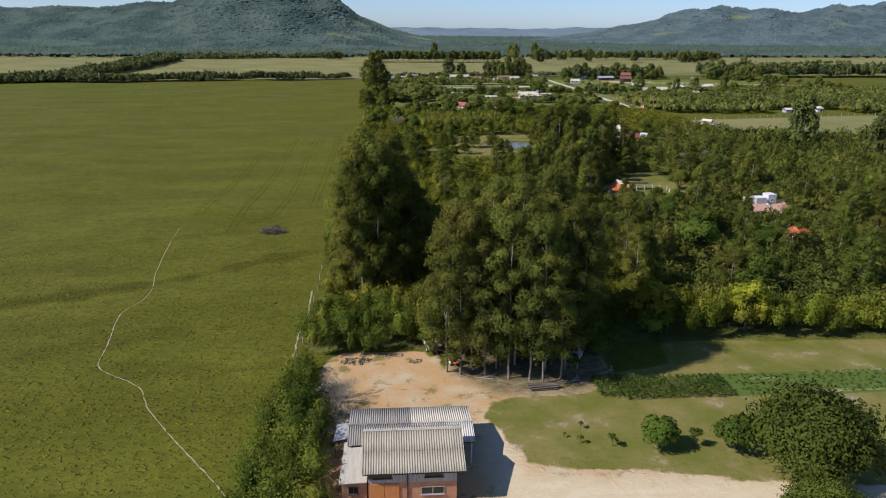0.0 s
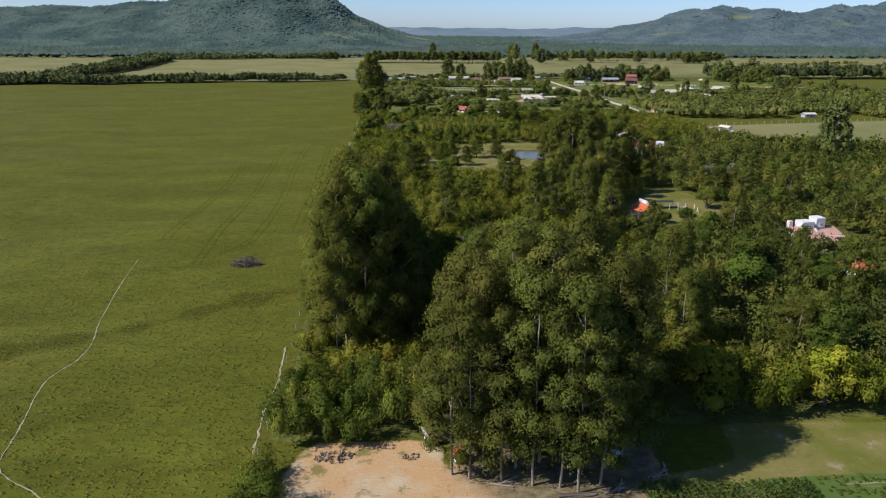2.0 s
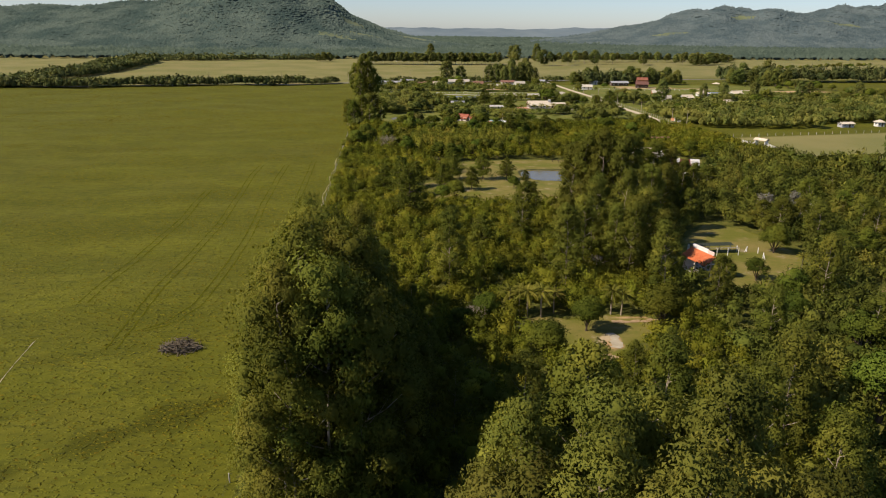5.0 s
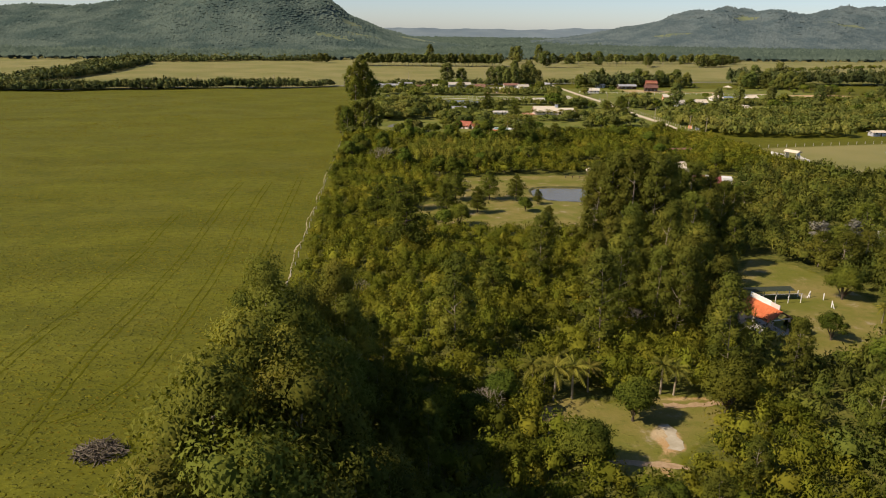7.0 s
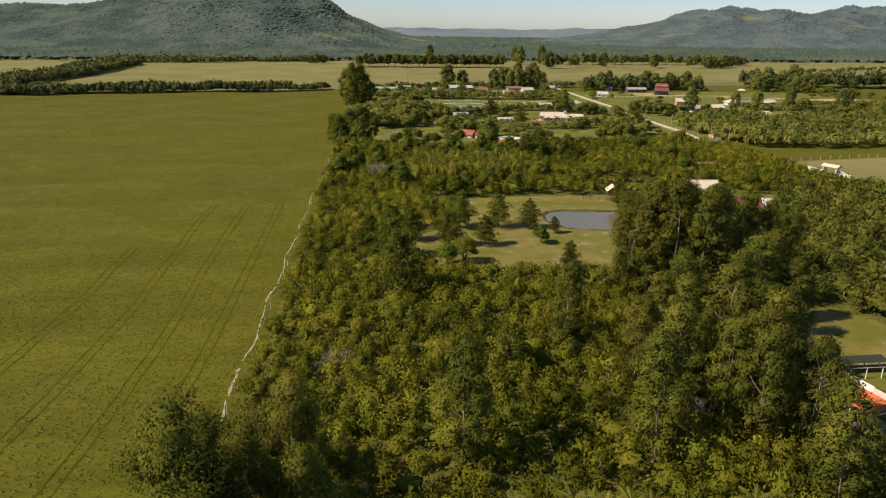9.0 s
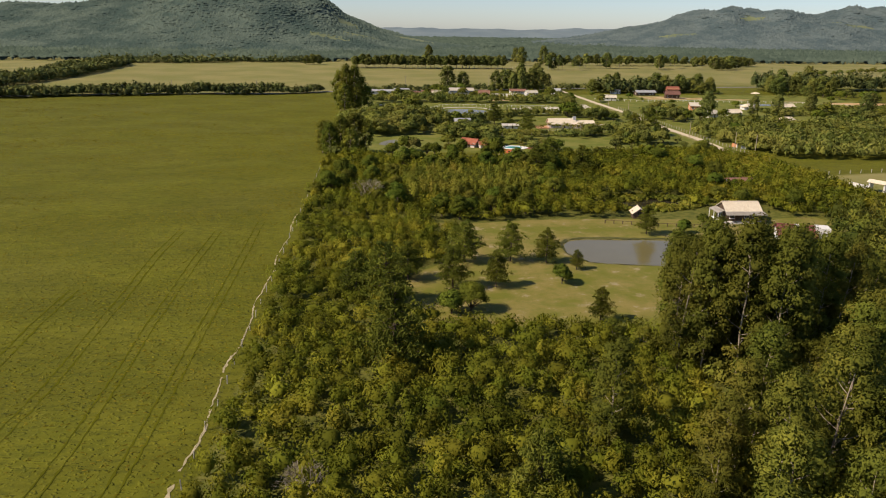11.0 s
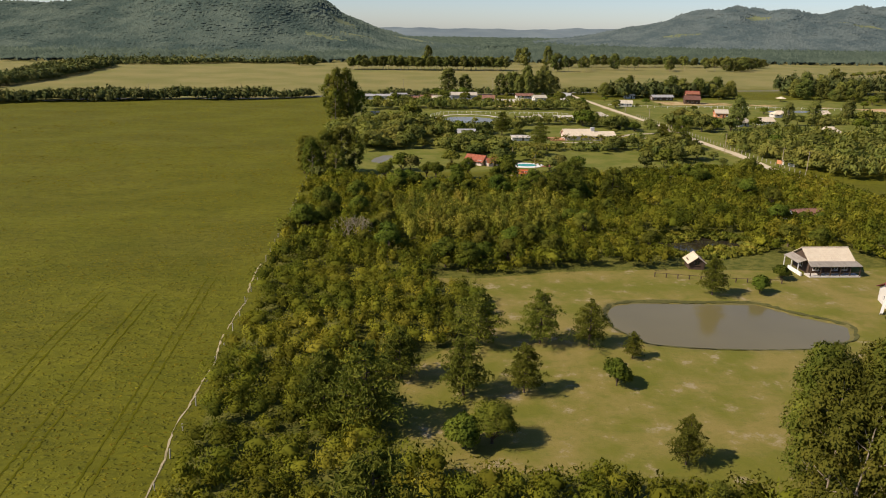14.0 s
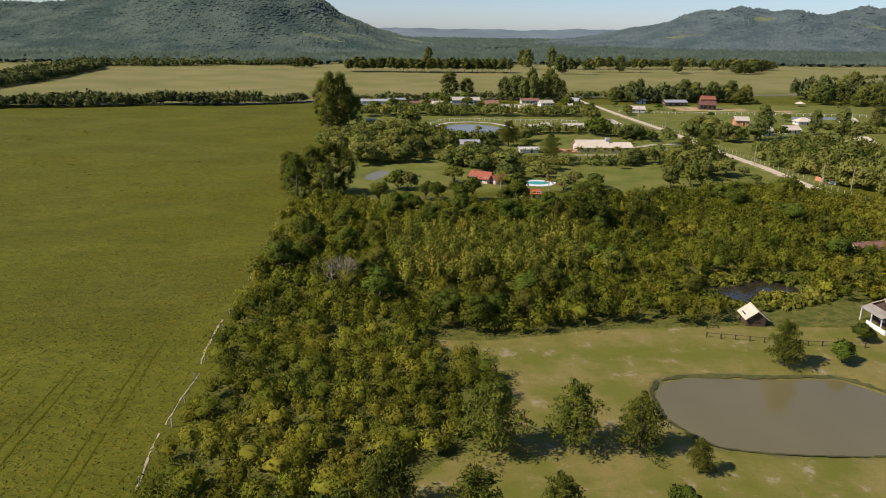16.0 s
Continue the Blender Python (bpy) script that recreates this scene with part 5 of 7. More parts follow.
TILE_RED = tiled("red_clay_tiles", (0.3, 0.085, 0.05), (0.4, 0.14, 0.08))
TILE_ORANGE = tiled("orange_clay_tiles", (0.5, 0.12, 0.045), (0.56, 0.17, 0.065))
TILE_PINK = tiled("faded_clay_tiles", (0.5, 0.26, 0.18), (0.6, 0.36, 0.26))
TILE_TAN = tiled("tan_roof_tiles", (0.62, 0.52, 0.38), (0.7, 0.61, 0.46))
TILE_MAROON = tiled("maroon_roof_tiles", (0.16, 0.045, 0.045), (0.22, 0.07, 0.065))
TILE_BRICK = tiled("dull_brick_tiles", (0.24, 0.075, 0.045), (0.3, 0.11, 0.07))
TILE_UMBER = tiled("umber_roof_tiles", (0.13, 0.06, 0.045), (0.2, 0.1, 0.075))
TILE_BROWN = tiled("brown_roof_tiles", (0.2, 0.1, 0.07), (0.3, 0.16, 0.11))
WALL_WHITE = plain("white_plaster", (0.58, 0.55, 0.5), (0.72, 0.7, 0.65), 0.8, 9, 0.85, 0.1)
WALL_PINK = plain("pinkish_plaster", (0.6, 0.48, 0.42), (0.72, 0.6, 0.54), 0.8, 9, 0.85, 0.1)
WALL_ORANGE = plain("orange_plaster", (0.5, 0.2, 0.09), (0.6, 0.28, 0.14), 0.8, 9, 0.85, 0.1)
WALL_GREY = plain("grey_plaster", (0.34, 0.34, 0.36), (0.46, 0.46, 0.48), 0.8, 9, 0.85, 0.1)
WOOD_DARK = plain("dark_timber", (0.055, 0.035, 0.025), (0.12, 0.08, 0.055), 2.0, 12, 0.8, 0.3, streak=(1, 1, 0.2))
WOOD_PALE = plain("grey_boards", (0.3, 0.28, 0.25), (0.48, 0.45, 0.4), 1.5, 14, 0.85, 0.3, streak=(4, 4, 0.3))
WOOD_ORANGE = plain("varnished_orange_boards", (0.5, 0.19, 0.05), (0.62, 0.28, 0.09), 1.5, 14, 0.6, 0.2, streak=(6, 6, 0.3))
ASPHALT = plain("grey_asphalt", (0.13, 0.13, 0.12), (0.2, 0.19, 0.18), 0.3, 4, 0.9, 0.1)
CONCRETE = plain("pale_concrete", (0.5, 0.47, 0.42), (0.62, 0.59, 0.53), 0.8, 10, 0.9, 0.2)
BRICK_RAW = plain("raw_brick", (0.42, 0.2, 0.1), (0.52, 0.28, 0.16), 1.2, 9, 0.9, 0.3)
METAL_DARK = plain("dark_metal", (0.05, 0.05, 0.055), (0.1, 0.1, 0.1), 2, 10, 0.5, 0.1, 0.6)
PAINT_WHITE = plain("white_paint", (0.7, 0.68, 0.64), (0.8, 0.79, 0.76), 1, 8, 0.6, 0.05)
PAINT_RED = plain("worn_red_paint", (0.4, 0.07, 0.03), (0.5, 0.13, 0.06), 2, 10, 0.6, 0.2)
SAND = plain("bare_sand", (0.26, 0.22, 0.13), (0.52, 0.46, 0.35), 0.3, 2.0, 0.95, 0.3)
BANK = plain("grassy_bank", (0.045, 0.05, 0.012), (0.1, 0.095, 0.026), 0.8, 5.0, 0.95, 0.3)
EARTH = plain("dug_earth", (0.26, 0.17, 0.09), (0.42, 0.3, 0.17), 1.5, 8, 0.95, 0.4)
NETTING = plain("shade_netting", (0.02, 0.028, 0.016), (0.045, 0.055, 0.03), 2.0, 20, 0.9, 0.2)
FENCE_SAND = plain("trodden_sand", (0.2, 0.17, 0.07), (0.5, 0.42, 0.27), 0.5, 2.5, 0.95, 0.3)
ROAD_SAND = plain("pale_road_sand", (0.46, 0.38, 0.25), (0.58, 0.5, 0.36), 0.2, 2.0, 0.95, 0.2)
TRAIL = plain("trodden_earth", (0.24, 0.2, 0.1), (0.42, 0.37, 0.24), 0.3, 2.0, 0.95, 0.3)
TRACK = plain("pressed_track", (0.068, 0.07, 0.006), (0.1, 0.1, 0.009), 0.2, 1.5, 1.0, 0.3, 0.0, 0.0)


def glass_material():
    m = Tree_of_nodes("window_glass")
    return m.finish((0.02, 0.024, 0.028), 0.08, 0.0, 0.6)


GLASS = glass_material()
POOL_WATER = water_material("pool_water", (0.09, 0.5, 0.52), 0.05)


# ---- building helpers ----
def box(bm, x0, y0, z0, x1, y1, z1):
    v = [bm.verts.new(p) for p in ((x0, y0, z0), (x1, y0, z0), (x1, y1, z0), (x0, y1, z0), (x0, y0, z1), (x1, y0, z1), (x1, y1, z1), (x0, y1, z1))]
    for f in ((3, 2, 1, 0), (4, 5, 6, 7), (0, 1, 5, 4), (1, 2, 6, 5), (2, 3, 7, 6), (3, 0, 4, 7)):
        bm.faces.new([v[i] for i in f])
    return bm


def boxed(x0, y0, z0, x1, y1, z1, bevel=0.0):
    bm = box(bmesh.new(), x0, y0, z0, x1, y1, z1)
    if bevel:
        bmesh.ops.bevel(bm, geom=bm.edges[:], offset=bevel, segments=1, affect="EDGES")
    return bm


def slab(corners, thick):
    """A plate with thickness below four corners."""
    bm = bmesh.new()
    a = [Vector(c) for c in corners]
    n = (a[1] - a[0]).cross(a[-1] - a[0]).normalized()
    n = n if n.z > 0 else -n
    t = [bm.verts.new(p) for p in a]
    b = [bm.verts.new(p - n * thick) for p in a]
    k = len(a)
    bm.faces.new(t)
    bm.faces.new(b[::-1])
    for i in range(k):
        bm.faces.new([t[i], b[i], b[(i + 1) % k], t[(i + 1) % k]])
    bmesh.ops.recalc_face_normals(bm, faces=bm.faces[:])
    return bm


def gable_wall(w, d, h, rise, thick=0.2):
    """Four walls with gable ends, hollow, as one mesh; the ridge runs along x."""
    bm = bmesh.new()
    for s in (-1, 1):
        y0, y1 = sorted((s * d / 2, s * (d / 2 - thick)))
        box(bm, -w / 2, y0, -0.1, w / 2, y1, h)
        x0, x1 = sorted((s * w / 2, s * (w / 2 - thick)))
        prof = [(-d / 2 + thick, -0.1), (d / 2 - thick, -0.1), (d / 2 - thick, h), (0, h + rise * (1 - 2 * thick / d)), (-d / 2 + thick, h)]
        a = [bm.verts.new((x0, y, z)) for y, z in prof]
        b = [bm.verts.new((x1, y, z)) for y, z in prof]
        bm.faces.new(a)
        bm.faces.new(b[::-1])
        for i in range(5):
            bm.faces.new([a[i], b[i], b[(i + 1) % 5], a[(i + 1) % 5]])
    bmesh.ops.recalc_face_normals(bm, faces=bm.faces[:])
    return bm


def window_unit(parent, m, w, h, frame_mat):
    """A framed window on the wall: frame, sill and dark pane."""
    bm = bmesh.new()
    t = 0.07
    for q in ((-w / 2, 0, -h / 2, w / 2, 0, -h / 2 + t), (-w / 2, 0, h / 2 - t, w / 2, 0, h / 2), (-w / 2, 0, -h / 2 + t, -w / 2 + t, 0, h / 2 - t), (w / 2 - t, 0, -h / 2 + t, w / 2, 0, h / 2 - t), (-t / 2, 0, -h / 2 + t, t / 2, 0, h / 2 - t)):
        box(bm, q[0], -0.06, q[2], q[3], 0.02, q[5])
    fr = part("window", bm, frame_mat, parent)
    fr.matrix_basis = m
    part("pane", boxed(-w / 2 + t, -0.015, -h / 2 + t, w / 2 - t, 0.015, h / 2 - t), GLASS, fr, "dark reflecting pane")
    part("sill", boxed(-w / 2 - 0.1, -0.14, -h / 2 - 0.08, w / 2 + 0.1, 0.0, -h / 2 - 0.003), frame_mat, fr)


def house(name, label, x, y, turn, w, d, h, rise, wall_mat, roof_mat, over=0.5, hip=False, win=2, door=True, category="house", group="", win_mat=None, ridge_mat=None):
    """A house with walls, two or four roof planes, windows and a door; its front looks along -y before it is turned."""
    ob = root(name, pose(x, y, float(land(x, y)), 0, 0, turn), label, category, group)
    win_mat = win_mat or PAINT_WHITE
    if hip:
        bm = bmesh.new()
        for s in (-1, 1):
            y0, y1 = sorted((s * d / 2, s * (d / 2 - 0.2)))
            box(bm, -w / 2, y0, -0.1, w / 2, y1, h)
            x0, x1 = sorted((s * w / 2, s * (w / 2 - 0.2)))
            box(bm, x0, -d / 2 + 0.2, -0.1, x1, d / 2 - 0.2, h)
        part("wall", bm, wall_mat, ob)
    else:
        part("wall", gable_wall(w, d, h, rise), wall_mat, ob)
    W, D = w / 2 + over, d / 2 + over
    drop = rise * over / (d / 2)
    e, r = h + 0.12 - drop, h + 0.12 + rise
    k = max(W - D, 0.05) if hip else W
    if hip:
        faces = ([(-W, -D, e), (W, -D, e), (k, 0, r), (-k, 0, r)], [(W, D, e), (-W, D, e), (-k, 0, r), (k, 0, r)], [(W, -D, e), (W, D, e), (k, 0, r)], [(-W, D, e), (-W, -D, e), (-k, 0, r)])
    else:
        faces = ([(-W, -D, e), (W, -D, e), (W, 0, r), (-W, 0, r)], [(W, D, e), (-W, D, e), (-W, 0, r), (W, 0, r)])
    for f in faces:
        part("roof", slab(f, 0.1), roof_mat, ob)
    part("ridge_cap", boxed(-k, -0.16, r - 0.04, k, 0.16, r + 0.07, 0.03), ridge_mat or roof_mat, ob)
    for s in (-1, 1):
        for i in range(win):
            u = (i + 0.5) / win * w - w / 2
            if s < 0 and door and i == win // 2:
                u += w / win * 0.32
            window_unit(ob, pose(u, s * (d / 2 + 0.003), 1.55, 0, 0, 0 if s < 0 else 180), min(1.4, w / win * 0.5), 1.1, win_mat)
        window_unit(ob, pose(s * (w / 2 + 0.003), 0, 1.55, 0, 0, 90 * s), min(1.3, d * 0.35), 1.1, win_mat)
    if door:
        u = (win // 2 + 0.5) / max(win, 1) * w - w / 2 - w / max(win, 1) * 0.22
        dr = part("door", boxed(u - 0.45, -d / 2 - 0.06, 0.02, u + 0.45, -d / 2 + 0.02, 2.1, 0.01), WOOD_DARK, ob, "dark wooden door")
        part("door_handle", boxed(u + 0.3, -d / 2 - 0.1, 1.0, u + 0.36, -d / 2 - 0.062, 1.12), METAL_DARK, dr)
    return ob


def wavy_sheet(w, length, waves, depth=0.055):
    """One corrugated sheet, waves across x, sloping side along y, with thickness."""
    n = waves * 6
    xs = np.linspace(0, w, n + 1)
    z = depth * np.sin(xs / w * waves * 2 * np.pi)
    top0 = np.stack([xs, np.zeros(n + 1), z], 1)
    top1 = top0 + (0, length, 0)
    v = np.concatenate([top0, top1, top0 - (0, 0, 0.012), top1 - (0, 0, 0.012)])
    m, f = n + 1, []
    for i in range(n):
        f += [(i, i + 1, m + i + 1, m + i), (2 * m + i + 1, 2 * m + i, 3 * m + i, 3 * m + i + 1), (i + 1, i, 2 * m + i, 2 * m + i + 1), (m + i, m + i + 1, 3 * m + i + 1, 3 * m + i)]
    return v, np.array(f)


def sheet_roof(parent, name, x0, x1, y0, z0, y1, z1, mats, waves=4, rows=1, cols=10, label=""):
    """A roof plane of overlapping corrugated sheets from the eave (y0, z0) to the ridge (y1, z1)."""
    roof = part(name, boxed(x0 + 0.1, min(y0, y1) + 0.2, min(z0, z1) - 0.3, x1 - 0.1, min(y0, y1) + 0.28, min(z0, z1) - 0.22), WOOD_DARK, parent, label)
    run, up = abs(y1 - y0), z1 - z0
    length, pitch = math.hypot(run, up), math.degrees(math.atan2(up, run))
    sw, sl = (x1 - x0) / cols, length / rows
    meshes = {}
    for r in range(rows):
        for c in range(cols):
            mat = mats[min(len(mats) - 1, c * len(mats) // cols)]
            if mat.name not in meshes:
                v, f = wavy_sheet(sw * 1.015, sl * 1.03, waves)
                meshes[mat.name] = mesh_of("sheet", v, f, 4, mat, True)
            sh = part("sheet", meshes[mat.name], None, roof)
            back = y1 < y0
            base = pose(x1 if back else x0, y0, z0 + 0.02, 0, 0, 180 if back else 0) @ pose(0, 0, 0, pitch)
            sh.matrix_basis = base @ pose(c * sw, r * sl, 0.012 * r + 0.004 * (c % 2), 0.15 * rng.normal(), 0.25 * rng.normal(), 0.12 * rng.normal())
    return roof


# ---- the sheds by the earth yard ----
def near_shed():
    ob = root("workshop_shed", Matrix(), "old workshop shed with corrugated roof and orange doors", "shed")
    x0, x1, y0, y1, h = -2.9, 7.0, 68.0, 74.8, 4.35
    bm = bmesh.new()
    for a in ((x0, y0, -0.1, x1, y0 + 0.15, 2.9), (x0, y1 - 0.15, -0.1, x1, y1, h), (x0, y0 + 0.15, -0.1, x0 + 0.15, y1 - 0.15, h), (x1 - 0.15, y0 + 0.15, -0.1, x1, y1 - 0.15, h)):
        box(bm, *a)
    part("wall", bm, BRICK_RAW, ob, "raw orange brick wall")
    for xa in (x0 + 0.05, x1 - 0.05):
        part("gable", slab([(xa, y0, h), (xa, y1, h), (xa, 73.1, 6.25), (xa, 73.1, 6.2)], 0.06), WOOD_PALE, ob)
    n = 26
    for k in range(n):
        u = x0 + (x1 - x0) * k / n
        part("board", boxed(u + 0.01, y0 - 0.03 - 0.01 * (k % 2), 2.85, u + (x1 - x0) / n - 0.01, y0 + 0.03, h, 0.006), WOOD_PALE, ob)
    for u, w in ((-1.6, 2.6), (4.4, 2.0)):
        window_unit(ob, pose(u, y0 - 0.06, 3.85), w, 0.7, WOOD_DARK)
    window_unit(ob, pose(4.3, y0 - 0.01, 1.7), 2.6, 1.0, WOOD_PALE)
    for k in range(2):
        d = part("door", boxed(-2.7 + 1.65 * k, y0 - 0.08, 0.02, -1.1 + 1.65 * k, y0 - 0.005, 2.75, 0.01), WOOD_ORANGE, ob, "varnished orange plank door")
        for q in range(5):
            part("plank", boxed(-2.68 + 1.65 * k + 0.315 * q, y0 - 0.1, 0.06, -2.4 + 1.65 * k + 0.315 * q, y0 - 0.082, 2.7, 0.006), WOOD_ORANGE, d)
    part("post", boxed(1.4, y0 - 0.12, 0, 1.55, y0 - 0.04, h), WOOD_DARK, ob)
    sheet_roof(ob, "roof", -3.6, 7.95, 67.3, 4.5, 73.1, 6.4, [SHEET_GREY], 4, 2, 10, "grey corrugated roof slope")
    sheet_roof(ob, "roof", -3.6, 7.95, 75.2, 5.6, 73.1, 6.4, [SHEET_PALE], 4, 1, 10, "grey corrugated roof slope")
    bm = bmesh.new()
    for k in range(10):
        box(bm, -3.6 + 1.155 * k, 72.9, 6.4, -3.6 + 1.155 * k + 1.14, 73.3, 6.47)
    part("ridge_cap", bm, SHEET_PALE, ob, "pale ridge capping")


def rear_shed():
    ob = root("open_shed", Matrix(), "low open shed with patched corrugated roof", "shed")
    for x in (-5.0, -1.2, 2.4, 6.0, 9.5):
        for y in (75.4, 82.9):
            part("post", boxed(x - 0.09, y - 0.09, -0.1, x + 0.09, y + 0.09, 3.2, 0.02), CONCRETE, ob)
    part("back_wall", boxed(-5.1, 83.0, -0.1, 9.4, 83.15, 3.2), WOOD_PALE, ob)
    sheet_roof(ob, "roof", -5.6, 9.9, 74.9, 3.3, 78.4, 4.05, [SHEET_DARK, SHEET_DARK, SHEET_PALE, SHEET_WHITE], 4, 1, 14, "patched corrugated roof slope, half grey, half pale")
    sheet_roof(ob, "roof", -5.6, 9.9, 83.4, 3.35, 78.4, 4.05, [SHEET_PALE, SHEET_PALE, SHEET_DARK, SHEET_DARK], 4, 1, 14, "weathered corrugated roof slope")


def lean_to():
    ob = root("lean_to", Matrix(), "pale flat-roofed lean-to against the workshop shed", "shed")
    part("roof", slab([(-6.2, 68.1, 2.85), (-3.05, 67.9, 3.1), (-3.05, 76.6, 3.15), (-6.0, 76.3, 2.9)], 0.1), SHEET_PALE, ob, "pale flat metal sheeting")
    part("wall", boxed(-5.9, 68.6, -0.1, -3.1, 68.75, 2.75), BRICK_RAW, ob)
    part("wall", boxed(-5.9, 68.75, -0.1, -5.75, 76, 2.75), BRICK_RAW, ob)
    window_unit(ob, pose(-4.6, 68.58, 1.6), 1.1, 0.9, WOOD_DARK)
    ob = root("awning", Matrix(), "small bluish sheet-metal awning beside the sheds", "awning")
    part("roof", slab([(-7.5, 77, 2.6), (-5.6, 77.4, 2.8), (-5.7, 80.8, 2.9), (-7.2, 80.8, 2.7)], 0.05), SHEET_BLUE, ob)
    for x, y in ((-7.3, 77.3), (-7.1, 80.5), (-5.8, 77.6), (-5.9, 80.5)):
        part("post", boxed(x - 0.05, y - 0.05, -0.1, x + 0.05, y + 0.05, 2.65), WOOD_DARK, ob)


near_shed()
rear_shed()
lean_to()


# ---- the garden pavilion ----
def pavilion():
    ob = root("garden_pavilion", pose(72.8, 213.4, 0, 0, 0, 14.5), "open garden pavilion with orange tiled roof and white parapet", "pavilion")
    part("floor", boxed(-2.3, -3.9, -0.1, 2.6, 3.9, 0.18, 0.03), CONCRETE, ob, "concrete floor slab")
    part("roof", slab([(-2.9, -4.1, 3.1), (0, -4.1, 4.75), (0, 4.1, 4.75), (-2.9, 4.1, 3.1)], 0.14), TILE_ORANGE, ob, "bright orange tiled slope")
    part("roof", slab([(2.9, -4.1, 3.1), (0, -4.1, 4.75), (0, 4.1, 4.75), (2.9, 4.1, 3.1)], 0.14), TILE_BROWN, ob, "darker tiled slope")
    part("parapet", boxed(0.05, -1.2, 4.5, 0.25, 3.9, 5.65, 0.02), PAINT_WHITE, ob, "white parapet wall on the ridge")
    part("parapet", boxed(0.05, -3.2, 4.5, 0.25, -1.2, 5.5, 0.02), WALL_PINK, ob, "pale parapet wall on the ridge")
    for x in (-2.1, 2.3):
        for y in (-3.6, 0, 3.6):
            part("pillar", boxed(x - 0.16, y - 0.16, 0.18, x + 0.16, y + 0.16, 3.2, 0.03), WALL_PINK, ob, "pale plastered pillar")
    for y in (-3.7, 0, 3.7):
        part("tie_beam", boxed(-2.6, y - 0.08, 3.0, 2.6, y + 0.08, 3.18), PAINT_WHITE, ob)
    part("back_wall", boxed(-2.2, 3.72, 0.18, 2.4, 3.86, 3.0), WALL_WHITE, ob)
    ob = root("pergola", pose(81.5, 226.8, 0, 0, 0, 2), "long low pergola shaded with dark netting", "pergola")
    for x in (-5.4, -2.7, 0, 2.7, 5.4):
        for y in (-2, 2):
            part("post", boxed(x - 0.06, y - 0.06, -0.1, x + 0.06, y + 0.06, 1.9), PAINT_WHITE, ob)
    for y in (-2, 2):
        part("rail", boxed(-5.5, y - 0.05, 1.9, 5.5, y + 0.05, 2.0), WOOD_PALE, ob)
    part("net", slab([(-5.6, -0.6, 2.08), (4.9, -0.6, 2.08), (5.4, 2.1, 2.06), (-5.5, 2.1, 2.06)], 0.02), NETTING, ob, "dark shade netting")
    for k, (x, y) in enumerate([(77.2, 230.5), (90.5, 227.8), (92.5, 226.3), (91.7, 222.3), (88.2, 228.2)]):
        ob = root("garden_post", pose(x, y, 0, 0, 0, 30 * k), "white painted post on the mown clearing", "post", "garden posts")
        part("post", boxed(-0.09, -0.09, -0.1, 0.09, 0.09, 1.4, 0.02), PAINT_WHITE, ob)
        if k % 2:
            b = part("brace", boxed(-0.05, -0.05, 0, 0.05, 0.05, 1.5), PAINT_WHITE, ob)
            b.matrix_basis = pose(-0.9, 0, 0, 0, 36, 0)


pavilion()


# ---- the white villa in the wood ----
def white_villa():
    ob = root("white_villa", pose(106.5, 189, 0, 0, 0, 8) @ Matrix.Scale(0.87, 4), "white villa with faded clay-tile roofs and block towers", "house")
    part("wall", boxed(-6.5, -4.0, -0.1, 6.5, 4.5, 3.6), WALL_WHITE, ob)
    part("roof", slab([(-7.2, -4.8, 3.4), (-0.4, -4.8, 3.4), (-0.4, 0.4, 5.6), (-7.2, 0.4, 5.6)], 0.14), TILE_PINK, ob)
    part("roof", slab([(-7.2, 5.2, 3.4), (-0.4, 5.2, 3.4), (-0.4, 0.4, 5.6), (-7.2, 0.4, 5.6)], 0.14), TILE_PINK, ob)
    part("roof", slab([(0.0, -4.6, 3.3), (7.4, -4.6, 3.3), (7.4, 0.6, 5.1), (0.0, 0.6, 5.1)], 0.14), TILE_PINK, ob)
    part("roof", slab([(0.0, 5.2, 3.3), (7.4, 5.2, 3.3), (7.4, 0.6, 5.1), (0.0, 0.6, 5.1)], 0.14), TILE_PINK, ob)
    part("tower", boxed(-4.2, -1.0, 3.6, -0.4, 2.4, 7.1, 0.03), WALL_WHITE, ob, "white block tower")
    t = part("tower", boxed(0.6, -0.4, 3.6, 3.6, 2.8, 7.9, 0.03), WALL_WHITE, ob, "white water-tank tower")
    window_unit(t, pose(2.1, -0.42, 6.0), 0.9, 0.9, PAINT_WHITE)
    part("chimney", boxed(-6.4, 1.8, 4.2, -5.2, 3.0, 6.8, 0.03), WALL_PINK, ob)
    part("stair_wall", slab([(-0.6, -7.4, 0.6), (-0.2, -7.4, 0.6), (0.2, -1.0, 5.4), (-0.4, -1.0, 5.4)], 0.5), WALL_WHITE, ob, "sloping white parapet")
    part("porch", boxed(0.4, -6.6, -0.1, 3.4, -4.02, 2.6, 0.03), WALL_WHITE, ob)
    part("porch_roof", slab([(-0.2, -7.2, 2.5), (4.0, -7.2, 2.5), (4.0, -4.0, 3.5), (-0.2, -4.0, 3.5)], 0.12), TILE_PINK, ob)
    for u in (-5.0, -2.6, 5.0):
        window_unit(ob, pose(u, -4.01, 1.7), 1.3, 1.2, WOOD_DARK)
    window_unit(ob, pose(1.9, -6.61, 1.4), 1.6, 1.2, WOOD_DARK)
    window_unit(ob, pose(-6.51, 0.5, 1.7, 0, 0, -90), 1.4, 1.2, WOOD_DARK)


white_villa()
house("garden_hut", "small hut with an orange hipped tile roof in the wood", 103.4, 166.5, 20, 4.6, 4.6, 2.6, 1.7, WALL_WHITE, TILE_ORANGE, 0.6, True, 1, category="hut")
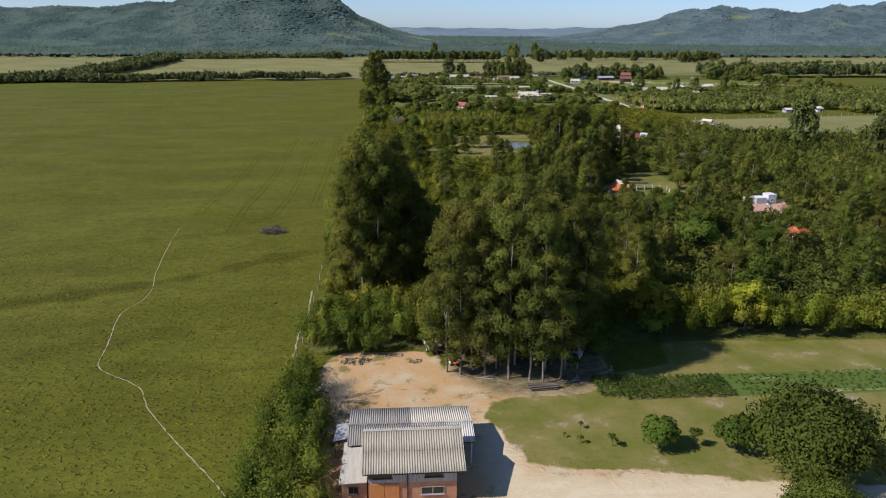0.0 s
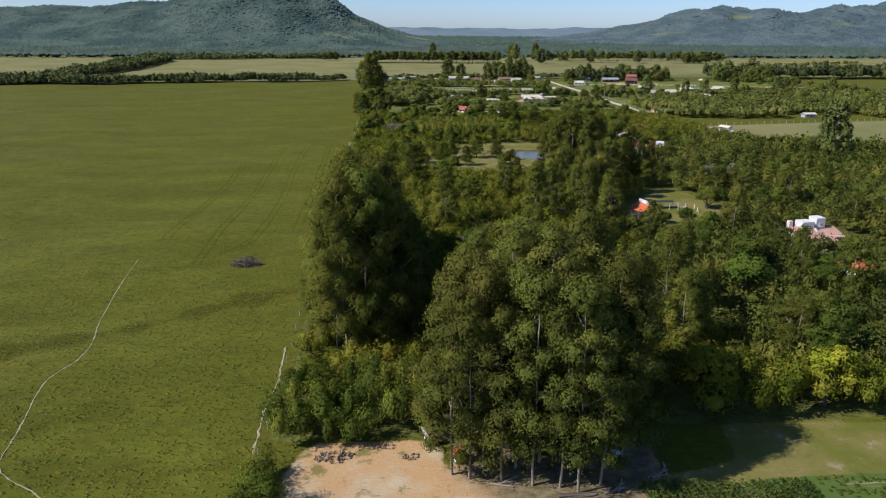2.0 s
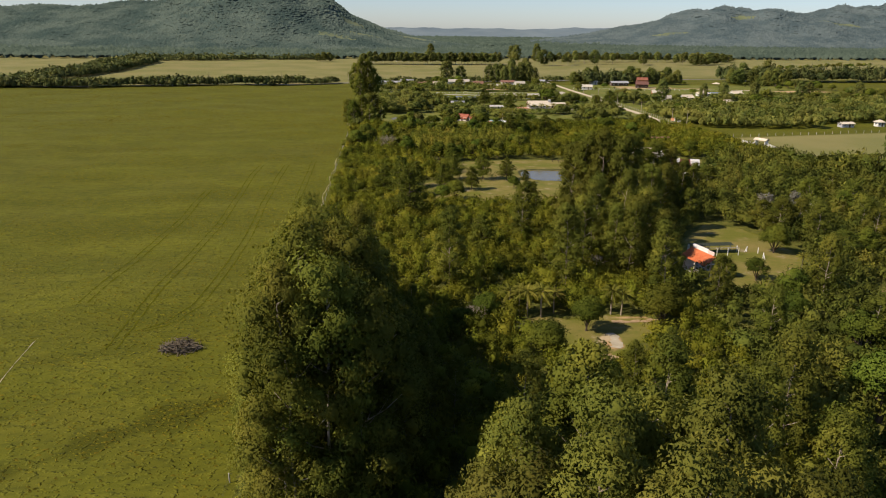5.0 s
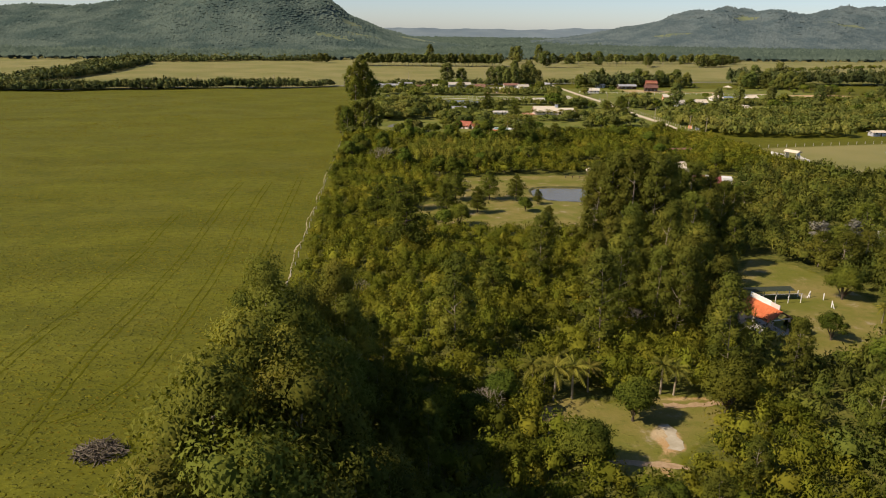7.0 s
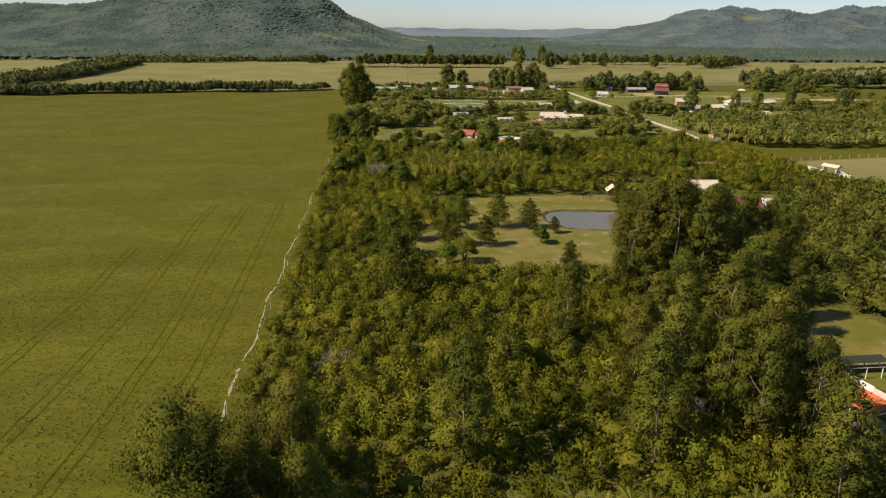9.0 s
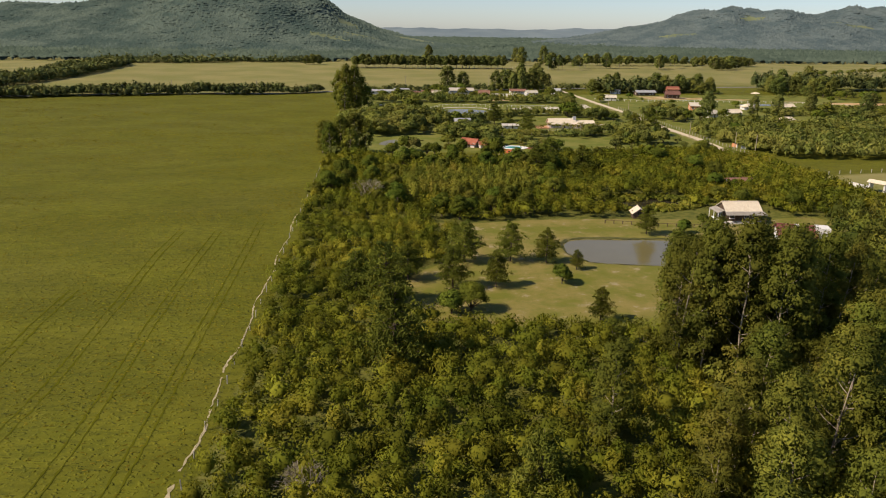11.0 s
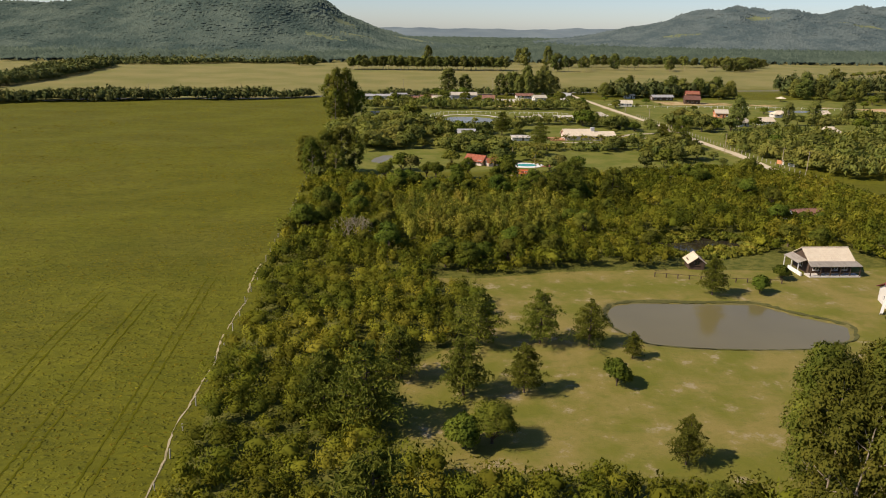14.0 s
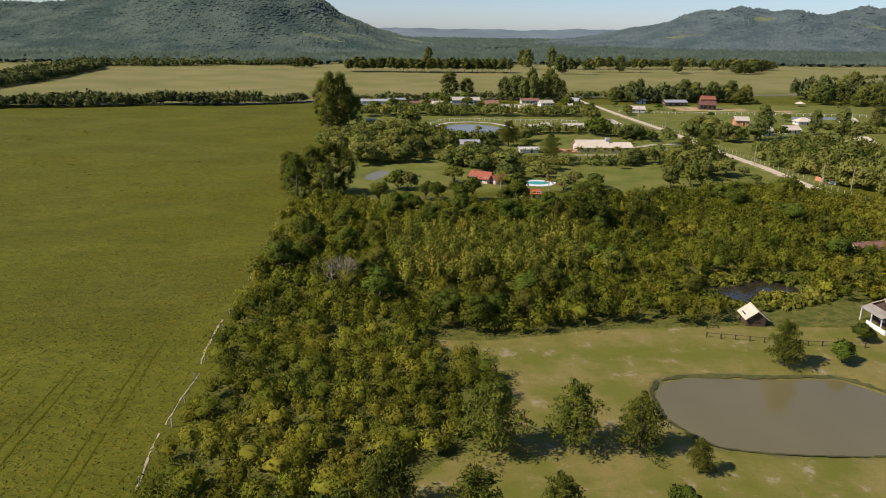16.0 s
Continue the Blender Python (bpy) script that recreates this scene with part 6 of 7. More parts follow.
house("garden_shed", "small pale-roofed shed among the trees", 110.5, 165, -20, 3, 2.4, 2.2, 0.4, WALL_WHITE, SHEET_PALE, 0.4, False, 1, category="shed")


# ---- the house by the pond ----
def veranda_house():
    ob = house("veranda_house", "timber house with tan roof and dark veranda by the pond", 110, 350.2, -1.5, 9.8, 6.4, 3.2, 2.0, WOOD_DARK, TILE_TAN, 0.5, False, 3)
    part("veranda_roof", slab([(-5.9, -5.6, 2.55), (5.9, -5.6, 2.55), (5.6, -3.6, 3.15), (-5.6, -3.6, 3.15)], 0.08), SHEET_DARK, ob, "dark lean-to veranda roof")
    part("veranda_floor", boxed(-5.8, -5.5, -0.1, 5.8, -3.22, 0.3, 0.03), CONCRETE, ob, "pale veranda floor")
    for k in range(6):
        part("veranda_post", boxed(-5.6 + 2.24 * k - 0.08, -5.4, 0.3, -5.6 + 2.24 * k + 0.08, -5.24, 2.55), WOOD_DARK, ob)
    part("rail", boxed(-5.6, -5.36, 1.0, 5.6, -5.28, 1.08), WOOD_DARK, ob)
    part("side_roof", slab([(-7.4, -3.0, 2.6), (-5.4, -3.0, 3.3), (-5.4, 3.2, 3.3), (-7.4, 3.2, 2.6)], 0.08), SHEET_DARK, ob)
    for y in (-2.8, 0, 3.0):
        part("side_post", boxed(-7.2, y - 0.08, 0, -7.04, y + 0.08, 2.6), PAINT_WHITE, ob)
    part("garden_wall", boxed(-7.3, -4.4, -0.1, -7.0, 1.0, 0.8, 0.02), PAINT_WHITE, ob, "low white wall")


veranda_house()
house("pond_hut", "small dark hut with a pale gable roof by the reeds", 81.5, 353.0, 82, 3.6, 3.4, 1.7, 1.3, WOOD_DARK, TILE_TAN, 0.5, False, 1, category="hut", win_mat=WOOD_DARK)
h = house("maroon_house", "white house with maroon tile roof and white chimneys", 113.2, 326.6, -20, 8.5, 7.5, 2.9, 1.8, WALL_WHITE, TILE_MAROON, 0.6, False, 2)
part("chimney", boxed(-0.9, -3.2, 2.4, 0.4, -2.0, 5.6, 0.04), WALL_WHITE, h, "white chimney")
part("side_block", boxed(4.35, -2.6, -0.1, 7.6, 1.4, 4.9, 0.04), WALL_WHITE, h, "white flat-roofed block")
part("steps_wall", slab([(-6.4, -5.4, 0.4), (-5.9, -5.4, 0.4), (-4.3, -1.6, 2.9), (-4.8, -1.6, 2.9)], 0.5), WALL_WHITE, h, "sloping white garden wall")
h = house("roadside_house", "brown-roofed house hidden in roadside scrub", 131, 392, 8, 9, 6, 2.2, 1.2, WALL_GREY, TILE_BROWN, 0.5, False, 2)

# ---- the village ----
VILLAGE = [
    ("red_tile_house", "house with weathered red tile roof beside a pool", 48, 480, -35, 8, 6, 2.2, 1.6, WALL_PINK, TILE_RED, False),
    ("red_tile_house", "red-roofed garden house with palms beside it", 53.5, 476.5, 15, 4.5, 4, 2.2, 1.0, WALL_PINK, TILE_RED, False),
    ("pool_house", "low pool house with orange tile roof", 60.5, 456, 5, 6, 4, 1.9, 0.7, WALL_PINK, TILE_ORANGE, False),
    ("white_shed", "small white shed with flat roof near the pasture", 7.2, 634, 0, 5.5, 4, 3.0, 0.4, WALL_WHITE, SHEET_PALE, False),
    ("grey_house", "bluish grey house half hidden by garden trees", 52, 550, 0, 9, 7, 3.4, 1.2, WALL_GREY, SHEET_BLUE, False),
    ("street_house", "pinkish two-storey flat-roofed street building", 23, 716, 2, 12, 8, 7.4, 0.5, WALL_PINK, SHEET_BLUE, False),
    ("street_house", "pale low house beside the village street", 33, 724, 2, 9, 7, 3.2, 1.0, WALL_PINK, TILE_BROWN, False),
    ("street_house", "small white house with tan gable roof", 50.5, 718, 12, 8, 7, 3.0, 2.0, WALL_WHITE, TILE_TAN, False),
    ("street_house", "low house with dark veranda by the street", 44, 733, 0, 10, 6, 3.4, 0.8, WALL_GREY, TILE_BROWN, False),
    ("long_shed", "long shed with a pale corrugated roof", 72, 745, 0, 22, 9, 4.0, 1.5, WALL_GREY, SHEET_PALE, False),
    ("street_house", "small house with brown roof and white windows", 88.5, 726, -8, 9, 8, 3.2, 1.8, WALL_GREY, TILE_BROWN, False),
    ("street_house", "white house at the village crossing", 128, 735, 10, 10, 7, 3.2, 1.4, WALL_WHITE, SHEET_PALE, False),
    ("street_house", "white gabled house at the village crossing", 150, 742, -30, 8, 6, 3.4, 2.2, WALL_WHITE, SHEET_BLUE, False),
    ("pale_barn", "pale green-roofed fish barn by the pond", 92, 612, 0, 9, 7, 1.9, 1.2, WALL_GREY, SHEET_PALE, False),
    ("pale_barn", "pale green-roofed fish barn by the pond", 102, 619, 0, 10, 7, 1.9, 1.5, WALL_GREY, SHEET_PALE, True),
    ("pale_barn", "pale-roofed barn beside the dirt road", 141, 627, 4, 13, 10, 2.0, 2.0, WALL_GREY, SHEET_PALE, True),
    ("dark_shed", "long dark open shed with grey roof", 226, 745, 3, 18, 7, 3.4, 1.2, WOOD_DARK, SHEET_BLUE, False),
    ("white_hut", "white hut at the edge of tall trees", 205, 758, 0, 8, 5, 3.0, 0.8, WALL_WHITE, SHEET_PALE, False),
    ("orange_house", "orange-walled house with a pale roof", 222, 637, -12, 8, 8, 3.8, 1.6, WALL_ORANGE, SHEET_PALE, False),
    ("garden_house", "pale-roofed house among dark trees", 233, 604, 10, 10, 7, 2.8, 1.6, WALL_WHITE, TILE_TAN, False),
    ("garden_house", "tan hip-roofed house in dense woodland", 243, 558, 0, 13, 8, 2.8, 2.2, WALL_WHITE, TILE_TAN, True),
    ("garden_house", "white house among tall garden trees", 214, 596, 20, 9, 7, 3.2, 1.5, WALL_WHITE, SHEET_PALE, False),
    ("garden_house", "pale house in the eastern woodland", 262, 640, 0, 10, 7, 2.8, 1.6, WALL_WHITE, TILE_TAN, True),
    ("garden_house", "low house with a flat pale roof above the dry field", 262, 452, 4, 8, 4.5, 2.6, 0.6, WALL_GREY, TILE_TAN, False),
    ("garden_house", "square pale house above the dry field", 284, 455, 0, 4.5, 4, 3.4, 0.9, WALL_WHITE, TILE_TAN, True),
    ("street_house", "low white kiosk by the village street", 112, 716, 0, 7, 5, 3.0, 0.8, WALL_WHITE, SHEET_PALE, False),
    ("pale_barn", "long pale-roofed barn behind the fish pond", 99, 702, 0, 17, 7, 3.4, 1.2, WALL_WHITE, SHEET_WHITE, False),
    ("pale_barn", "low pale-green fish barn beside the pond", 116, 613, 2, 12, 7, 2.4, 1.4, WALL_GREY, SHEET_WHITE, False),
    ("pale_barn", "open pale-roofed shed by the villa", 77, 541, 0, 9, 3.5, 2.2, 0.5, WALL_WHITE, SHEET_WHITE, False),
    ("street_house", "white house behind street trees", 8, 738, 0, 20, 6, 3.4, 0.9, WALL_WHITE, SHEET_BLUE, False),
    ("street_house", "house with a red roof behind garden trees", 120, 752, 0, 14, 7, 3.0, 1.2, WALL_WHITE, TILE_BROWN, False),
    ("street_house", "white bungalow east of the dirt road", 182, 700, -10, 10, 7, 3.0, 1.5, WALL_WHITE, SHEET_PALE, False),
    ("street_house", "pale cottage among village trees", 290, 640, 10, 9, 7, 3.0, 1.5, WALL_WHITE, TILE_TAN, False),
]
for name, label, x, y, turn, w, d, wh, rise, wall, roof, hip in VILLAGE:
    house(name, label, x, y, turn, w * 0.9, d * 0.9, wh * 0.8, rise * 1.15, wall, roof, 0.6, hip, 2 if w < 12 else 4)


SPOTS = [(v[2], v[3], 0.62 * max(v[5], v[6]) + 2.5) for v in VILLAGE] + [(106, 545, 10), (118, 543, 9), (240, 722, 11), (65.5, 479, 8), (60, 470, 5)]


def village_grove(poly, gap, lo, hi, native, wide=1.0):
    """Places of garden trees over an area, clear of houses, ponds and the dirt road."""
    spots = []
    q = np.asarray(poly, float)
    for x in np.arange(q[:, 0].min(), q[:, 0].max(), gap):
        for y in np.arange(q[:, 1].min(), q[:, 1].max(), gap):
            u, v = x + rng.uniform(-0.45, 0.45) * gap, y + rng.uniform(-0.45, 0.45) * gap
            clear = all(math.hypot(u - a, v - b) > c for a, b, c in SPOTS) and all(float(inside(u, v, p)) < -3 for p in HOLLOW)
            if float(inside(u, v, q)) > 0 and clear and abs(u - 165) > 5.5 and rng.random() < 0.74:
                h = lo * 0.7 + (hi * 1.15 - lo * 0.7) * rng.random() ** 1.4
                spots.append((u, v, h, native, h / native * wide * rng.uniform(0.8, 1.45)))
    return spots


GARDEN_SPOTS = []
for poly, gap, lo, hi in [
    ([(-15, 590), (3, 590), (32, 601), (30, 552), (26, 520), (18, 512), (5, 512), (-12, 533)], 6.5, 5, 9.5),
    ([(37, 553), (64, 544), (62, 504), (53, 489), (40, 502), (33, 520)], 6.5, 4, 7.5),
    ([(56, 497), (84, 504), (80, 483), (58, 481)], 7, 4, 6.5),
    ([(37, 715), (97, 705), (155, 708), (146, 679), (35, 671)], 8, 2.6, 4.6),
    ([(70, 582), (84, 582), (86, 553), (74, 560)], 7, 4, 7),
    ([(108, 524), (137, 534), (122, 504), (97, 502)], 7.5, 4, 7),
    ([(115, 489), (136, 520), (157, 527), (139, 482), (116, 476)], 8, 5, 10),
    ([(138, 597), (156, 588), (152, 564), (130, 565)], 7, 4, 8),
    ([(183, 634), (207, 621), (184, 566), (166, 571)], 8, 5, 9),
    ([(168, 520), (187, 514), (250, 530), (330, 530), (320, 470), (183, 457), (178, 470), (172, 488)], 7.5, 5, 9),
    ([(138, 651), (145, 633), (130, 593), (121, 593)], 7, 4, 8),
    ([(111, 458), (153, 457), (161, 470), (134, 466)], 7, 4, 7),
]:
    GARDEN_SPOTS += village_grove(poly, gap, lo, hi, 9)
wood_of("garden_wood", "dense dark rounded trees of the village gardens", FAR, GARDEN_SPOTS, LEAF_GARDEN)
TALL_SPOTS = []
for poly, gap, lo, hi in [
    ([(179, 756), (289, 758), (313, 799), (192, 789)], 10, 6, 13),
    ([(346, 752), (378, 742), (425, 779), (352, 786)], 11, 6, 14),
]:
    TALL_SPOTS += village_grove(poly, gap, lo, hi, 20, 1.1)
wood_of("tall_wood", "tall dark trees standing close behind the village", DARK, TALL_SPOTS, LEAF_GARDEN)


def long_villa():
    ob = house("long_villa", "long villa with two tan roofs and a stone chimney", 106, 545, 1, 14, 8, 2.5, 2.4, WALL_PINK, TILE_TAN, 0.7, False, 4)
    part("wing_wall", boxed(7.1, -4.6, -0.1, 17.0, 3.2, 2.3), WALL_PINK, ob)
    part("wing_roof", slab([(6.4, -5.4, 2.2), (18.0, -5.4, 2.2), (18.0, -0.4, 4.0), (6.4, -0.4, 4.0)], 0.12), TILE_TAN, ob, "tan wing roof")
    part("wing_roof", slab([(6.4, 4.2, 2.2), (18.0, 4.2, 2.2), (18.0, -0.4, 4.0), (6.4, -0.4, 4.0)], 0.12), TILE_TAN, ob, "tan wing roof")
    part("chimney", boxed(6.2, -1.4, 2.6, 7.9, 0.2, 5.9, 0.05), WALL_GREY, ob, "broad stone chimney")
    part("terrace", boxed(-14.0, -5.2, -0.1, -7.3, 3.0, 0.5, 0.03), BRICK_RAW, ob, "low brick terrace")
    for u in (8.6, 11.6, 14.6):
        window_unit(ob, pose(u, -4.61, 1.3), 1.6, 1.2, WOOD_DARK)


long_villa()


def red_barn():
    ob = root("red_barn", pose(240, 722, 0, 0, 0, -14) @ Matrix.Scale(0.72, 4), "tall red-tiled barn with two stepped roofs", "barn")
    part("wall", gable_wall(15, 11, 5.0, 3.0), WOOD_DARK, ob)
    part("upper_wall", boxed(-6.6, -2.6, 5.0, 6.6, 3.2, 11.0), BRICK_RAW, ob)
    part("roof", slab([(-8.6, -7.6, 4.4), (8.6, -7.6, 4.4), (7.6, -2.4, 8.6), (-7.6, -2.4, 8.6)], 0.15), TILE_UMBER, ob, "brown lower roof slope")
    part("roof", slab([(-7.6, -3.6, 9.6), (7.6, -3.6, 9.6), (6.8, 0.2, 12.8), (-6.8, 0.2, 12.8)], 0.15), TILE_BRICK, ob, "red upper roof slope")
    part("roof", slab([(-7.6, 4.2, 9.6), (7.6, 4.2, 9.6), (6.8, 0.2, 12.8), (-6.8, 0.2, 12.8)], 0.15), TILE_BRICK, ob)
    part("roof", slab([(-8.6, 7.6, 4.4), (8.6, 7.6, 4.4), (7.6, 3.3, 8.6), (-7.6, 3.3, 8.6)], 0.15), TILE_UMBER, ob)
    for u in (-4.5, 0, 4.5):
        window_unit(ob, pose(u, -5.51, 2.2), 1.6, 1.6, PAINT_WHITE)
    part("door", boxed(7.45, -1.4, 0, 7.56, 1.4, 3.2), WOOD_DARK, ob)


red_barn()


def pool():
    ob = root("swimming_pool", pose(67.3, 476.6, 0, 0, 0, -8), "oval turquoise garden pool with a pale paved edge", "pool")
    for name, rx, ry, z0, z1, mat, label in (("paving", 6.6, 5.2, -0.05, 0.12, PAINT_WHITE, "pale paving round the pool"), ("water", 4.0, 2.7, 0.02, 0.15, POOL_WATER, "clear turquoise water")):
        bm = bmesh.new()
        rings = [[bm.verts.new((rx * math.cos(a) * (1 + 0.08 * math.sin(2 * a)), ry * math.sin(a), z)) for a in np.linspace(0, 2 * math.pi, 28, False)] for z in (z0, z1)]
        bm.faces.new(rings[1])
        for k in range(28):
            bm.faces.new((rings[0][k - 1], rings[0][k], rings[1][k], rings[1][k - 1]))
        part(name, bm, mat, ob, label)
    part("terrace", boxed(5.6, -2.4, -0.05, 9.4, 2.0, 0.1), TILE_BRICK, ob, "red tiled terrace beside the paving")


pool()
# ---- tracks and paths ----
def strip(name, label, points, width, material, rough=0.25, lift=0.05, category="path", seed=1):
    """A worn strip over the ground with uneven edges."""
    g = np.random.default_rng(seed)
    q = np.asarray(points, float)
    seg = np.r_[0, np.cumsum(np.hypot(*np.diff(q, axis=0).T))]
    n = int(seg[-1] / 0.9) + 2
    s = np.linspace(0, seg[-1], n)
    c = np.stack([np.interp(s, seg, q[:, 0]), np.interp(s, seg, q[:, 1])], 1)
    for _ in range(4):
        c[1:-1] = (c[:-2] + 2 * c[1:-1] + c[2:]) / 4
    t = unit(np.gradient(c, axis=0))
    side = np.stack([-t[:, 1], t[:, 0]], 1)
    w = width / 2 * (1 + rough * g.normal(size=(2, n)))
    c = c + side * (np.cumsum(g.normal(size=n)) * 0.02)[:, None]
    a, b = c + side * w[0][:, None], c - side * w[1][:, None]
    v = np.concatenate([np.c_[a, land(a[:, 0], a[:, 1]) + lift], np.c_[b, land(b[:, 0], b[:, 1]) + lift]])
    i = np.arange(n - 1)
    f = np.stack([i + n, i + n + 1, i + 1, i], 1)
    return tagged(new(name, mesh_of(name, v, f, 4, material, True)), label, category, kind="structure")


strip("cow_path", "narrow winding sandy path worn across the pasture", [(-53.3, 162.7), (-51.5, 150.5), (-48.6, 139.8), (-48.4, 133.5), (-50.5, 128), (-49.9, 122.4), (-47.5, 112), (-46.6, 105), (-44, 102.2), (-39.6, 99.6), (-37, 97.5), (-34.5, 91.6), (-27.4, 81.9), (-20.8, 73.2), (-18.8, 70.3), (-17, 64)], 0.16, TRAIL, 0.6)
strip("cow_path", "faint trodden line fading out in the pasture grass", [(-53.3, 163), (-54.5, 174), (-55.4, 184.7)], 0.14, TRAIL, 0.8, 0.04)
for k, (ya, yb, w) in enumerate([(96, 104, 0.5), (104.5, 118, 0.7), (118.5, 137, 0.6), (200, 224, 0.6), (225, 236, 1.0), (236.5, 262, 0.8), (262, 271, 1.2), (271.5, 308, 0.8), (309, 322, 0.9), (323, 340, 0.5), (341, 360, 0.9)]):
    yy = np.arange(ya, yb + 0.1, 3.0)
    strip("fence_path", "bright bare sand along the pasture fence", [(-16.0 + 0.4 * math.sin(q * 0.21) + 0.18 * math.sin(q * 0.47), q) for q in yy], w * (0.4 if ya < 230 else 0.3), FENCE_SAND, 0.6, 0.05, "path", 50 + k)
for k, (line, w) in enumerate([([(42.6, 182.4), (43, 179.5), (41.6, 176.4)], 1.5), ([(44.4, 187.6), (48, 187.2), (53.6, 187.8)], 1.1), ([(27.8, 188), (26.8, 184.5), (25.8, 181.2)], 2.2), ([(31, 174.6), (36, 173.8), (42, 172.6)], 0.9)]):
    strip("sand_patch", "bare pale sand and earth in the clearing", line, w, (SAND, EARTH, EARTH, EARTH)[k], 0.35, 0.05, "sand", 60 + k)
for k, line in enumerate([[(-23.0, 205), (-23.1, 242), (-23.6, 282), (-24.4, 320), (-25, 350)], [(-39.5, 187.5), (-35.4, 191), (-32.4, 200), (-31.6, 222), (-31.2, 240), (-33.2, 282), (-33.6, 302), (-34, 340)], [(-42, 180), (-42.4, 212), (-41.8, 242), (-42.8, 282), (-43.5, 310), (-44, 340)], [(-54, 200), (-53.2, 229), (-52.9, 266), (-53.5, 300)]]):
    for off in (-0.85, 0.85):
        strip("wheel_track", "dark wheel rut pressed into the pasture grass", [(x + off, y) for x, y in line], 0.24, TRACK, 0.7, 0.05, "track", 70 + k)


# ---- tussocks of the pasture ----
def tussocks():
    """Low clumps of rank grass, far too many to count."""
    g = np.random.default_rng(77)
    n = 230000
    x, y = -17.5 - 150 * g.random(n) ** 1.25, 40 + 480 * g.random(n) ** 1.15
    ok = (g.random(n) < 0.15 + 0.8 * rankness(x, y)) & (x > -45 - 0.55 * y)
    far_x, far_y = -18 - 290 * g.random(50000), 440 + 280 * g.random(50000)
    far_ok = (g.random(50000) < 0.2 + 0.5 * rankness(far_x, far_y)) & (far_x > -60 - 0.35 * far_y) & (far_y < 735 + 0.2 * far_x)
    near_n = int(ok.sum())
    x, y = np.r_[x[ok], far_x[far_ok]], np.r_[y[ok], far_y[far_ok]]
    n = len(x)
    size = (0.14 + 0.26 * g.random(n) ** 2) * np.where(np.arange(n) < near_n, 1.0, 1.8)
    tall = size * (0.2 + 0.22 * g.random(n))
    turn = 0.6 * g.normal(size=n)
    ring = np.array([(1.0, 0), (0.25, 0.75), (-0.9, 0.3), (-0.6, -0.65), (0.5, -0.7)])
    ring = ring[None] * (0.75 + 0.5 * g.random((n, 5, 1))) * size[:, None, None] * (1.35, 0.8)
    ring = np.stack([ring[..., 0] * np.cos(turn)[:, None] - ring[..., 1] * np.sin(turn)[:, None], ring[..., 0] * np.sin(turn)[:, None] + ring[..., 1] * np.cos(turn)[:, None]], -1)
    z = land(x, y)
    v = np.empty((n, 6, 3))
    v[:, :5, :2] = ring + np.stack([x, y], 1)[:, None]
    v[:, :5, 2] = z[:, None] - 0.03
    v[:, 5] = np.stack([x + 0.3 * size * g.normal(size=n), y + 0.3 * size * g.normal(size=n), z + tall], 1)
    tri = np.array([(0, 1, 5), (1, 2, 5), (2, 3, 5), (3, 4, 5), (4, 0, 5)])
    f = tri[None] + (np.arange(n) * 6)[:, None, None]
    me = mesh_of("pasture_tussocks", v.reshape(-1, 3), f, 3, TUSSOCK)
    set_tone(me, np.repeat(np.arange(n), 6), g)
    tagged(new("pasture_tussocks", me), "low dark tussocks of rank grass in the pasture", "grass", kind="stuff")


tussocks()


# ---- pasture fence ----
def pasture_fence():
    ob = root("pasture_fence", Matrix(), "old wire fence on weathered posts along the pasture", "fence")
    bm = boxed(-0.07, -0.07, -0.3, 0.07, 0.07, 1.35, 0.015)
    me = bpy.data.meshes.new("post")
    bm.to_mesh(me)
    bm.free()
    me.materials.append(WOOD_PALE)
    for k in range(62):
        y = 60 + 6.4 * k
        p = part("post", me, None, ob)
        p.matrix_basis = pose(-15.2 + 0.12 * math.sin(k * 1.7), y, 0, 3 * math.sin(k * 2.3), 3 * math.sin(k), 17 * k) @ Matrix.Diagonal((1, 1, 0.9 + 0.15 * math.sin(k * 3.1), 1))
    for z in (0.45, 0.8, 1.15):
        tb = Tubes()
        tb.add([(-15.2 + 0.1 * math.sin(q), 60 + 13.0 * q, z) for q in range(31)], [0.008] * 31, 3)
        part("wire", tb.mesh("wire", METAL_DARK), None, ob)


pasture_fence()


# ---- piles, logs and vehicles ----
def heap(name, label, x, y, rx, ry, h, n, size, mats, seed, category):
    """A pile of separate lumps, each its own piece."""
    g = np.random.default_rng(seed)
    ob = root(name, pose(x, y, float(land(x, y))), label, category)
    shapes = []
    for k in range(5):
        bm = bmesh.new()
        bmesh.ops.create_icosphere(bm, subdivisions=1, radius=1)
        for v in bm.verts:
            v.co *= 0.7 + 0.5 * g.random()
        me = bpy.data.meshes.new("lump")
        bm.to_mesh(me)
        bm.free()
        me.materials.append(mats[k % len(mats)])
        shapes.append(me)
    for k in range(n):
        a, r = g.random() * 6.283, g.random() ** 0.6
        s = size * (0.5 + g.random())
        p = part("lump", shapes[k % 5], None, ob)
        p.matrix_basis = pose(rx * r * math.cos(a), ry * r * math.sin(a), h * (1 - r) * g.random() + s * 0.25, *(g.random(3) * 360)) @ Matrix.Diagonal((s, s * 0.7, s * 0.5, 1))
    return ob


heap("rubble_pile", "low pile of dark rubble and dead branches on bare earth", -5.8, 104, 2.6, 1.3, 0.7, 110, 0.2, (BARK_DARK, DEADWOOD, EARTH, DEADWOOD, BARK_GREY), 5, "rubble")
heap("stone_pile", "low heap of pale stones beside bushes", 0.2, 106, 1.8, 0.8, 0.3, 46, 0.16, (EARTH, BARK_GREY), 6, "rubble")
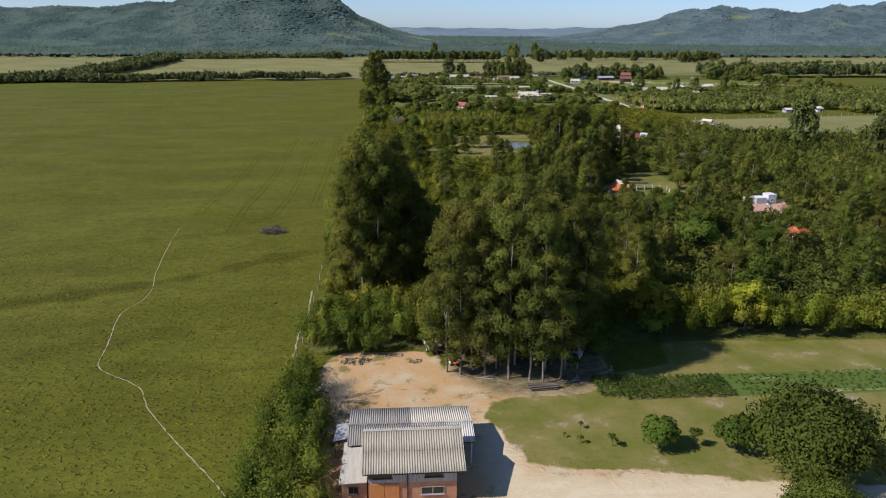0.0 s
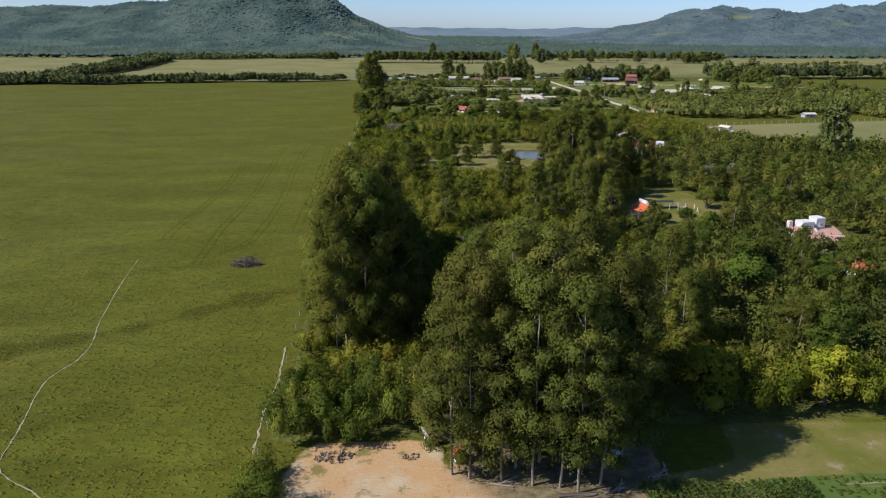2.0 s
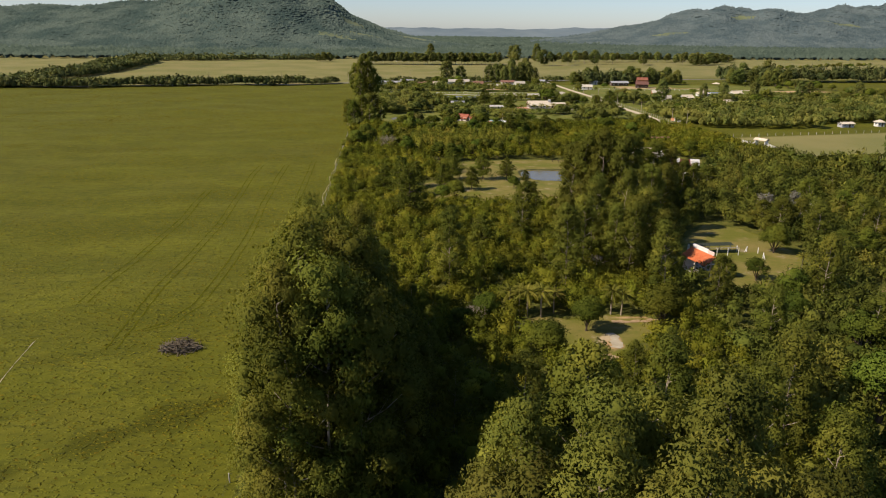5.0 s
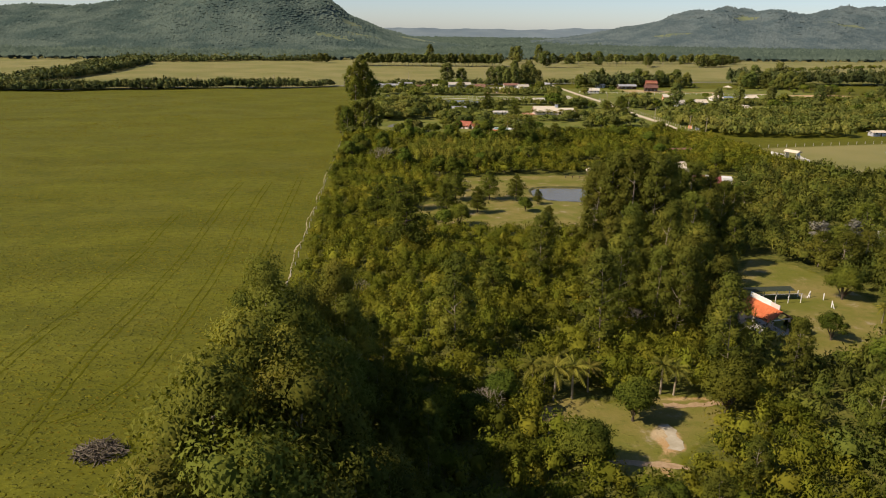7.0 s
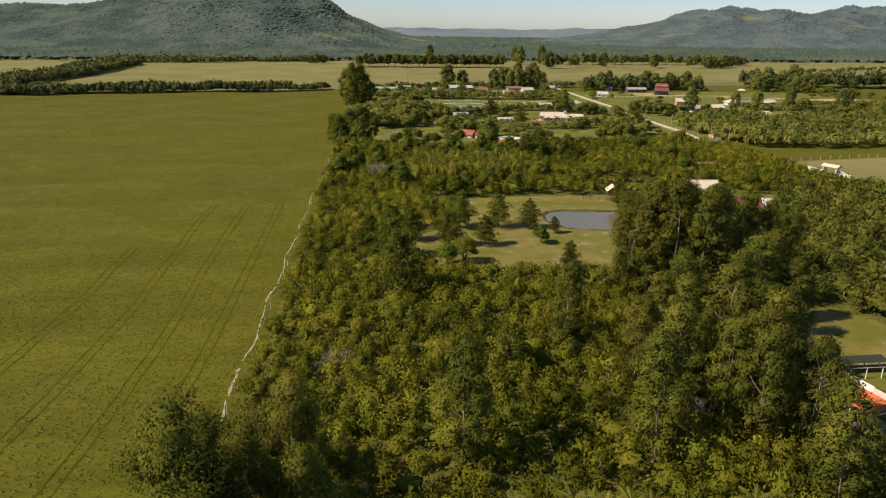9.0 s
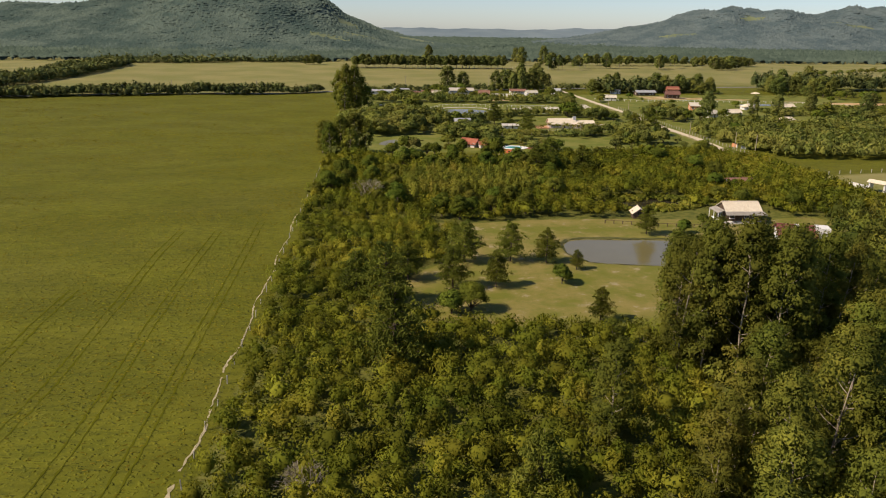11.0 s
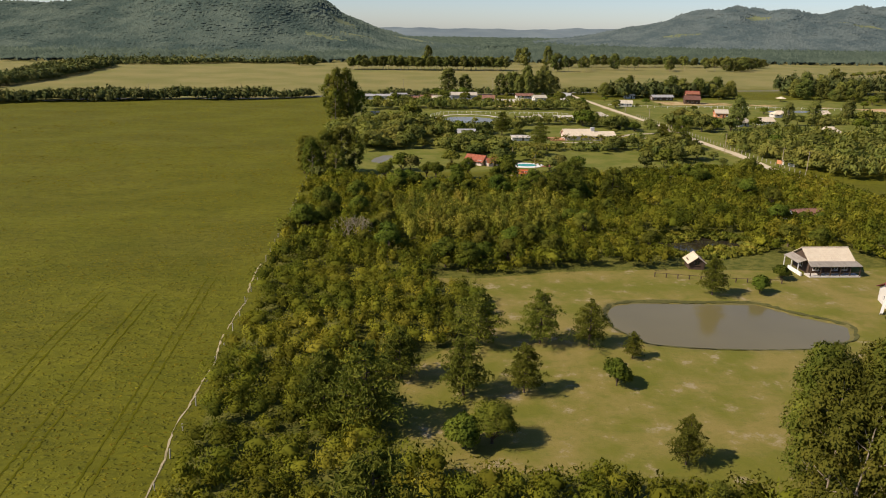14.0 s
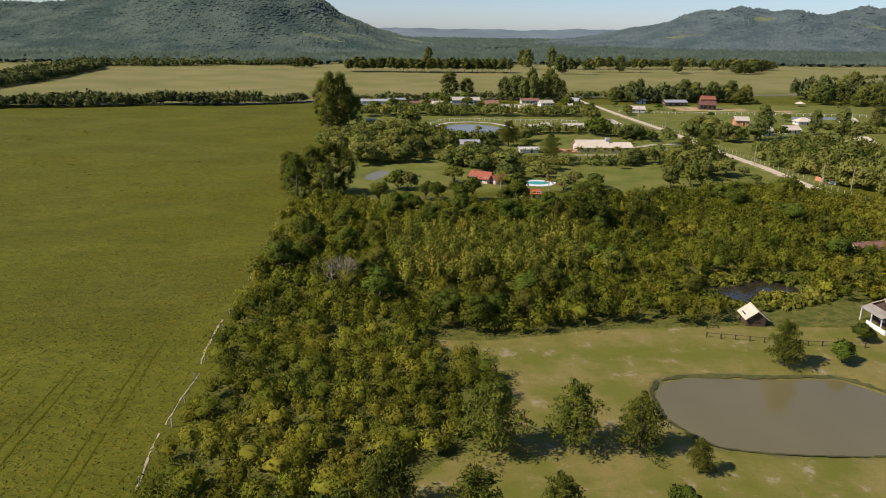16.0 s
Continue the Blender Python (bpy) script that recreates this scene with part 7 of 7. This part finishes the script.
heap("soil_pile", "small heap of dark soil on bare earth", 3.6, 103.5, 1.2, 0.7, 0.25, 40, 0.22, (EARTH, DEADWOOD), 7, "soil")


def brush_pile():
    g = np.random.default_rng(9)
    tb = Tubes()
    for k in range(190):
        a, r = g.random() * 6.283, g.random() ** 0.5
        p = np.array([2.6 * r * math.cos(a), 1.7 * r * math.sin(a), 0.1 + 1.9 * (1 - r) * g.random()])
        d = unit(np.array([g.normal(), g.normal(), 0.35 * g.normal()]))
        ends = np.array([p - d * 0.9, p + 0.1 * g.normal(size=3), p + d * 0.9])
        ends[:, 2] = np.maximum(ends[:, 2], 0.02)
        tb.add(ends, [0.05, 0.06, 0.025], 4)
    ob = tagged(new("brush_pile", tb.mesh("brush_pile", DEADWOOD)), "heap of dead dark branches in the pasture", "branches", kind="stuff")
    ob.matrix_basis = pose(-30.5, 180, float(land(-30.5, 180))) @ Matrix.Scale(1.25, 4)


brush_pile()


def log_pile():
    ob = root("log_pile", pose(22.5, 93.6, 0, 0, 0, 4), "stack of cut logs lying under the grove", "logs")
    for k in range(11):
        tb = Tubes()
        r = 0.11 + 0.03 * (k % 3)
        tb.add([(-2.0 - 0.2 * (k % 3), 0, 0), (0, 0, 0.0), (2.0 + 0.15 * (k % 4), 0, 0)], [r, r * 0.95, r * 0.85], 8)
        p = part("log", tb.mesh("log", DEADWOOD if k % 3 else BARK_DARK), None, ob)
        row = 0 if k < 7 else (1 if k < 10 else 2)
        p.matrix_basis = pose(0.1 * (k % 3), -0.7 + 0.34 * ((k, k - 7, k - 10)[row]) + 0.17 * row, 0.13 + 0.22 * row, 0, 0, 4 * math.sin(k * 2))
    for k, (x, y, turn, n) in enumerate([(27, 95.2, 20, 3), (14, 97, -15, 3), (33, 97.6, 10, 4)]):
        for q in range(n):
            tb = Tubes()
            tb.add([(-1.4, 0, 0), (0, 0.05, 0), (1.4, 0, 0)], [0.12, 0.11, 0.1], 7)
            ob = tagged(new("fallen_branch", tb.mesh("fallen_branch", BARK_GREY)), "pale cut branch lying on leaf litter", "branch", "cut branches")
            ob.matrix_basis = pose(x + 0.5 * q, y + 0.45 * q, 0.11, 0, 0, turn + 23 * q)


log_pile()


def wheel(parent, m, r=0.32, w=0.2):
    tb = Tubes()
    tb.add([(0, -w / 2, 0), (0, -w / 2 + 0.03, 0), (0, w / 2 - 0.03, 0), (0, w / 2, 0)], [r * 0.8, r, r, r * 0.8], 14)
    t = part("tyre", tb.mesh("tyre", METAL_DARK), None, parent)
    t.matrix_basis = m
    tb = Tubes()
    tb.add([(0, -w / 2 + 0.01, 0), (0, w / 2 - 0.01, 0)], [r * 0.6, r * 0.6], 12)
    v, f = tb.v[0], tb.f[0]
    rim = part("rim", mesh_of("rim", v, f, 4, PAINT_WHITE, True), None, t)
    part("hub", boxed(-r * 0.5, -w / 2 + 0.015, -r * 0.5, r * 0.5, w / 2 - 0.015, r * 0.5, 0.05), PAINT_WHITE, t)


def car():
    ob = root("parked_car", pose(29.8, 103.0, 0, 0, 0, -25) @ Matrix.Scale(0.92, 4), "white hatchback parked in shade under the grove", "car")
    prof = [(-1.95, 0.35), (1.9, 0.35), (1.98, 0.75), (1.2, 0.92), (0.55, 1.42), (-1.3, 1.46), (-1.9, 0.95), (-2.0, 0.7)]
    bm = bmesh.new()
    a = [bm.verts.new((-0.82 + (0.1 if z > 1.2 else 0), -x, z)) for x, z in prof]
    b = [bm.verts.new((0.82 - (0.1 if z > 1.2 else 0), -x, z)) for x, z in prof]
    bm.faces.new(a)
    bm.faces.new(b[::-1])
    for i in range(len(prof)):
        bm.faces.new([a[i], b[i], b[(i + 1) % len(prof)], a[(i + 1) % len(prof)]])
    bmesh.ops.recalc_face_normals(bm, faces=bm.faces[:])
    bmesh.ops.bevel(bm, geom=bm.edges[:], offset=0.06, segments=2, affect="EDGES")
    body = part("body", bm, PAINT_WHITE, ob, "white painted body")
    part("windscreen", slab([(-0.68, -1.12, 0.99), (0.68, -1.12, 0.99), (0.62, -0.62, 1.39), (-0.62, -0.62, 1.39)], -0.03), GLASS, body)
    part("rear_window", slab([(-0.66, 1.84, 1.05), (0.66, 1.84, 1.05), (0.62, 1.4, 1.42), (-0.62, 1.4, 1.42)], -0.03), GLASS, body)
    for s in (-1, 1):
        part("side_window", boxed(s * 0.775 - 0.03, -0.5, 0.98, s * 0.775 + 0.03, 1.25, 1.34, 0.01), GLASS, body)
        part("headlight", boxed(s * 0.62 - 0.16, -2.0, 0.66, s * 0.62 + 0.16, -1.9, 0.82, 0.02), GLASS, body)
        for y in (-1.25, 1.3):
            wheel(ob, pose(s * 0.76, y, 0.32, 0, 0, 90))


car()


def trailer():
    ob = root("farm_trailer", pose(6.6, 107.2, 0, 0, 0, 15), "old dark wooden farm trailer at the yard's edge", "trailer")
    part("bed", boxed(-1.0, -1.6, 0.7, 1.0, 1.6, 0.82, 0.02), WOOD_DARK, ob)
    for s in (-1, 1):
        for z in (0.95, 1.2, 1.45):
            part("side_board", boxed(s * 1.0 - 0.03, -1.6, z - 0.1, s * 1.0 + 0.03, 1.6, z + 0.1, 0.01), WOOD_PALE, ob)
        wheel(ob, pose(s * 0.95, 0.2, 0.36, 0, 0, 90), 0.36, 0.2)
    part("front_board", boxed(-1.0, -1.63, 0.85, 1.0, -1.57, 1.55, 0.01), WOOD_DARK, ob)
    part("drawbar", boxed(-0.05, -3.2, 0.6, 0.05, -1.5, 0.7, 0.01), METAL_DARK, ob)
    ob = root("red_machine", pose(9.6, 102.2, 0, 0, 0, 30), "rusty red farm implement between the trunks", "machine")
    part("frame", boxed(-0.4, -1.2, 0.5, 0.4, 1.2, 0.8, 0.05), PAINT_RED, ob)
    part("hopper", boxed(-0.6, -0.7, 0.8, 0.6, 0.7, 1.7, 0.12), PAINT_RED, ob)
    for s in (-1, 1):
        wheel(ob, pose(s * 0.6, 0, 0.45, 0, 0, 90), 0.45, 0.18)


trailer()


# ---- kitchen garden ----
def crop_rows():
    g = np.random.default_rng(17)
    P, N = [], []
    for k in range(22):
        x = 30.4 + k * 0.92
        end = 96.2 if k < 9 else 95.4
        for y in np.arange(89.6 if k > 3 else 90.6 - 0.1 * k, end, 0.42):
            h = 0.5 + 0.25 * g.random() + (0.2 if k > 12 else 0)
            p, n, _d = tuft((x + 0.06 * g.normal(), y, h * 0.8), 0.34 + 0.1 * g.random(), 15, g, 1.0, 0.6)
            P.append(p)
            N.append(n)
    P, N = np.concatenate(P), np.concatenate(N)
    v, f = leaves(P, N, 0.2, 0.1, g)
    me = set_tone(mesh_of("crop_rows", v, f, 4, LEAF_CROP), np.repeat(np.arange(len(P) // 15), 60), g)
    tagged(new("crop_rows", me), "dense green rows of leafy crop plants", "crop", kind="stuff")


crop_rows()
thicket("vegetable_beds", "low straggling vegetables in garden beds", [(52, 90.2), (99, 90.2), (99, 97.2), (52, 96.4)], 0.9, 0.08, 0.22, LEAF_YARD, seed=61, subs=2, per=8, leaf=0.08, wide=0.6, up_bias=0.8)


# ---- poles, gates and fences of the village ----
def power_pole(x, y, h, arm=True):
    ob = root("power_pole", pose(x, y, float(land(x, y))), "pale concrete power pole beside the road", "pole", "power poles")
    tb = Tubes()
    tb.add([(0, 0, -0.2), (0, 0, h * 0.5), (0, 0, h)], [0.19, 0.16, 0.12], 8)
    part("pole", tb.mesh("pole", BARK_GREY), None, ob)
    if arm:
        part("cross_arm", boxed(-1.0, -0.06, h - 0.6, 1.0, 0.06, h - 0.48), WOOD_DARK, ob)


for x, y, h in [(28, 777, 12), (69, 798, 12), (103, 801, 12), (-30, 750, 11), (-90, 738, 11), (-150, 722, 11), (169.2, 472, 8), (174.3, 463, 8), (164.5, 511, 8), (165, 560, 8), (166, 610, 8), (167, 655, 8)]:
    power_pole(x, y, h)


def post_row(name, label, points, h, gap, material, rail=True, category="fence", post=0.09):
    ob = root(name, Matrix(), label, category)
    me = bpy.data.meshes.new("post")
    bm = boxed(-post, -post, -0.2, post, post, h, 0.01)
    bm.to_mesh(me)
    bm.free()
    me.materials.append(material)
    q = np.asarray(points, float)
    seg = np.r_[0, np.cumsum(np.hypot(*np.diff(q, axis=0).T))]
    s = np.arange(0, seg[-1] + 0.01, gap)
    c = np.stack([np.interp(s, seg, q[:, 0]), np.interp(s, seg, q[:, 1])], 1)
    for x, y in c:
        part("post", me, None, ob).matrix_basis = pose(x, y, float(land(x, y)))
    if rail:
        tb = Tubes()
        tb.add([(x, y, float(land(x, y)) + h * 0.9) for x, y in c], [0.05] * len(c), 4)
        part("rail", tb.mesh("rail", material), None, ob)
    return ob


post_row("pond_fence", "white post-and-rail fence round the fish pond", [(39, 612), (40, 632), (47, 647), (62, 651), (80, 648), (118, 646), (126, 642)], 1.5, 3.0, PAINT_WHITE)
post_row("pond_fence", "white post-and-rail fence round the fish pond", [(38, 612), (44, 600), (50, 594)], 1.5, 3.0, PAINT_WHITE)
post_row("road_fence", "wire fence on pale posts beside the dirt road", [(168.5, 345), (168.5, 380)], 1.5, 3.0, WOOD_PALE, False)
post_row("road_fence", "wire fence on pale posts beside the dirt road", [(169, 395), (168.5, 470), (169.5, 640)], 1.5, 3.5, WOOD_PALE, False)
post_row("barn_fence", "white posts along the barn yard", [(170, 700), (205, 690), (260, 690), (330, 680)], 1.3, 4.5, PAINT_WHITE)
post_row("veranda_fence", "low dark fence between pond and reeds", [(70, 347), (84, 343), (98, 341)], 1.0, 2.4, WOOD_DARK)
post_row("field_fence", "line of fence posts across the dry field", [(168, 412), (300, 436), (420, 442)], 1.4, 5.0, WOOD_PALE, False)


def gatehouse():
    ob = root("gatehouse", pose(176, 384, 0, 0, 0, -62), "white entrance gate with curved walls and tiled canopy", "gate")
    for k in range(7):
        part("wall", boxed(-9.5 + k * 1.05, -0.15 + 0.1 * abs(k - 3), -0.1, -8.5 + k * 1.05, 0.15 + 0.1 * abs(k - 3), 1.9 - 0.05 * k), WALL_WHITE, ob)
    for k in range(5):
        part("wall", boxed(3.2 + k * 1.05, -0.15, -0.1, 4.2 + k * 1.05, 0.15, 2.1 - 0.25 * k), WALL_WHITE, ob)
    for x in (-2.0, 2.9):
        part("pillar", boxed(x - 0.25, -1.2, -0.1, x + 0.25, 1.2, 3.2, 0.03), WALL_WHITE, ob)
    part("roof", slab([(-2.8, -1.8, 3.2), (3.7, -1.8, 3.2), (3.7, 0, 4.1), (-2.8, 0, 4.1)], 0.12), TILE_TAN, ob)
    part("roof", slab([(-2.8, 1.8, 3.2), (3.7, 1.8, 3.2), (3.7, 0, 4.1), (-2.8, 0, 4.1)], 0.12), TILE_TAN, ob)
    ob = root("field_gate", pose(173, 350, 0, 0, 0, -60), "faded red field gate beside the road", "gate")
    for k in range(5):
        part("bar", boxed(-2.4, -0.04, 0.3 + 0.3 * k, 2.4, 0.04, 0.38 + 0.3 * k), WALL_ORANGE, ob)
    for x in (-2.6, 2.6):
        part("post", boxed(x - 0.2, -0.2, -0.1, x + 0.2, 0.2, 2.4, 0.03), WALL_ORANGE, ob)
    ob = root("road_gate", pose(173.5, 476, 0, 0, 0, -70), "orange walled gateway beside the dirt road", "gate")
    part("wall", boxed(-4.5, -0.15, -0.1, -1.6, 0.15, 1.6), WALL_ORANGE, ob)
    part("wall", boxed(1.6, -0.15, -0.1, 4.0, 0.15, 1.2), CONCRETE, ob)
    for x in (-1.4, 1.4):
        part("pillar", boxed(x - 0.25, -0.25, -0.1, x + 0.25, 0.25, 2.3, 0.03), WALL_WHITE, ob)
    ob = root("football_goal", pose(200, 345, 0, 0, 0, 10), "white football goal on the dry field", "goal")
    for x in (-3.0, 3.0):
        part("post", boxed(x - 0.07, -0.07, -0.1, x + 0.07, 0.07, 2.3), PAINT_WHITE, ob)
    part("crossbar", boxed(-3.07, -0.07, 2.3, 3.07, 0.07, 2.44), PAINT_WHITE, ob)
    ob = root("palapa", pose(321, 743, 0), "small tan thatched sunshade by the pond", "sunshade")
    part("pole", boxed(-0.1, -0.1, -0.1, 0.1, 0.1, 2.6), WOOD_DARK, ob)
    tb = Tubes()
    tb.add([(0, 0, 2.3), (0, 0, 3.0), (0, 0, 3.8)], [4.0, 2.2, 0.1], 12)
    part("thatch", tb.mesh("thatch", TILE_TAN), None, ob)


gatehouse()
strip("pond_bank", "pale bank along the fish pond's edge", [(42, 622), (45, 633), (52, 642), (64, 645), (76, 640), (82, 628), (84, 618)], 2.2, CONCRETE, 0.15, 0.05, "path")
for k, line in enumerate([[(96, 534), (120, 534), (150, 553), (158, 566)], [(148, 598), (157, 600)]]):
    strip("garden_path", "pale gravel path across the villa lawn", line, 2.0, SAND, 0.2, 0.05, "path", 90 + k)
_c = np.mean(POND, axis=0)
_ring = [tuple(_c + (np.array(p) - _c) * 1.035) for p in POND + POND[:1]]
strip("pond_bank", "dark grassy bank round the muddy pond", _ring, 0.6, BANK, 0.5, 0.06, "bank", 98)
strip("village_road", "grey asphalt road crossing behind the village", [(-600, 640), (-343, 690), (-204, 716), (-33, 752), (60, 775), (192, 812), (420, 850)], 7.0, ASPHALT, 0.04, 0.06, "road")
strip("villa_drive", "pale gravel drive from road to villa", [(158, 566), (140, 562), (128, 552)], 3.0, SAND, 0.08, 0.06, "road")
strip("dirt_road", "pale sandy road running into the village", [(163.5, 436), (164, 475), (165.9, 506), (164.7, 538), (167, 611), (165.1, 680), (164.1, 770), (165, 800)], 4.2, ROAD_SAND, 0.08, 0.06, "road", 91)
